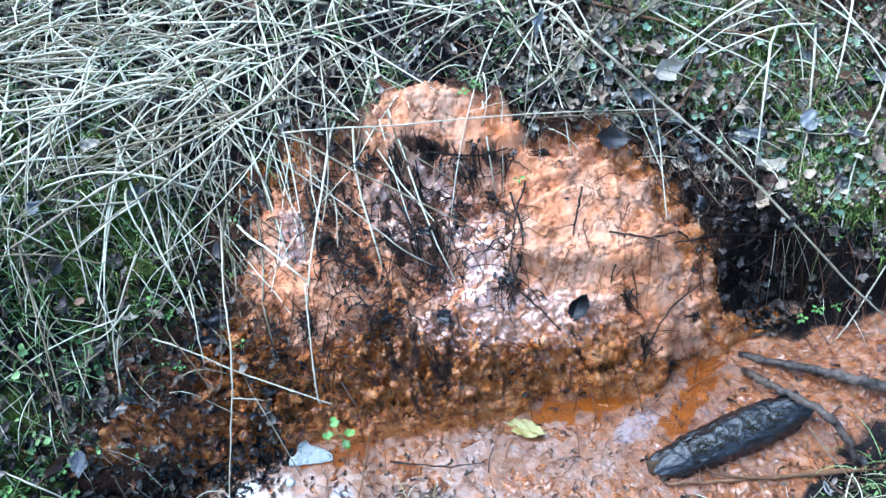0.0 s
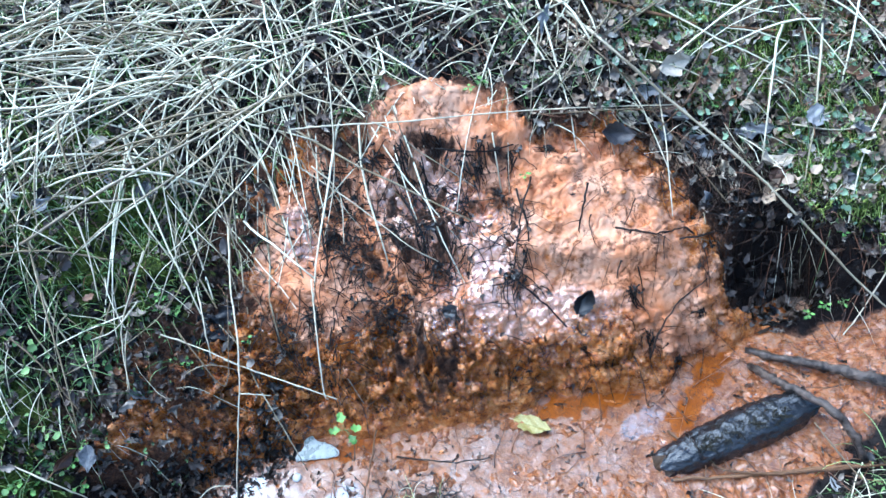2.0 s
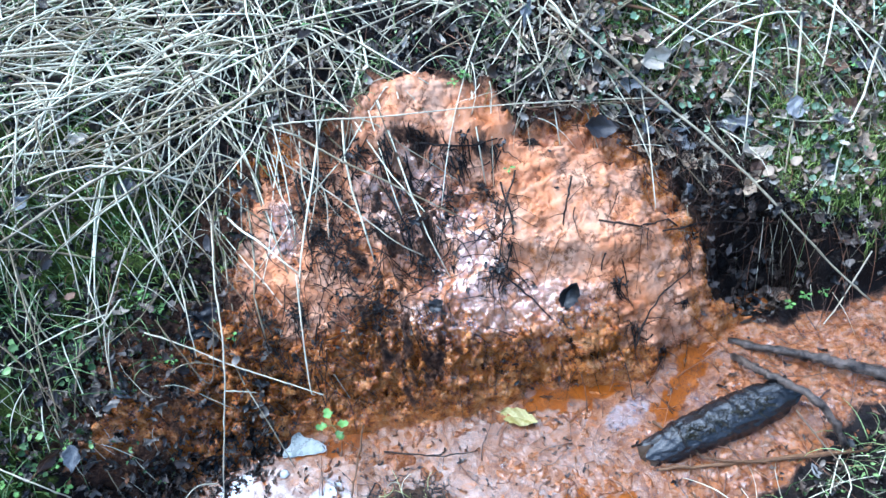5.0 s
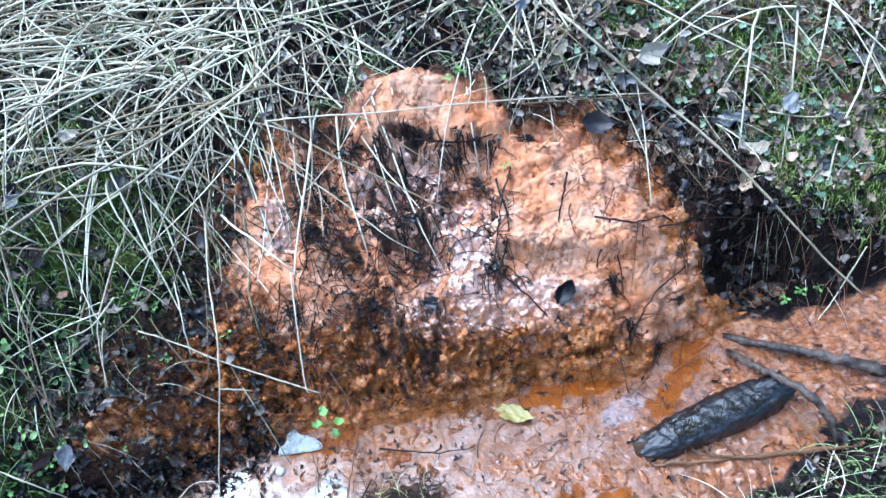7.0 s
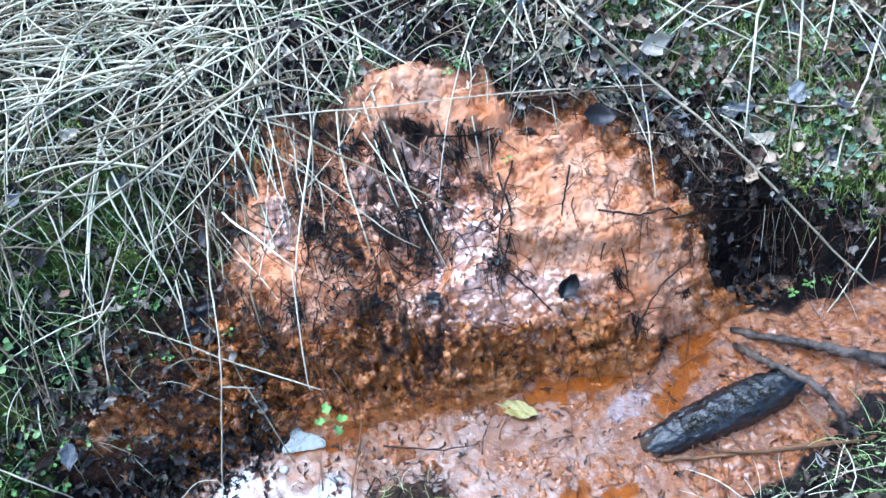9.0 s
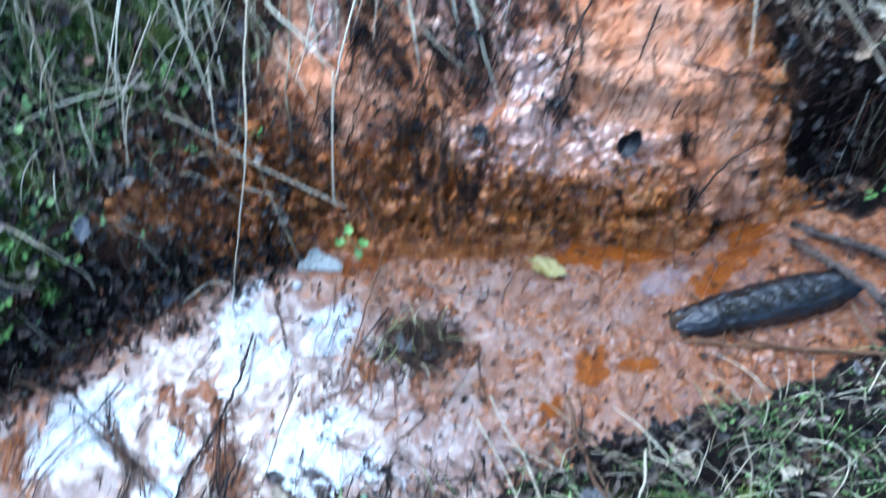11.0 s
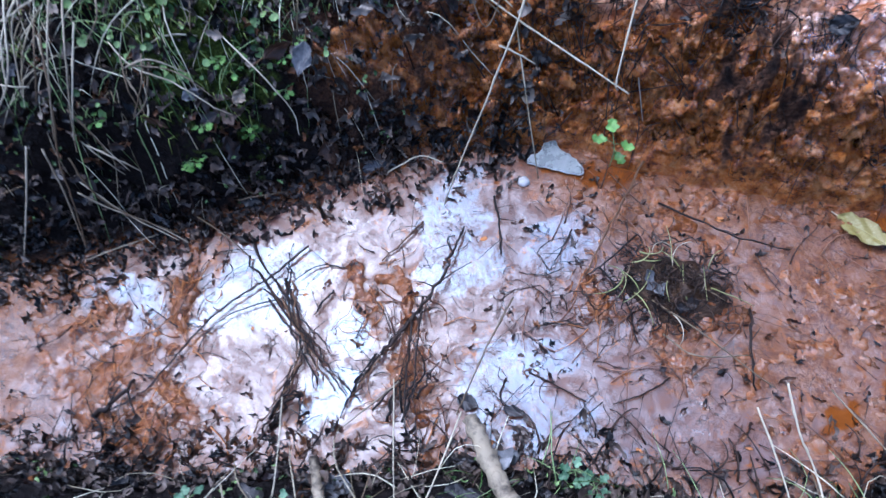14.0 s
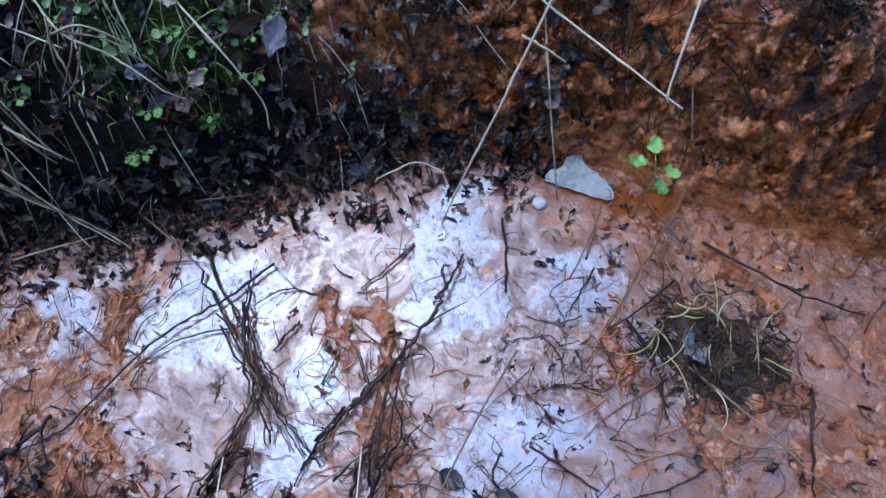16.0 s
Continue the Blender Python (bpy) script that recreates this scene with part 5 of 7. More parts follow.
stem("twig", [(0.807, 1.176, 0.096), (0.882, 1.287, 0.092), (0.941, 1.309, 0.179)], 0.0028, DARK_TWIG, "thin black wet twig on the orange mud", "twig", "dark twigs")
stem("twig", [(0.273, 1.373, 0.462), (0.237, 1.273, 0.405), (0.215, 1.184, 0.337)], 0.0028, DARK_TWIG, "thin black wet twig on the orange mud", "twig", "dark twigs")
stem("twig", [(0.034, 1.437, 0.529), (0.163, 1.431, 0.509), (0.236, 1.447, 0.511)], 0.0028, DARK_TWIG, "thin black wet twig on the orange mud", "twig", "dark twigs")
stem("branch", [(0.804, 1.113, 0.009), (0.94, 1.055, 0.028), (1.03, 1.015, 0.038), (1.141, 0.968, 0.037)], 0.0085, GREY_BRANCH, "bare dark branch lying across the ditch", "branch", "ditch branches", 0.0150, 0.35, 9, 10, 0.4)
stem("branch", [(0.803, 1.066, 0.01), (0.828, 0.998, 0.058), (0.864, 0.946, 0.087), (0.935, 0.877, 0.088), (0.982, 0.797, 0.021)], 0.0098, GREY_BRANCH, "bent dark branch lying over the log", "branch", "ditch branches", 0.009, 0.25, 9, 8, 0.3)
stem("dry_stalk", [(0.886, 0.878, 0.062), (0.933, 0.784, 0.04), (0.959, 0.711, 0.057)], 0.0026, STRAW, "pale dry stalk beside the log", "stalk", "dry stalks")
stem("stick", [(0.553, 0.772, 0.010), (0.72, 0.775, 0.012), (0.95, 0.79, 0.016), (1.10, 0.80, 0.02)], 0.0034, BROWN_TWIG, "muddy brown stick lying in the orange mud", "stick", "ditch branches", 0.005, 0.3, 8, 8, 0.4)
stem("twig", [(0.561, 0.894, 0.008), (0.693, 0.783, 0.018), (1.013, 0.778, 0.043)], 0.004, BROWN_TWIG, "brown twig lying in the orange mud", "twig", "pool twigs")
twig_bundle([(-0.495, 0.245, 0.006), (-0.487, 0.31, 0.010), (-0.476, 0.37, 0.012), (-0.462, 0.44, 0.014)], 0.006, 4, 31, "dark rotten stems in a loose bundle, standing in orange mud")
stem("twig", [(-0.482, 0.36, 0.010), (-0.466, 0.42, 0.014), (-0.452, 0.48, 0.020), (-0.443, 0.545, 0.024), (-0.449, 0.598, 0.019), (-0.455, 0.655, 0.009)], 0.0036, DARK_TWIG, "crooked black twig lying in the shallow pool", "twig", "pool twigs", 0.0022, 0.4, 7, 6, 0.4)
twig_bundle([(-0.894, 0.472, 0.006), (-0.80, 0.411, 0.008), (-0.679, 0.35, 0.014), (-0.61, 0.321, 0.012), (-0.556, 0.288, 0.010), (-0.485, 0.249, 0.006)], 0.011, 5, 32, "dark and brown rotten stems lying together across the pool")
twig_bundle([(-0.771, 0.457, 0.008), (-0.715, 0.399, 0.012), (-0.651, 0.335, 0.014), (-0.564, 0.278, 0.012), (-0.503, 0.233, 0.008)], 0.008, 6, 33, "dark and brown rotten stems lying together across the pool")
twig_bundle([(-0.624, 0.134, 0.010), (-0.619, 0.197, 0.014), (-0.626, 0.279, 0.012), (-0.634, 0.344, 0.008)], 0.005, 6, 34, "black stems reaching from the shore into the pool")
twig_bundle([(-0.592, 0.150, 0.016), (-0.600, 0.205, 0.024), (-0.575, 0.235, 0.022), (-0.545, 0.180, 0.010)], 0.006, 6, 35, "black bent stems at the pool's edge")
twig_bundle([(-0.388, 0.262, 0.016), (-0.405, 0.31, 0.018), (-0.412, 0.345, 0.016), (-0.43, 0.40, 0.010)], 0.016, 8, 36, "dark rotten stems tangled on an orange mud ridge")
rootlet_fan(-0.235, 0.53, 0.6, 0.13, 1)
rootlet_fan(-0.225, 0.505, 3.4, 0.1, 2)
rootlet_fan(-0.3, 0.66, 1.2, 0.09, 3)
rootlet_fan(-0.13, 0.5, 2.2, 0.11, 5)
rootlet_fan(-0.09, 0.44, 4.4, 0.1, 6)
rootlet_fan(-0.27, 0.6, 5.0, 0.1, 8)
rootlet_fan(-0.68, 0.26, 2.6, 0.06, 9)
stem("twig", [(-0.45, 0.594, 0.018), (-0.471, 0.616, 0.018), (-0.458, 0.628, 0.018)], 0.002, DARK_TWIG, "thin dark twig lying in the shallow pool", "twig", "pool twigs", None, 0.2, 6, 6, 0.25)
stem("twig", [(-0.733, 0.494, 0.01), (-0.774, 0.393, 0.011), (-0.817, 0.318, 0.012), (-0.845, 0.234, 0.01), (-0.87, 0.11, 0.007), (-0.921, 0.044, 0.006)], 0.0022, DARK_TWIG, "thin dark twig lying in the shallow pool", "twig", "pool twigs", None, 0.2, 6, 6, 0.25)
stem("twig", [(-0.717, 0.38, 0.008), (-0.792, 0.316, 0.01), (-0.832, 0.243, 0.005)], 0.0015, DARK_TWIG, "thin dark twig lying in the shallow pool", "twig", "pool twigs", None, 0.2, 6, 6, 0.25)
stem("twig", [(-0.43, 0.746, 0.008), (-0.392, 0.688, 0.009), (-0.362, 0.634, 0.005)], 0.0023, DARK_TWIG, "thin dark twig lying in the shallow pool", "twig", "pool twigs", None, 0.2, 6, 6, 0.25)
stem("twig", [(-0.258, 0.73, 0.006), (-0.259, 0.678, 0.011), (-0.262, 0.634, 0.008)], 0.0016, DARK_TWIG, "thin dark twig lying in the shallow pool", "twig", "pool twigs", None, 0.2, 6, 6, 0.25)
stem("twig", [(-0.179, 0.91, 0.036), (-0.189, 0.781, 0.027), (-0.199, 0.648, 0.01)], 0.0027, BROWN_TWIG, "grey-brown stem leaning into the pool", "twig", "pool twigs", None, 0.2, 6, 6, 0.25)
stem("twig", [(-0.142, 0.763, 0.01), (-0.169, 0.692, 0.017), (-0.198, 0.645, 0.013)], 0.0022, DARK_TWIG, "thin dark twig lying in the shallow pool", "twig", "pool twigs", None, 0.2, 6, 6, 0.25)
stem("twig", [(-0.182, 0.678, 0.008), (-0.115, 0.629, 0.009), (-0.071, 0.564, 0.006)], 0.0023, DARK_TWIG, "thin dark twig lying in the shallow pool", "twig", "pool twigs", None, 0.2, 6, 6, 0.25)
stem("twig", [(-0.203, 0.627, 0.007), (-0.174, 0.6, 0.015), (-0.155, 0.59, 0.003)], 0.0015, DARK_TWIG, "thin dark twig lying in the shallow pool", "twig", "pool twigs", None, 0.2, 6, 6, 0.25)
stem("twig", [(-0.538, 0.64, 0.005), (-0.554, 0.584, 0.007), (-0.574, 0.527, 0.005)], 0.0024, BROWN_TWIG, "thin dark twig lying in the shallow pool", "twig", "pool twigs", None, 0.2, 6, 6, 0.25)
stem("twig", [(-0.631, 0.432, 0.005), (-0.638, 0.408, 0.01), (-0.643, 0.373, 0.005)], 0.0024, DARK_TWIG, "thin dark twig lying in the shallow pool", "twig", "pool twigs", None, 0.2, 6, 6, 0.25)
stem("stick", [(-0.924, 0.029, 0.013), (-0.902, 0.071, 0.02), (-0.897, 0.117, 0.011)], 0.0054, DARK_TWIG, "short black stick on the muddy shore", "twig", "pool twigs", None, 0.2, 6, 6, 0.25)
stem("twig", [(-0.124, 0.846, 0.009), (0.014, 0.824, 0.019), (0.12, 0.838, 0.007)], 0.0024, DARK_TWIG, "thin dark twig lying in the shallow pool", "twig", "pool twigs", None, 0.2, 6, 6, 0.25)
stem("twig", [(0.088, 0.695, 0.012), (0.104, 0.624, 0.022), (0.131, 0.557, 0.01)], 0.0026, DARK_TWIG, "thin dark twig lying in the shallow pool", "twig", "pool twigs", None, 0.2, 6, 6, 0.25)
stem("twig", [(-0.664, 0.715, 0.006), (-0.612, 0.769, 0.02), (-0.562, 0.78, 0.008)], 0.0023, STRAW, "pale bent twig on the pool margin", "twig", "pool twigs", None, 0.2, 6, 6, 0.25)
stem("twig", [(-0.638, 0.486, 0.003), (-0.688, 0.468, 0.007), (-0.718, 0.42, 0.008)], 0.0015, DARK_TWIG, "thin dark twig lying in the shallow pool", "twig", "pool twigs", None, 0.2, 6, 6, 0.25)
stem("twig", [(-0.493, 0.355, 0.008), (-0.499, 0.303, 0.009), (-0.496, 0.224, 0.008)], 0.002, DARK_TWIG, "thin dark twig lying in the shallow pool", "twig", "pool twigs", None, 0.2, 6, 6, 0.25)
stem("twig", [(-0.457, 0.449, 0.018), (-0.434, 0.476, 0.011), (-0.423, 0.481, 0.005)], 0.0011, DARK_TWIG, "thin dark twig lying in the shallow pool", "twig", "pool twigs", None, 0.2, 6, 6, 0.25)
stem("twig", [(-0.458, 0.437, 0.025), (-0.422, 0.351, 0.028), (-0.383, 0.268, 0.04)], 0.0023, DARK_TWIG, "thin dark twig lying in the shallow pool", "twig", "pool twigs", None, 0.2, 6, 6, 0.25)
stem("twig", [(-0.462, 0.489, 0.013), (-0.427, 0.404, 0.029), (-0.383, 0.302, 0.031)], 0.0019, DARK_TWIG, "thin dark twig lying in the shallow pool", "twig", "pool twigs", None, 0.2, 6, 6, 0.25)
stem("twig", [(-0.258, 0.41, 0.004), (-0.25, 0.37, 0.008), (-0.216, 0.362, 0.006)], 0.0018, DARK_TWIG, "thin dark twig lying in the shallow pool", "twig", "pool twigs", None, 0.2, 6, 6, 0.25)
stem("twig", [(-0.223, 0.438, 0.001), (-0.168, 0.433, 0.007), (-0.115, 0.429, 0.005)], 0.0018, DARK_TWIG, "thin dark twig lying in the shallow pool", "twig", "pool twigs", None, 0.2, 6, 6, 0.25)
stem("twig", [(-0.24, 0.644, 0.018), (-0.27, 0.621, 0.005), (-0.318, 0.61, 0.002)], 0.0012, DARK_TWIG, "thin dark twig lying in the shallow pool", "twig", "pool twigs", None, 0.2, 6, 6, 0.25)
stem("twig", [(-0.172, 0.558, 0.003), (-0.231, 0.53, 0.006), (-0.262, 0.5, 0.002)], 0.0012, DARK_TWIG, "thin dark twig lying in the shallow pool", "twig", "pool twigs", None, 0.2, 6, 6, 0.25)
stem("twig", [(-0.286, 0.595, 0.002), (-0.244, 0.576, 0.006), (-0.215, 0.534, 0.002)], 0.001, DARK_TWIG, "thin dark twig lying in the shallow pool", "twig", "pool twigs", None, 0.2, 6, 6, 0.25)
stem("twig", [(-0.001, 0.525, 0.007), (-0.032, 0.479, 0.009), (-0.072, 0.443, 0.007)], 0.0016, DARK_TWIG, "thin dark twig lying in the shallow pool", "twig", "pool twigs", None, 0.2, 6, 6, 0.25)
stem("dry_stalk", [(-0.301, 0.548, 0.029), (-0.303, 0.439, 0.049), (-0.3, 0.354, 0.057), (-0.296, 0.306, 0.076)], 0.0024, STRAW, "pale grey stalk leaning out of the pool", "stalk", "dry stalks")
stem("dry_stalk", [(-0.417, 0.32, 0.047), (-0.442, 0.267, 0.047), (-0.47, 0.21, 0.047)], 0.0022, STRAW, "pale dry stalk on the grassy bank by the pool", "stalk", "dry stalks")
stem("dry_stalk", [(-0.073, 0.644, 0.018), (0.021, 0.608, 0.043), (0.11, 0.574, 0.047), (0.148, 0.561, 0.048)], 0.0022, STRAW, "pale dry stalk on the grassy bank by the pool", "stalk", "dry stalks")
stem("dry_stalk", [(-0.036, 0.592, 0.014), (0.025, 0.577, 0.013), (0.111, 0.614, 0.016)], 0.0022, STRAW, "pale dry stalk on the grassy bank by the pool", "stalk", "dry stalks")
stem("dry_stalk", [(-1.131, 0.615, 0.329), (-1.055, 0.589, 0.317), (-0.99, 0.603, 0.285), (-0.924, 0.607, 0.238), (-0.915, 0.626, 0.196)], 0.0022, STRAW, "pale dry stalk on the grassy bank by the pool", "stalk", "dry stalks")
stem("dry_stalk", [(-1.063, 0.588, 0.32), (-0.991, 0.617, 0.3), (-0.928, 0.62, 0.248)], 0.0022, STRAW, "pale dry stalk on the grassy bank by the pool", "stalk", "dry stalks")
stem("dry_stalk", [(-1.134, 0.473, 0.256), (-1.106, 0.462, 0.197), (-1.091, 0.459, 0.142)], 0.0022, STRAW, "pale dry stalk on the grassy bank by the pool", "stalk", "dry stalks")
stem("dry_stalk", [(-1.151, 0.452, 0.22), (-1.122, 0.448, 0.182), (-1.102, 0.45, 0.134)], 0.0022, STRAW, "pale dry stalk on the grassy bank by the pool", "stalk", "dry stalks")
stem("dry_stalk", [(-1.165, 0.395, 0.152), (-1.096, 0.391, 0.079), (-0.993, 0.397, 0.02)], 0.0022, STRAW, "pale dry stalk on the grassy bank by the pool", "stalk", "dry stalks")
stem("dry_stalk", [(-1.148, 0.375, 0.148), (-1.12, 0.382, 0.104), (-1.071, 0.398, 0.037)], 0.0022, STRAW, "pale dry stalk on the grassy bank by the pool", "stalk", "dry stalks")
stem("dry_stalk", [(-1.17, 0.28, 0.009), (-1.1, 0.332, 0.028), (-1.047, 0.39, 0.02)], 0.0022, STRAW, "pale dry stalk on the grassy bank by the pool", "stalk", "dry stalks")
stem("dry_stalk", [(-0.92, 0.524, 0.031), (-0.875, 0.552, 0.034), (-0.841, 0.583, 0.022)], 0.0022, STRAW, "pale dry stalk on the grassy bank by the pool", "stalk", "dry stalks")
stem("dry_stalk", [(-0.951, 0.718, 0.305), (-0.856, 0.69, 0.257), (-0.82, 0.685, 0.176), (-0.811, 0.665, 0.133)], 0.0022, STRAW, "pale dry stalk on the grassy bank by the pool", "stalk", "dry stalks")
stem("dry_stalk", [(-1.058, 0.62, 0.32), (-1.03, 0.568, 0.302), (-1.044, 0.522, 0.258)], 0.0022, STRAW, "pale dry stalk on the grassy bank by the pool", "stalk", "dry stalks")
stem("dry_stalk", [(-1.078, 0.594, 0.336), (-1.052, 0.552, 0.297), (-1.044, 0.54, 0.25)], 0.0022, STRAW, "pale dry stalk on the grassy bank by the pool", "stalk", "dry stalks")
stem("dry_stalk", [(-1.034, 0.61, 0.317), (-1.028, 0.551, 0.273), (-1.049, 0.521, 0.251)], 0.0022, STRAW, "pale dry stalk on the grassy bank by the pool", "stalk", "dry stalks")
stem("dry_stalk", [(-1.002, 0.461, 0.02), (-0.901, 0.444, 0.028), (-0.836, 0.428, 0.008)], 0.0022, STRAW, "pale dry stalk on the grassy bank by the pool", "stalk", "dry stalks")
stem("stick", [(-0.283, 0.319, 0.018), (-0.191, 0.24, 0.046), (-0.102, 0.174, 0.086), (0.0, 0.113, 0.113)], 0.0135, PALE_BARK, "pale weathered stick on the near bank", "stick", "near sticks", 0.016, 0.30, 12, 14, 0.40)
stem("stick", [(-0.502, 0.143, 0.013), (-0.426, 0.075, 0.059), (-0.333, -0.014, 0.094)], 0.0085, PALE_BARK, "pale lichen-grey stick on the near bank", "stick", "near sticks", 0.010, 0.22, 10, 14, 0.30)
stem("dry_stalk", [(-0.287, 0.31, 0.094), (-0.28, 0.211, 0.101), (-0.278, 0.072, 0.094)], 0.002, STRAW, "pale dry stalk standing on the near bank", "stalk", "dry stalks")
stem("dry_stalk", [(0.029, 0.206, 0.075), (0.16, 0.23, 0.104), (0.218, 0.38, 0.114)], 0.0023, STRAW, "pale dry stalk standing on the near bank", "stalk", "dry stalks")
stem("dry_stalk", [(0.105, 0.315, 0.047), (0.146, 0.268, 0.087), (0.186, 0.198, 0.127)], 0.0048, BROWN_TWIG, "grey-brown stalk on the near bank", "stalk", "dry stalks")
stem("dry_stalk", [(0.14, 0.538, 0.147), (0.182, 0.477, 0.12), (0.22, 0.44, 0.096), (0.271, 0.335, 0.096), (0.309, 0.25, 0.095)], 0.0023, STRAW, "pale dry stalk standing on the near bank", "stalk", "dry stalks")
stem("dry_stalk", [(0.117, 0.496, 0.118), (0.178, 0.418, 0.098), (0.248, 0.309, 0.075)], 0.0021, STRAW, "pale dry stalk standing on the near bank", "stalk", "dry stalks")
stem("dry_stalk", [(0.294, 0.572, 0.098), (0.336, 0.46, 0.09), (0.416, 0.33, 0.079)], 0.0044, BROWN_TWIG, "grey-brown stalk on the near bank", "stalk", "dry stalks")
stem("dry_stalk", [(0.447, 0.488, 0.099), (0.442, 0.422, 0.126), (0.428, 0.378, 0.089)], 0.0036, STRAW, "pale dry stalk standing on the near bank", "stalk", "dry stalks")
stem("dry_stalk", [(0.226, 0.593, 0.048), (0.327, 0.514, 0.066), (0.383, 0.468, 0.091), (0.542, 0.428, 0.063)], 0.002, STRAW, "pale dry stalk standing on the near bank", "stalk", "dry stalks")
stem("dry_stalk", [(-0.601, 0.042, 0.073), (-0.543, -0.007, 0.086), (-0.467, -0.069, 0.092)], 0.0023, STRAW, "pale dry stalk standing on the near bank", "stalk", "dry stalks")
stem("dry_stalk", [(-0.596, 0.209, 0.047), (-0.537, 0.109, 0.062), (-0.502, 0.023, 0.057)], 0.0017, STRAW, "pale dry stalk standing on the near bank", "stalk", "dry stalks")
stem("dry_stalk", [(0.22, 0.444, 0.077), (0.276, 0.348, 0.091), (0.342, 0.3, 0.084)], 0.0017, STRAW, "pale dry stalk standing on the near bank", "stalk", "dry stalks")
stem("dry_stalk", [(0.347, 0.458, 0.07), (0.388, 0.391, 0.097), (0.429, 0.326, 0.087)], 0.0022, STRAW, "pale dry stalk standing on the near bank", "stalk", "dry stalks")
stem("dry_stalk", [(0.45, 0.484, 0.09), (0.499, 0.462, 0.101), (0.53, 0.439, 0.089)], 0.002, STRAW, "pale dry stalk standing on the near bank", "stalk", "dry stalks")
stem("dry_stalk", [(-0.807, -0.132, 0.061), (-0.669, -0.12, 0.071), (-0.512, -0.087, 0.086)], 0.0017, STRAW, "pale dry stalk standing on the near bank", "stalk", "dry stalks")
stem("dry_stalk", [(-0.425, 0.318, 0.056), (-0.343, 0.178, 0.091), (-0.266, 0.043, 0.087)], 0.0014, STRAW, "pale dry stalk standing on the near bank", "stalk", "dry stalks")
stem("dry_stalk", [(-0.389, 0.168, 0.052), (-0.364, 0.075, 0.085), (-0.35, 0.02, 0.075)], 0.0014, STRAW, "pale dry stalk standing on the near bank", "stalk", "dry stalks")
stem("twig", [(-0.238, 0.035, 0.092), (-0.298, 0.038, 0.115), (-0.346, 0.01, 0.1)], 0.0044, PALE_BARK, "small pale twig on the near bank", "twig", "near sticks")
marked_leaf(0.229, 0.921, -22, 0.105, 0.048, LEAF_YELLOW, "yellow fallen leaf lying on the wet orange mud", "oval", 0.010, 0.03, 0.2, 3, 0, -6, 0.18)
marked_leaf(0.658, 1.662, 20, 0.085, 0.06, LEAF_PALE, "bleached curled leaf on the grassy bank", "oval", 0.03, 0.12, 0.5, 4, 20)
marked_leaf(0.626, 1.643, -60, 0.05, 0.04, LEAF_GREY, "grey wet leaf on the grassy bank", "oval", 0.015, 0.1, 0.3, 5)
marked_leaf(-0.725, 1.347, 60, 0.058, 0.046, LEAF_GREY, "grey oval leaf lying on dark litter", "oval")
marked_leaf(-0.817, 1.373, 20, 0.04, 0.032, LEAF_GREY, "grey oval leaf lying on dark litter", "oval")
marked_leaf(-0.64, 1.574, 80, 0.05, 0.035, LEAF_DARK, "dark wet leaf lying on the bank", "oval")
marked_leaf(0.383, 1.137, 55, 0.075, 0.052, LEAF_DARK, "black rotting leaf stuck on the orange mud", "oval", 0.012, 0.3, 0.9, 8, 15)
marked_leaf(0.892, 1.434, 70, 0.055, 0.045, LEAF_BROWN, "rust-brown leaf on the mossy bank", "oval", 0.02, 0.1, 0.4, 9)
marked_leaf(1.009, 1.557, 80, 0.065, 0.05, LEAF_GREY, "grey leaf on the mossy bank", "oval", 0.02, 0.1, 0.2, 10)
marked_leaf(0.984, 1.236, 10, 0.04, 0.032, LEAF_BROWN, "small red-brown leaf on the dark bank", "oval", 0.02, 0.1, 0.4, 11)
marked_leaf(0.862, 1.55, 0, 0.1, 0.05, LEAF_GREY, "grey lobed leaf on the mossy bank", "lobed", 0.02, 0.1, 0.2, 12)
marked_leaf(0.636, 1.684, 10, 0.09, 0.05, LEAF_BROWN, "brown leaf on the grassy bank", "lobed", 0.02, 0.1, 0.2, 13)
marked_leaf(0.426, 1.642, 30, 0.05, 0.045, LEAF_PALE, "pale round leaf on the grassy bank", "oval", 0.02, 0.1, 0.2, 14)
marked_leaf(0.326, 1.749, 80, 0.08, 0.03, LEAF_GREY, "grey leaf hanging in the grass", "willow", 0.03, 0.1, 0.2, 15, 30)
marked_leaf(-0.842, 1.453, 10, 0.055, 0.035, LEAF_PALE, "tan curled leaf among straw", "oval", 0.02, 0.1, 0.3, 16)
marked_leaf(-0.551, 1.09, 50, 0.12, 0.1, LEAF_DARK, "large dark lobed leaf on the wet bank", "lobed", 0.012, 0.08, 0.1, 17)
marked_leaf(-0.838, 0.994, 10, 0.1, 0.07, LEAF_DARK, "large dark leaf on the wet bank", "lobed", 0.012, 0.08, 0.1, 18)
marked_leaf(-0.546, 1.481, 40, 0.09, 0.06, LEAF_DARK, "dark wet leaf on the bank", "lobed", 0.012, 0.08, 0.1, 19)
marked_leaf(-0.028, 1.427, 100, 0.075, 0.032, LEAF_BROWN, "dark brown pointed leaf hanging on a stalk", "willow", 0.03, 0.05, 0.3, 20)
marked_leaf(0.493, 1.464, 0, 0.09, 0.06, LEAF_DARK, "black wet leaf above the orange mud", "oval", 0.012, 0.2, 0.6, 21)
marked_leaf(0.742, 1.252, 70, 0.06, 0.04, LEAF_DARK, "blue-black wet leaf at the dark hollow", "oval", 0.012, 0.08, 0.1, 22)
marked_leaf(0.053, 1.105, 20, 0.045, 0.035, LEAF_DARK, "small black leaf on the orange mud", "oval", 0.012, 0.08, 0.3, 23)
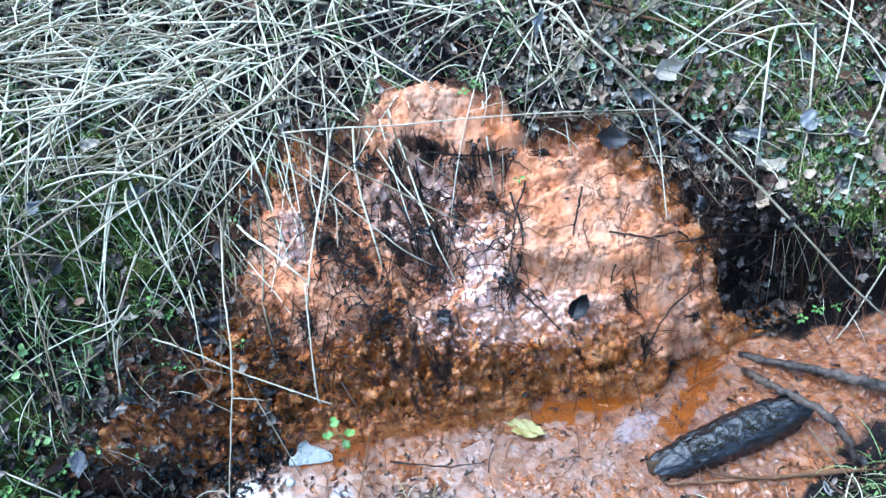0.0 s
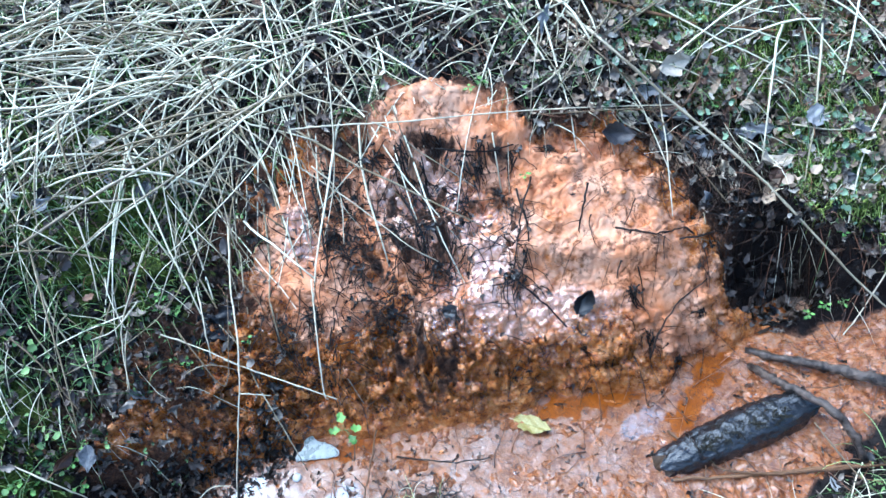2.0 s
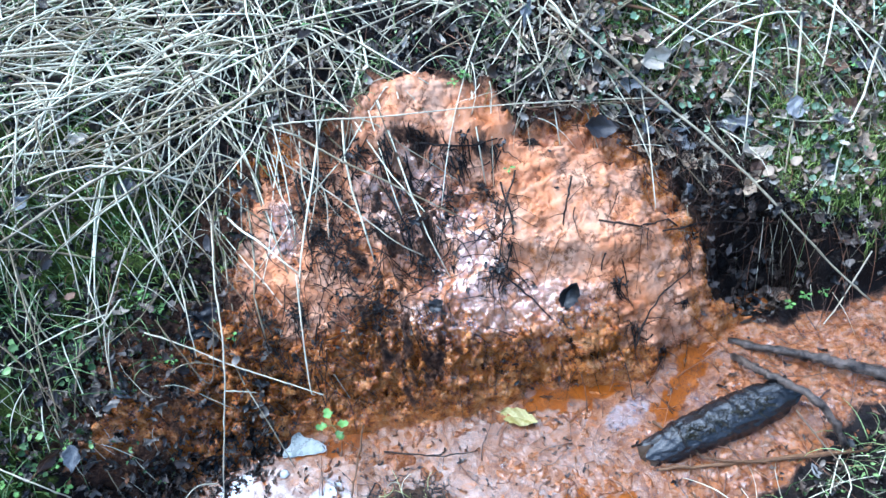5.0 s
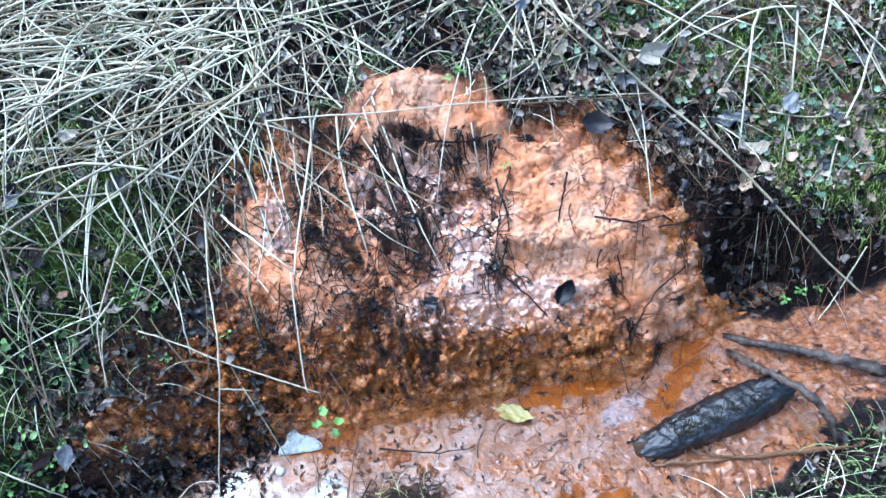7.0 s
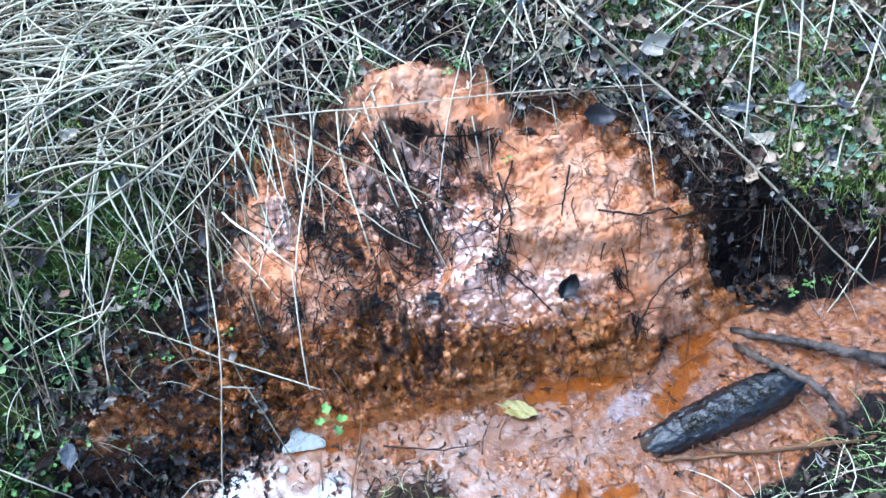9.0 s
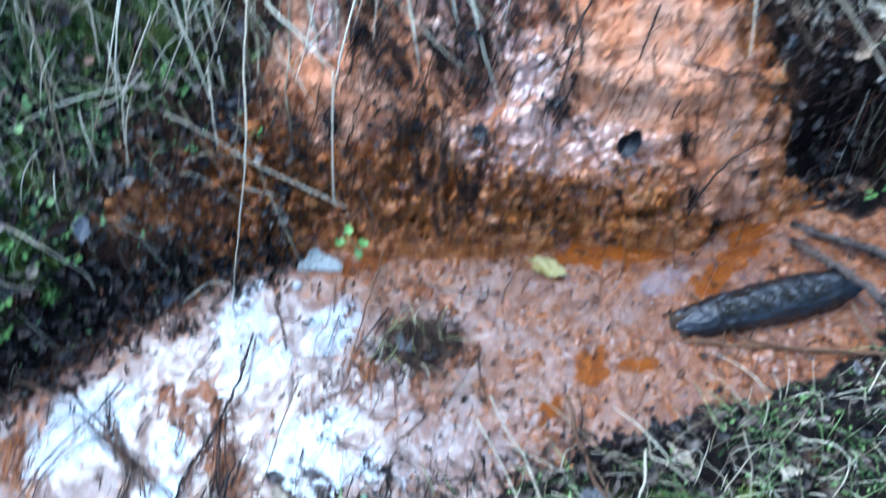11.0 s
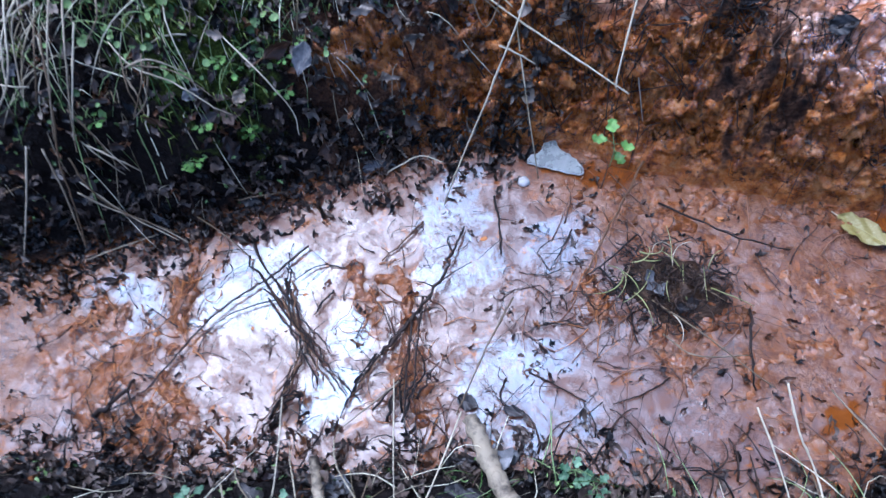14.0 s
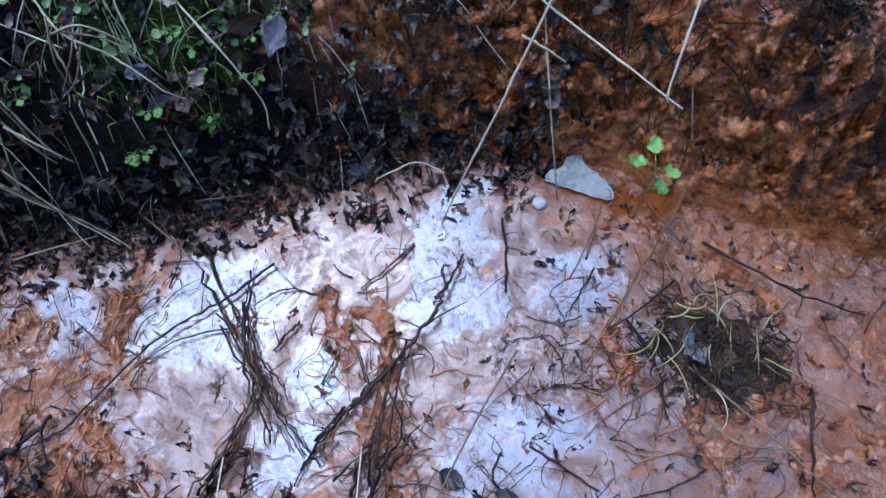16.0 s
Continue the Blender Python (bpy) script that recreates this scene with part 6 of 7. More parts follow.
marked_leaf(-0.69, 0.725, 30, 0.075, 0.035, LEAF_GREY, "shiny wet grey leaf on the pool margin", "oval", 0.01, 0.06, 0.2, 24)
marked_leaf(-0.922, 0.675, 70, 0.036, 0.026, LEAF_PALE, "tan curled leaf on the green bank", "oval", 0.025, 0.2, 0.6, 25)
marked_leaf(-0.786, 0.697, -40, 0.055, 0.045, LEAF_BROWN, "red-brown ribbed leaf by the pool", "oval", 0.012, 0.06, 0.2, 26)
marked_leaf(-0.834, 0.766, -70, 0.065, 0.04, LEAF_GREY, "grey leaf standing in the litter", "oval", 0.03, 0.1, 0.2, 27, 40)
marked_leaf(-0.864, 0.75, 60, 0.06, 0.035, LEAF_BROWN, "pale brown leaf standing in the litter", "oval", 0.03, 0.1, 0.2, 28, 40)
marked_leaf(-0.931, 0.591, -50, 0.065, 0.045, LEAF_DARK, "dark leaf with pale veins by the pool", "lobed", 0.01, 0.06, 0.2, 29)
marked_leaf(-0.3, 0.343, 0, 0.04, 0.03, LEAF_DARK, "blue-black leaf floating in the pool", "oval", 0.006, 0.1, 0.3, 30)
marked_leaf(-0.034, 0.187, -10, 0.035, 0.025, LEAF_BROWN, "orange-brown curled leaf on the near bank", "oval", 0.03, 0.1, 0.4, 31)
marked_leaf(0.363, 0.382, 20, 0.07, 0.06, LEAF_GREY, "blue-grey round leaf on the near bank", "oval", 0.015, 0.1, 0.2, 32)
marked_leaf(-0.239, 0.182, 40, 0.08, 0.06, LEAF_DARK, "dark wet leaf on the near bank", "oval", 0.012, 0.1, 0.2, 33)
marked_leaf(-0.22, 0.361, 10, 0.04, 0.02, LEAF_DARK, "black leaf scrap at the water", "oval", 0.012, 0.1, 0.2, 34)
marked_leaf(-0.436, 0.115, 30, 0.06, 0.05, LEAF_GREY, "grey wet leaf on the near bank", "oval", 0.012, 0.1, 0.2, 35)
marked_leaf(-0.487, 0.067, 70, 0.06, 0.05, LEAF_DARK, "dark wet leaf on the near bank", "lobed", 0.012, 0.1, 0.2, 36)
marked_leaf(-0.668, -0.052, 60, 0.06, 0.045, LEAF_BROWN, "brown wet leaf on the near bank", "oval", 0.012, 0.1, 0.2, 37)
root_tuft(-0.25, 1.407, 0.12, 12)
root_tuft(-0.227, 1.257, 0.1, 14)
root_tuft(-0.024, 1.424, 0.12, 15)
root_tuft(-0.005, 1.296, 0.1, 11)
root_tuft(-0.105, 1.105, 0.09, 12)
root_tuft(-0.195, 1.202, 0.08, 9)
root_tuft(0.213, 1.181, 0.11, 10)
root_tuft(0.052, 1.108, 0.05, 11)
root_tuft(0.357, 1.08, 0.07, 12)
root_tuft(0.503, 1.152, 0.06, 12)
root_tuft(0.612, 1.094, 0.07, 15)
root_tuft(-0.358, 1.4, 0.07, 9)
root_tuft(-0.084, 1.28, 0.08, 16)
root_tuft(-0.148, 1.436, 0.08, 16)
root_tuft(0.182, 1.379, 0.06, 16)
root_tuft(-0.435, 1.262, 0.06, 15)
root_tuft(-0.309, 1.096, 0.08, 16)
root_tuft(0.008, 1.226, 0.08, 12)
root_tuft(0.13, 1.423, 0.06, 15)
root_tuft(0.545, 1.098, 0.06, 10)
root_tuft(0.322, 1.456, 0.05, 16)
root_tuft(0.682, 1.154, 0.06, 12)
for x, y, reach in ((-0.12, 1.45, 0.07), (-0.06, 1.435, 0.10), (0.03, 1.45, 0.06), (0.09, 1.43, 0.09), (0.15, 1.45, 0.06), (0.23, 1.445, 0.08)):
    root_tuft(x, y, reach, 10)
sprout(-0.937, 0.692, 303, 0.016, 4, 0.02, LEAF_GREEN, "small green clover-like seedling on the dark bank")
sprout(-0.845, 0.712, 66, 0.016, 6, 0.02, LEAF_GREEN, "small green clover-like seedling on the dark bank")
sprout(-0.914, 0.683, 309, 0.016, 5, 0.02, LEAF_GREEN, "small green clover-like seedling on the dark bank")
sprout(-0.995, 0.526, 320, 0.016, 5, 0.02, LEAF_GREEN, "small green clover-like seedling on the dark bank")
sprout(-0.899, 0.631, 33, 0.016, 6, 0.02, LEAF_GREEN, "small green clover-like seedling on the dark bank")
sprout(-0.906, 0.639, 6, 0.016, 6, 0.02, LEAF_GREEN, "small green clover-like seedling on the dark bank")
sprout(-0.963, 0.689, 132, 0.016, 5, 0.02, LEAF_GREEN, "small green clover-like seedling on the dark bank")
sprout(-0.981, 0.529, 119, 0.016, 6, 0.02, LEAF_GREEN, "small green clover-like seedling on the dark bank")
sprout(-1.121, 0.49, 240, 0.016, 4, 0.02, LEAF_GREEN, "small green clover-like seedling on the dark bank")
sprout(-0.961, 0.585, 281, 0.016, 6, 0.02, LEAF_GREEN, "small green clover-like seedling on the dark bank")
sprout(-0.643, 0.0, 203, 0.019, 5, 0.03, LEAF_BLUE, "small blue-green clover-like seedling on the near bank")
sprout(-0.585, -0.055, 77, 0.019, 6, 0.03, LEAF_BLUE, "small blue-green clover-like seedling on the near bank")
sprout(-0.592, -0.079, 325, 0.019, 4, 0.03, LEAF_BLUE, "small blue-green clover-like seedling on the near bank")
sprout(-0.508, 0.008, 267, 0.019, 4, 0.03, LEAF_BLUE, "small blue-green clover-like seedling on the near bank")
sprout(-0.572, -0.039, 7, 0.019, 5, 0.03, LEAF_BLUE, "small blue-green clover-like seedling on the near bank")
sprout(-0.475, -0.02, 32, 0.019, 6, 0.03, LEAF_BLUE, "small blue-green clover-like seedling on the near bank")
sprout(-0.431, -0.013, 302, 0.019, 4, 0.03, LEAF_BLUE, "small blue-green clover-like seedling on the near bank")
sprout(-0.318, 0.083, 154, 0.019, 4, 0.03, LEAF_BLUE, "small blue-green clover-like seedling on the near bank")
sprout(-0.233, 0.066, 137, 0.019, 4, 0.03, LEAF_BLUE, "small blue-green clover-like seedling on the near bank")
sprout(-0.091, 0.31, 304, 0.019, 5, 0.03, LEAF_BLUE, "small blue-green clover-like seedling on the near bank")
sprout(-0.054, 0.302, 198, 0.019, 6, 0.03, LEAF_BLUE, "small blue-green clover-like seedling on the near bank")
sprout(0.067, 0.292, 218, 0.019, 6, 0.03, LEAF_BLUE, "small blue-green clover-like seedling on the near bank")
sprout(0.434, 0.368, 295, 0.019, 5, 0.03, LEAF_BLUE, "small blue-green clover-like seedling on the near bank")
sprout(0.479, 0.372, 68, 0.019, 5, 0.03, LEAF_BLUE, "small blue-green clover-like seedling on the near bank")
sprout(-0.498, 0.059, 49, 0.019, 5, 0.03, LEAF_BLUE, "small blue-green clover-like seedling on the near bank")
sprout(-0.614, 1.412, 69, 0.012, 4, 0.022, LEAF_GREEN, "small green seedling among leaf litter on the bank")
sprout(-0.768, 1.281, 111, 0.012, 5, 0.022, LEAF_GREEN, "small green seedling among leaf litter on the bank")
sprout(-0.774, 1.249, 344, 0.012, 5, 0.022, LEAF_GREEN, "small green seedling among leaf litter on the bank")
sprout(-0.37, 1.658, 320, 0.012, 5, 0.022, LEAF_GREEN, "small green seedling among leaf litter on the bank")
sprout(-0.195, 1.724, 215, 0.012, 5, 0.022, LEAF_GREEN, "small green seedling among leaf litter on the bank")
sprout(-0.683, 1.11, 197, 0.012, 6, 0.022, LEAF_GREEN, "small green seedling among leaf litter on the bank")
sprout(-0.649, 1.091, 179, 0.012, 6, 0.022, LEAF_GREEN, "small green seedling among leaf litter on the bank")
sprout(-0.472, 1.045, 299, 0.012, 6, 0.022, LEAF_GREEN, "small green seedling among leaf litter on the bank")
sprout(-0.628, 0.994, 299, 0.012, 5, 0.022, LEAF_GREEN, "small green seedling among leaf litter on the bank")
sprout(0.259, 1.376, 172, 0.012, 4, 0.022, LEAF_GREEN, "small green seedling among leaf litter on the bank")
sprout(0.163, 1.56, 14, 0.012, 6, 0.022, LEAF_GREEN, "small green seedling among leaf litter on the bank")
sprout(0.133, 1.546, 310, 0.012, 5, 0.022, LEAF_GREEN, "small green seedling among leaf litter on the bank")
sprout(1.026, 1.215, 356, 0.012, 6, 0.022, LEAF_GREEN, "small green seedling among leaf litter on the bank")
sprout(1.067, 1.216, 357, 0.012, 4, 0.022, LEAF_GREEN, "small green seedling among leaf litter on the bank")
sprout(0.974, 1.188, 277, 0.012, 5, 0.022, LEAF_GREEN, "small green seedling among leaf litter on the bank")
sprout(0.567, 1.725, 291, 0.012, 6, 0.022, LEAF_GREEN, "small green seedling among leaf litter on the bank")
sprout(0.761, 1.588, 335, 0.012, 4, 0.022, LEAF_GREEN, "small green seedling among leaf litter on the bank")
sprout(1.05, 1.307, 324, 0.012, 4, 0.022, LEAF_GREEN, "small green seedling among leaf litter on the bank")
sprout(0.856, 1.728, 136, 0.012, 6, 0.022, LEAF_GREEN, "small green seedling among leaf litter on the bank")
sprout(-0.834, 0.785, 63, 0.012, 5, 0.022, LEAF_GREEN, "small green seedling among leaf litter on the bank")
sprout(-0.93, 0.726, 246, 0.012, 4, 0.022, LEAF_GREEN, "small green seedling among leaf litter on the bank")
sprout(-0.848, 0.746, 247, 0.012, 6, 0.022, LEAF_GREEN, "small green seedling among leaf litter on the bank")
sprout(-0.486, 1.317, 176, 0.012, 4, 0.022, LEAF_GREEN, "small green seedling among leaf litter on the bank")
sprout(-0.652, 1.29, 210, 0.012, 4, 0.022, LEAF_GREEN, "small green seedling among leaf litter on the bank")
sprout(-0.818, 1.332, 10, 0.012, 4, 0.022, LEAF_GREEN, "small green seedling among leaf litter on the bank")
sprout(1.196, 1.671, 218, 0.012, 5, 0.022, LEAF_GREEN, "small green seedling among leaf litter on the bank")
sprout(-0.256, 1.73, 60, 0.012, 5, 0.022, LEAF_GREEN, "small green seedling among leaf litter on the bank")
sprout(0.939, 1.47, 309, 0.012, 4, 0.022, LEAF_GREEN, "small green seedling among leaf litter on the bank")


# -- leaf litter, straw, roots, moss and crumbs --
def many(name, shapes, material, label, category):
    verts, faces, n = [], [], 0
    for v, f in shapes:
        verts.extend(v)
        faces.extend([tuple(i + n for i in q) for q in f])
        n += len(v)
    ob = new(name, mesh_of(name, verts, faces, material))
    return tagged(ob, label, category, kind="stuff")


rng = random.Random(77)


def inside_deposit(x, y):
    return max(1 - math.hypot((x - 0.10) / 0.55, (y - 1.20) / 0.30), 1 - math.hypot((x - 0.05) / 0.30, (y - 1.42) / 0.16), 1 - math.hypot((x + 0.2) / 0.3, (y - 1.15) / 0.3))


def bare(x, y):
    """Whether litter can lie there: on the banks, clear of the thick iron mud."""
    far, near = read("far", x, y), read("near", x, y)
    return (far > (-0.01 if x < -0.4 else 0.02) or near > 0.0) and (x - 0.87) ** 2 / 0.013 + (y - 1.25) ** 2 / 0.006 > 1 and read("iron", x, y) < (0.10 if x < -0.42 else -0.02) and inside_deposit(x, y) < 0.10


def spots(count, x0, x1, y0, y1, fits):
    found = []
    while len(found) < count:
        x, y = rng.uniform(x0, x1), rng.uniform(y0, y1)
        if fits(x, y):
            found.append((x, y))
    return found


# single leaves
kinds = [(s, l, w, m) for m, weight in ((LEAF_DARK, 5), (LEAF_GREY, 2), (LEAF_BROWN, 2), (LEAF_PALE, 1)) for s, l, w in (("oval", 0.042, 0.028), ("oval", 0.058, 0.034), ("willow", 0.06, 0.020)) for _ in range(weight)]
words = {LEAF_DARK: "dark wet rotting leaf lying on the bank", LEAF_GREY: "grey wet leaf lying on the bank", LEAF_BROWN: "brown fallen leaf lying on the bank", LEAF_PALE: "bleached dry leaf lying on the bank"}
models = {}
for k, (x, y) in enumerate(spots(150, -1.35, 1.3, -0.15, 1.95, bare)):
    s, l, w, m = kinds[rng.randrange(len(kinds))]
    if m is LEAF_PALE and x < 0.3 and y < 1.5:
        m = LEAF_DARK
    if x > 0.5 and m is LEAF_DARK and rng.random() < 0.5:
        m = rng.choice((LEAF_BROWN, LEAF_PALE, LEAF_GREY))
    key = (s, l, m.name, k % 2)
    where = lying(x, y, rng.uniform(0, 360), rng.uniform(0.006, 0.016), rng.uniform(-28, 28), rng.uniform(-28, 28)) @ Matrix.Diagonal((*[rng.uniform(0.6, 1.15)] * 3, 1))
    if key not in models:
        models[key] = tagged(part("fallen_leaf", blade(l, w, s, rng.uniform(0.02, 0.2), rng.uniform(0.1, 0.6), k, 4, 9, rng.uniform(1.0, 1.9)), m), words[m], "leaf", "fallen leaves")
        models[key].matrix_world = where
    else:
        ob = models[key].copy()
        scene.collection.objects.link(ob)
        ob.matrix_world = where

# larger leaves on the mossy bank beside the spring
rich = [(s, l, w, m) for m, weight in ((LEAF_PALE, 5), (LEAF_GREY, 4), (LEAF_BROWN, 2), (LEAF_TAN, 4)) for s, l, w in (("oval", 0.08, 0.055), ("lobed", 0.10, 0.060), ("oval", 0.06, 0.040)) for _ in range(weight)]
words[LEAF_TAN] = "tan dry curled leaf lying in the moss"
for k, (x, y) in enumerate(spots(108, 0.45, 1.4, 1.36, 2.1, bare)):
    s, l, w, m = rich[rng.randrange(len(rich))]
    where = lying(x, y, rng.uniform(0, 360), rng.uniform(0.010, 0.022), rng.uniform(-25, 25), rng.uniform(-25, 25)) @ Matrix.Diagonal((*[rng.uniform(0.7, 1.1)] * 3, 1))
    key = (s, l, m.name, 2 + k % 2)
    if key not in models:
        models[key] = tagged(part("fallen_leaf", blade(l, w, s, rng.uniform(0.05, 0.3), rng.uniform(0.2, 0.7), k + 500, 4, 9, rng.uniform(1.0, 1.9)), m), words[m], "leaf", "fallen leaves")
        models[key].matrix_world = where
    else:
        ob = models[key].copy()
        scene.collection.objects.link(ob)
        ob.matrix_world = where

small = [blade(1.0, rng.uniform(0.35, 0.8), s, rng.uniform(0.05, 0.45), rng.uniform(0.1, 1.1), k, 3, 9, rng.uniform(1.3, 3.0)) for k, s in enumerate(("oval", "lobed", "willow", "oval", "lobed", "willow", "oval", "lobed", "willow", "round", "lobed", "oval", "willow", "lobed"))]
shreds = [blade(1.0, rng.uniform(0.15, 0.45), s, rng.uniform(0.1, 0.5), rng.uniform(0.3, 1.2), 90 + k, 2, 8, rng.uniform(1.6, 3.2)) for k, s in enumerate(("willow", "lobed", "willow", "oval", "lobed", "willow", "lobed", "willow"))]


bits = [blade(1.0, rng.uniform(0.35, 0.7), s, 0.06, rng.uniform(0.0, 0.2), 40 + k, 3, 8, 1.1) for k, s in enumerate(("oval", "willow", "oval", "round", "willow"))]


def strand(x, y, length, turn, lift, bend, radius, drop=0.0, sides=3, steps=6):
    """A thin blade, straw or root lying from a place over the ground, touching it or bridging its dips."""
    line_, way = [], turn
    for k in range(steps + 1):
        line_.append((x, y))
        x, y = x + math.cos(way) * length / steps, y + math.sin(way) * length / steps
        way += bend / steps + rng.gauss(0, abs(bend) * 0.12 + 0.04)
    first, last, pts = level(*line_[0]), level(*line_[-1]), []
    for k, (px_, py_) in enumerate(line_):
        u = k / steps
        pts.append(Vector((px_, py_, max(first + (last - first) * u + lift * math.sin(math.pi * u), level(px_, py_)) + 0.003)))
    return tube(pts, radius, radius * 0.45, sides)


def scattered(shapes, places, low, high, lift, tilt):
    for x, y in places:
        size = rng.uniform(low, high)
        yield moved(rng.choice(shapes), lying(x, y, rng.uniform(0, 360), rng.uniform(0.0, lift), rng.uniform(-tilt, tilt), rng.uniform(-tilt, tilt)) @ Matrix.Diagonal((size, size, size, 1)))


many("leaf_litter", scattered(small, spots(6300, -1.45, 1.38, -0.3, 2.1, lambda x, y: bare(x, y) and (x < 0.5 or mossy(x, y) < 0.6 or rng.random() < 0.4)), 0.011, 0.050, 0.016, 40), LITTER, "dark rotting leaf litter covering the ditch banks", "leaf litter")


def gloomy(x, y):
    """The black, rotten ground beside the spring, and the bank right of it, where leaving out green paints shadow."""
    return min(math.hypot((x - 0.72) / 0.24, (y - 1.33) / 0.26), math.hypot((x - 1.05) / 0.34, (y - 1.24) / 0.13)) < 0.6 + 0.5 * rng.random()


def green(x, y):
    return bare(x, y) and read("tuft", x, y) > 0.02 and not gloomy(x, y)


many("ground_cover", scattered(small, spots(6500, -1.45, 1.38, -0.3, 2.1, lambda x, y: green(x, y) and (x > -0.2 or rng.random() < 0.5) or ((x > 0.6 and not gloomy(x, y) or (x < -0.5 and read("far", x, y) > 0.25)) and bare(x, y) and rng.random() < 0.4)), 0.006, 0.016, 0.022, 40), GREEN_LOOSE, "small green leaves growing through the litter", "ground cover")


rounds = [blade(1.0, rng.uniform(0.75, 1.0), s, rng.uniform(0.05, 0.2), rng.uniform(0.1, 0.4), 70 + k, 3, 8, 0.8) for k, s in enumerate(("round", "oval", "round", "round"))]
many("creeping_leaves", scattered(rounds, spots(1250, 0.45, 1.4, 1.2, 2.1, lambda x, y: bare(x, y) and not gloomy(x, y) and float(rough(x, y, 0.13, 221, 2)) > 0.0), 0.008, 0.022, 0.026, 38), CREEPER, "small round blue-green leaves growing over the mossy bank", "ground cover")
many("fern_tangle", [strand(x, y, rng.uniform(0.03, 0.12), rng.uniform(0, 6.3), rng.uniform(0.006, 0.03), rng.gauss(0, 0.9), rng.uniform(0.0008, 0.0018), 0, 3, 5) for x, y in spots(520, 0.7, 1.4, 1.6, 2.1, lambda x, y: bare(x, y) and math.hypot((x - 1.15) / 0.30, (y - 1.88) / 0.12) < 0.5 + 0.6 * rng.random())],
     BROWN_LOOSE, "red-brown dead fern lying over the bank", "dead fern")
many("grey_litter", scattered(small, spots(1500, -1.45, 1.4, -0.3, 2.1, lambda x, y: bare(x, y) and rng.random() < (0.25 if y < 1.3 and x < 0.5 else 1.0)), 0.012, 0.040, 0.022, 34), GREY_LITTER, "wet grey leaf scraps on the banks", "leaf litter")
many("shore_litter", scattered(shreds, spots(1000, -1.4, -0.40, -0.1, 0.95, lambda x, y: -0.15 * rng.random() ** 1.6 < read("far", x, y) < 0.05), 0.010, 0.046, 0.009, 40), LITTER, "black leaf scraps along the water's edge", "leaf litter")
many("upper_litter", scattered(small, spots(350, -1.4, 0.3, 1.45, 2.1, bare), 0.012, 0.038, 0.024, 35), PALE_LITTER, "bleached leaf scraps among the straw", "leaf litter")
many("pale_litter", scattered(small, spots(620, 0.25, 1.4, 1.2, 2.1, lambda x, y: bare(x, y) and not gloomy(x, y)), 0.012, 0.040, 0.024, 35), PALE_LITTER, "bleached leaf scraps among moss and grass", "leaf litter")
many("tan_litter", scattered(small, spots(1150, 0.2, 1.4, 1.3, 2.1, lambda x, y: bare(x, y) and not gloomy(x, y) and rng.random() < 0.3 + (y - 1.3)), 0.014, 0.046, 0.024, 35), TAN_LITTER, "tan dry leaf scraps among the straw", "leaf litter")
many("bank_greens", scattered(rounds, spots(240, -1.25, -0.76, 0.45, 1.05, lambda x, y: bare(x, y) and read("far", x, y) > 0.10 and float(rough(x, y, 0.10, 231, 2)) > 0.05), 0.008, 0.022, 0.022, 38), GREEN_LOOSE, "small round green leaves growing on the dark bank", "ground cover")
many("bank_blades", [strand(x, y, rng.uniform(0.06, 0.17), rng.gauss(4.9, 0.8), rng.uniform(0.015, 0.05), rng.gauss(0, 0.9), rng.uniform(0.0010, 0.0019), 0, 3, 6) for x, y in spots(130, -1.30, -0.80, 0.45, 1.15, lambda x, y: bare(x, y) and read("far", x, y) > 0.12)], GRASS, "green grass blades hanging down the dark bank", "grass")
many("wet_litter", scattered(small, spots(150, -0.90, -0.36, 0.68, 1.08, lambda x, y: 0.0 < read("far", x, y) < 0.30), 0.012, 0.048, 0.016, 38), GREY_LITTER, "wet grey-brown leaf scraps at the foot of the bank", "leaf litter")
many("stained_litter", scattered(small, spots(240, -0.95, -0.38, 0.72, 1.12, lambda x, y: -0.02 < read("far", x, y) < 0.26), 0.008, 0.034, 0.010, 36), MUD_LEAF, "rust-stained wet leaves at the foot of the bank", "leaf litter")
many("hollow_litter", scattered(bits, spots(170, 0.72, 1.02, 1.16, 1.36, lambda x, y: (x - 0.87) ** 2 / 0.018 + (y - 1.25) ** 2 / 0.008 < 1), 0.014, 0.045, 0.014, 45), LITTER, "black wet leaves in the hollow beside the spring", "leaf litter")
many("muddy_leaves", scattered(shreds, spots(380, -1.3, -0.45, -0.2, 0.75, lambda x, y: max(read("far", x, y), read("near", x, y)) > -0.13 + 0.08 * rng.random()), 0.014, 0.045, 0.006, 25), MUD_LEAF, "muddy brown leaves along the pool's edge", "leaf litter")


# matted straw, thick on the upper bank and hanging down it
def strawy(x, y):
    far, near = read("far", x, y), read("near", x, y)
    if far < 0.25 or read("iron", x, y) > -0.15:
        return False
    thick = blob(x, y, -0.85, 1.85, 0.8, 0.55) * 1.2
    return rng.random() < max(0.35 if x > 0.15 and y > 1.5 else 0.04 if x < -0.3 and y < 1.35 else 0.10, min(1.0, thick + 0.25)) * (0.8 if x > 0.35 and y > 1.5 else 0.35 if x > 0.35 else 1.0)


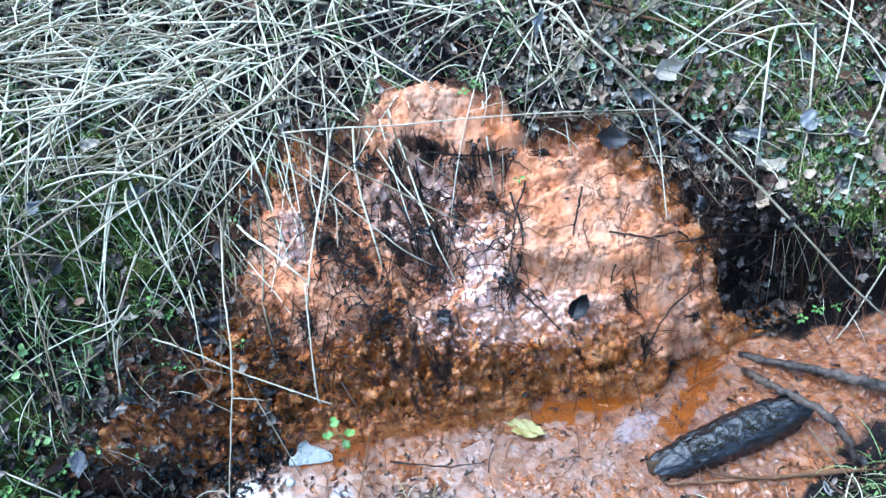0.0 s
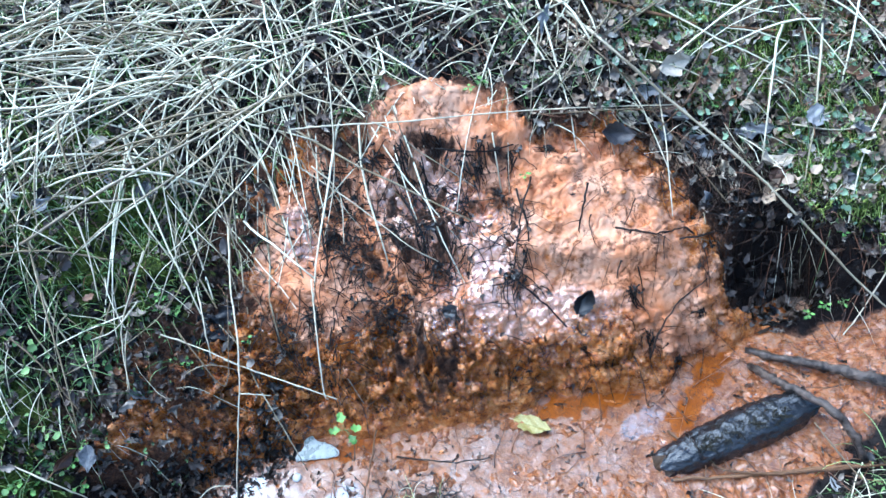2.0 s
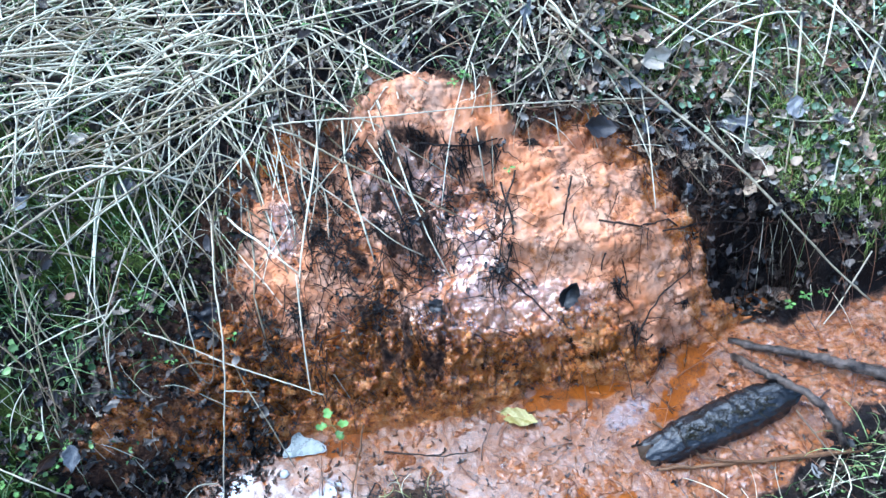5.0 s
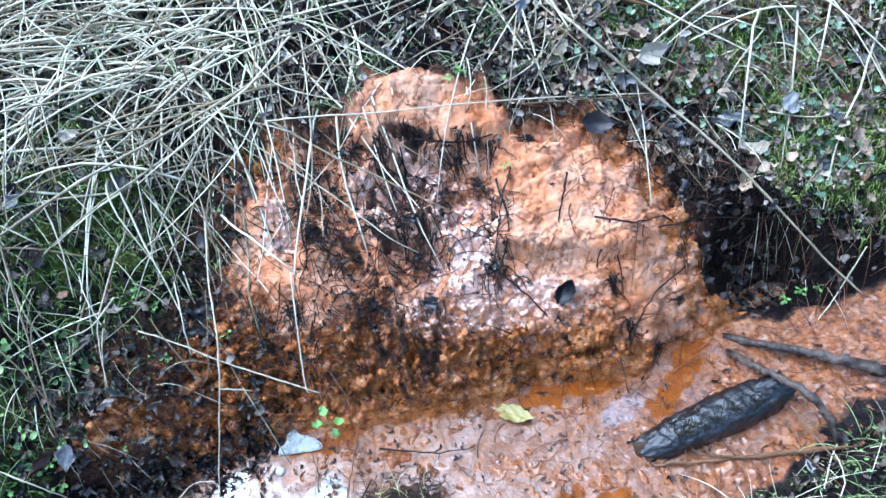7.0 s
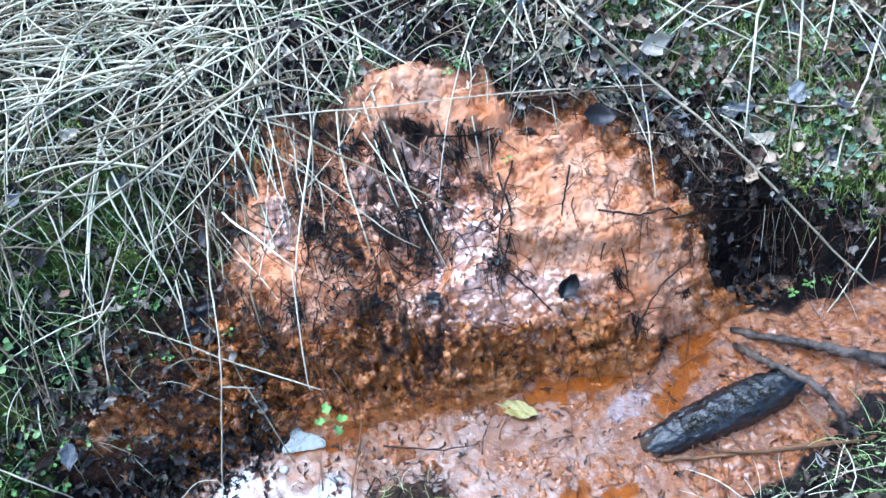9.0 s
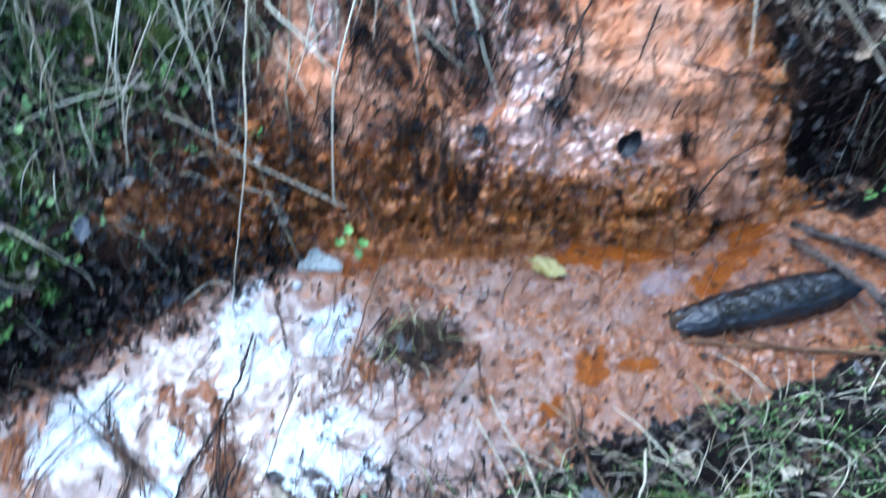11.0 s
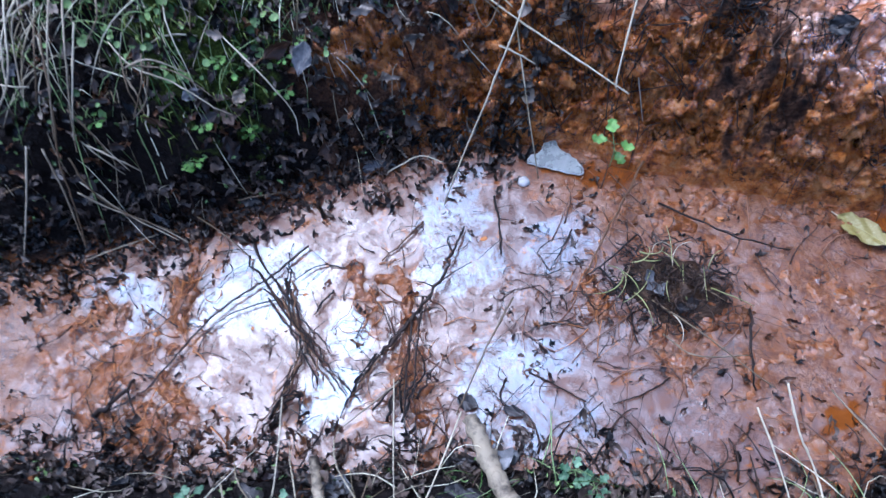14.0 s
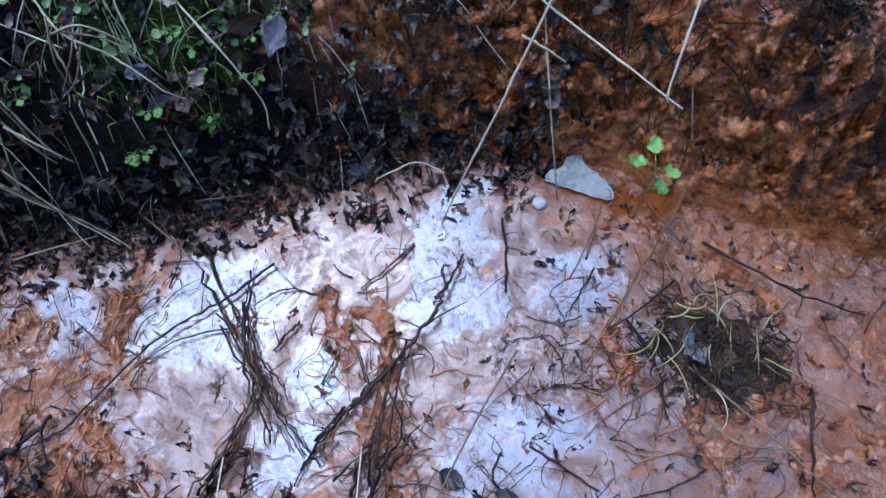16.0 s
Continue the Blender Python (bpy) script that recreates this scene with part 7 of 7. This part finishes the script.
straws = []
for x, y in spots(760, -1.5, 1.35, 0.8, 2.15, strawy):
    if x > 0.1 and y < 1.75:
        straws.append(strand(x, y, rng.uniform(0.08, 0.26), rng.choice((0.2, 2.4, 5.6, 3.3)) + rng.gauss(0, 0.4), rng.uniform(0.0, 0.04), rng.gauss(0, 0.5), rng.uniform(0.0012, 0.0026), 0, 4, 6))
        continue
    turn = rng.choice((rng.gauss(3.5, 0.35), rng.gauss(3.5, 0.35), rng.gauss(4.6, 0.35), rng.gauss(5.4, 0.3)))
    straws.append(strand(x, y, rng.uniform(0.20, 0.62), turn, rng.uniform(0.0, 0.07), rng.gauss(0, 0.4), rng.uniform(0.0018, 0.0046), 0, 4, 7))
many("dead_grass", straws, STRAW_LOOSE, "matted pale dead grass on the upper bank", "dead grass")


def hanging(x, y):
    far, near = read("far", x, y), read("near", x, y)
    return 0.12 < far < 0.8 and x < -0.35 and read("iron", x, y) < 0.1


many("hanging_grass", [strand(x, y, rng.uniform(0.08, 0.22), rng.gauss(4.6, 0.7), rng.uniform(0.01, 0.04), rng.gauss(0, 0.25), rng.uniform(0.0009, 0.0021), 0, 4, 7) for x, y in spots(280, -1.45, 0.0, 0.5, 1.9, lambda x, y: hanging(x, y) and (y > 0.82 or x < -0.98) and rng.random() < (1.0 if x < -0.85 else 0.12))],
     STRAW_LOOSE, "thin dry grass hanging down the bank", "dead grass")
many("near_grass", [strand(x, y, rng.uniform(0.05, 0.20), rng.uniform(0, 6.3), rng.uniform(0.01, 0.05), rng.gauss(0, 0.7), rng.uniform(0.0009, 0.0017), 0, 4, 6) for x, y in spots(430, -1.1, 1.2, -0.35, 0.7, lambda x, y: read("near", x, y) > 0.0)],
     STRAW_LOOSE, "short dry grass on the near bank", "dead grass")
many("straw_bits", [strand(x, y, rng.uniform(0.03, 0.13), rng.uniform(0, 6.3), rng.uniform(0.004, 0.03), rng.gauss(0, 0.4), rng.uniform(0.0006, 0.0014), 0, 3, 4) for x, y in spots(1900, -1.45, 1.35, -0.35, 2.1, lambda x, y: bare(x, y) and (x > 0.4 or rng.random() < (0.7 if y > 1.2 else 0.35)))],
     STRAW_LOOSE, "short broken bits of straw in the litter", "dead grass")
many("green_grass", [strand(x, y, rng.uniform(0.04, 0.13), rng.uniform(0, 6.3), rng.uniform(0.01, 0.05), rng.gauss(0, 0.9), rng.uniform(0.0008, 0.0015), 0, 3, 5) for x, y in spots(2300, -1.45, 1.35, -0.35, 2.1, lambda x, y: (green(x, y) and (x > -0.2 or rng.random() < 0.5) and (x > -0.45 or read("far", x, y) > 0.12 + 0.2 * rng.random())) or (x < -0.75 and read("far", x, y) > 0.3 and bare(x, y) and rng.random() < 0.4))],
     GRASS, "short green grass blades on the banks", "grass")
many("brown_tangle", [strand(x, y, rng.uniform(0.03, 0.16), rng.uniform(0, 6.3), rng.uniform(0.004, 0.03), rng.gauss(0, 0.9), rng.uniform(0.0006, 0.0015), 0, 3, 5) for x, y in spots(1300, -1.2, 1.38, 1.1, 2.1, lambda x, y: bare(x, y) and rng.random() < (1.0 if x > 0.4 else 0.3))],
     BROWN_LOOSE, "thin red-brown stems tangled in the litter", "plant debris")
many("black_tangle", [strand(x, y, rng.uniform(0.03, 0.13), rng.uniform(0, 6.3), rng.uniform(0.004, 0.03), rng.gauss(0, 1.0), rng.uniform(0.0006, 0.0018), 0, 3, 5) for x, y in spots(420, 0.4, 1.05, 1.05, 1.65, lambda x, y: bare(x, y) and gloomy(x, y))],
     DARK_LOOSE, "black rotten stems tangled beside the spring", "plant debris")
many("moss_fronds", [strand(x, y, rng.uniform(0.010, 0.030), rng.uniform(0, 6.3), rng.uniform(0.006, 0.018), 0.6, 0.0017, 0, 3, 2) for x, y in spots(10500, -1.45, 1.38, 0.1, 2.1, lambda x, y: bare(x, y) and (x > 0.5 or rng.random() < 0.2) and mossy(x, y) + 0.5 * float(rough(x, y, 0.07, 211, 2)) > 0.6)],
     MOSS, "short green moss fronds on the bank", "moss")


# dark rootlets and rotten stems hanging over the orange mud
def rooty(x, y):
    return read("iron", x, y) > 0.0 and read("far", x, y) > 0.03 and (y < 1.42 or abs(x - 0.06) > 0.22) and rng.random() < (0.03 if float(best(x, y, OCHRE)) > 0.1 and x > 0.2 else 0.15) + 1.6 * max(0, float(best(x, y, ROOTS)))


ROOTS = ((-0.20, 1.30, 0.14, 0.18), (0.02, 1.30, 0.12, 0.22), (-0.12, 1.10, 0.16, 0.10), (-0.35, 1.05, 0.16, 0.08), (0.22, 1.25, 0.05, 0.15))
many("rootlets", [strand(x, y, rng.uniform(0.02, 0.11), rng.gauss(4.7, 1.4), rng.uniform(0.0, 0.012), rng.gauss(0, 1.3), rng.uniform(0.0005, 0.0019), 0, 4, 5) for x, y in spots(850, -0.75, 0.85, 0.85, 1.62, rooty)],
     DARK_LOOSE, "dark rotten rootlets hanging over the orange mud", "roots")
many("rotten_scraps", scattered(small, spots(520, -0.75, 0.85, 0.85, 1.62, rooty), 0.005, 0.024, 0.006, 40), LITTER, "black leaf scraps stuck in the orange mud", "leaf litter")


# scraps and threads in the pool and on the mud flat
STRINGS = ((-0.91, 0.27, 0.18, 0.08, -65), (-0.81, 0.12, 0.14, 0.08, -30), (-0.54, 0.43, 0.12, 0.06, -55), (-0.41, 0.36, 0.15, 0.07, -55), (-0.17, 0.62, 0.10, 0.06, -56), (-1.04, 0.19, 0.12, 0.09, -14), (-0.85, 0.065, 0.12, 0.08, -17), (-0.49, 0.47, 0.10, 0.05, -51))


def wet(x, y):
    far, near = read("far", x, y), read("near", x, y)
    return far < 0.0 and near < 0.0


many("floating_threads", [strand(x, y, rng.uniform(0.010, 0.05), rng.uniform(0, 6.3), 0.002, rng.gauss(0, 1.9), rng.uniform(0.0003, 0.0009), 0, 4, 6) for x, y in spots(950, -1.3, 1.15, -0.05, 1.15, wet)],
     DARK_LOOSE, "fine dark plant threads floating in the ditch", "plant debris")
many("floating_scraps", scattered(bits, spots(140, -1.3, 1.15, -0.05, 1.15, wet), 0.003, 0.010, 0.0015, 6), LITTER, "dark leaf scraps in the ditch water", "leaf litter")


many("mud_strings", [strand(x, y, rng.uniform(0.02, 0.09), rng.gauss(4.9, 0.8), 0.002, rng.gauss(0, 1.6), rng.uniform(0.0005, 0.0015), 0, 5, 6) for x, y in spots(260, -1.25, 0.1, 0.0, 0.8, lambda x, y: wet(x, y) and rng.random() < 0.15 + float(best(x, y, STRINGS)))],
     FLOC, "orange mud strings floating in the pool", "mud")


many("flat_strands", [strand(x, y, rng.uniform(0.04, 0.20), rng.uniform(0, 6.3), 0.006, rng.gauss(0, 0.7), rng.uniform(0.0006, 0.0016), 0, 4, 6) for x, y in spots(140, -0.3, 1.2, 0.45, 1.15, wet)],
     BROWN_LOOSE, "thin brown stems lying on the orange mud flat", "plant debris")
many("drowned_twigs", [strand(x, y, rng.uniform(0.03, 0.12), rng.gauss(2.0, 1.0), 0.004, rng.gauss(0, 1.1), rng.uniform(0.0005, 0.0016), 0, 5, 6) for x, y in spots(75, -1.25, 0.1, 0.0, 0.9, lambda x, y: wet(x, y) and rng.random() < 0.2 + float(best(x, y, STRINGS)) + max(0.0, 0.8 + 10 * max(read("far", x, y), read("near", x, y))))],
     DARK_LOOSE, "short dark rotten twigs drowned in the pool", "plant debris")


def soiled(x, y):
    """Where scraps of mud and leaf gather on the water: along its edges and on the low ridges."""
    edge = max(read("far", x, y), read("near", x, y))
    return wet(x, y) and rng.random() < 0.10 + 0.9 * max(0.0, 1 + edge / 0.05) + 0.8 * max(0.0, float(best(x, y, STRINGS)))


many("near_shore_litter", scattered(shreds, spots(620, -1.15, 0.35, -0.15, 0.55, lambda x, y: -0.10 * rng.random() ** 2 < read("near", x, y) < 0.03), 0.010, 0.045, 0.008, 40), LITTER, "black leaf scraps along the near edge of the water", "leaf litter")
many("near_shore_twigs", [strand(x, y, rng.uniform(0.03, 0.12), rng.gauss(1.9, 0.8), 0.010, rng.gauss(0, 1.1), rng.uniform(0.0007, 0.0022), 0, 5, 6) for x, y in spots(120, -1.10, 0.35, -0.12, 0.55, lambda x, y: -0.07 < read("near", x, y) < 0.03)], DARK_LOOSE, "short black stems along the near edge of the water", "plant debris")
many("flat_scraps", scattered(shreds, spots(230, -0.35, 1.15, 0.42, 1.08, lambda x, y: wet(x, y) and rng.random() < 0.25 + 0.75 * float(step(0.0, 0.2, rough(x, y, 0.12, 421, 2)))), 0.006, 0.032, 0.006, 30), MUD_LEAF, "rust-stained leaf shreds on the orange mud flat", "leaf litter")
many("flat_black_scraps", scattered(shreds, spots(130, -0.35, 1.15, 0.42, 1.08, lambda x, y: wet(x, y) and rng.random() < 0.15 + 0.85 * float(step(0.0, 0.2, rough(x, y, 0.12, 431, 2)))), 0.006, 0.028, 0.006, 35), LITTER, "black leaf shreds on the orange mud flat", "leaf litter")
many("floc_pads", scattered(bits, spots(90, -1.3, 1.15, -0.1, 1.15, soiled), 0.006, 0.020, 0.002, 5), FLOC, "thin orange mud scraps floating on the pool", "mud")
many("drifted_leaves", scattered(shreds, spots(230, -1.3, 0.2, -0.1, 0.95, soiled), 0.008, 0.032, 0.003, 14), MUD_LEAF, "brown leaf scraps drifted to the pool's edge", "leaf litter")
for x, y in spots(20, -0.75, 0.85, 0.86, 1.5, lambda x, y: read("iron", x, y) > 0.1 and read("far", x, y) > 0.01):
    mud_clod(x, y, rng.uniform(0.005, 0.012))


def crumb(seed):
    r = random.Random(seed)
    v = [Vector((r.uniform(0.6, 1) * a, r.uniform(0.6, 1) * b, r.uniform(0.5, 0.9) * c)) for a, b, c in ((1, 0, 0), (-1, 0, 0), (0, 1, 0), (0, -1, 0), (0, 0, 1), (0, 0, -1))]
    return v, [(0, 2, 4), (2, 1, 4), (1, 3, 4), (3, 0, 4), (2, 0, 5), (1, 2, 5), (3, 1, 5), (0, 3, 5)]


many("mud_crumbs", scattered([crumb(k) for k in range(6)], spots(800, -0.8, 0.9, 0.85, 1.6, lambda x, y: read("iron", x, y) > 0.05 and read("far", x, y) > 0.02 and float(best(x, y, OCHRE)) < 0.15), 0.0015, 0.0045, 0.002, 60), FLOC, "orange iron mud crumbs", "mud")
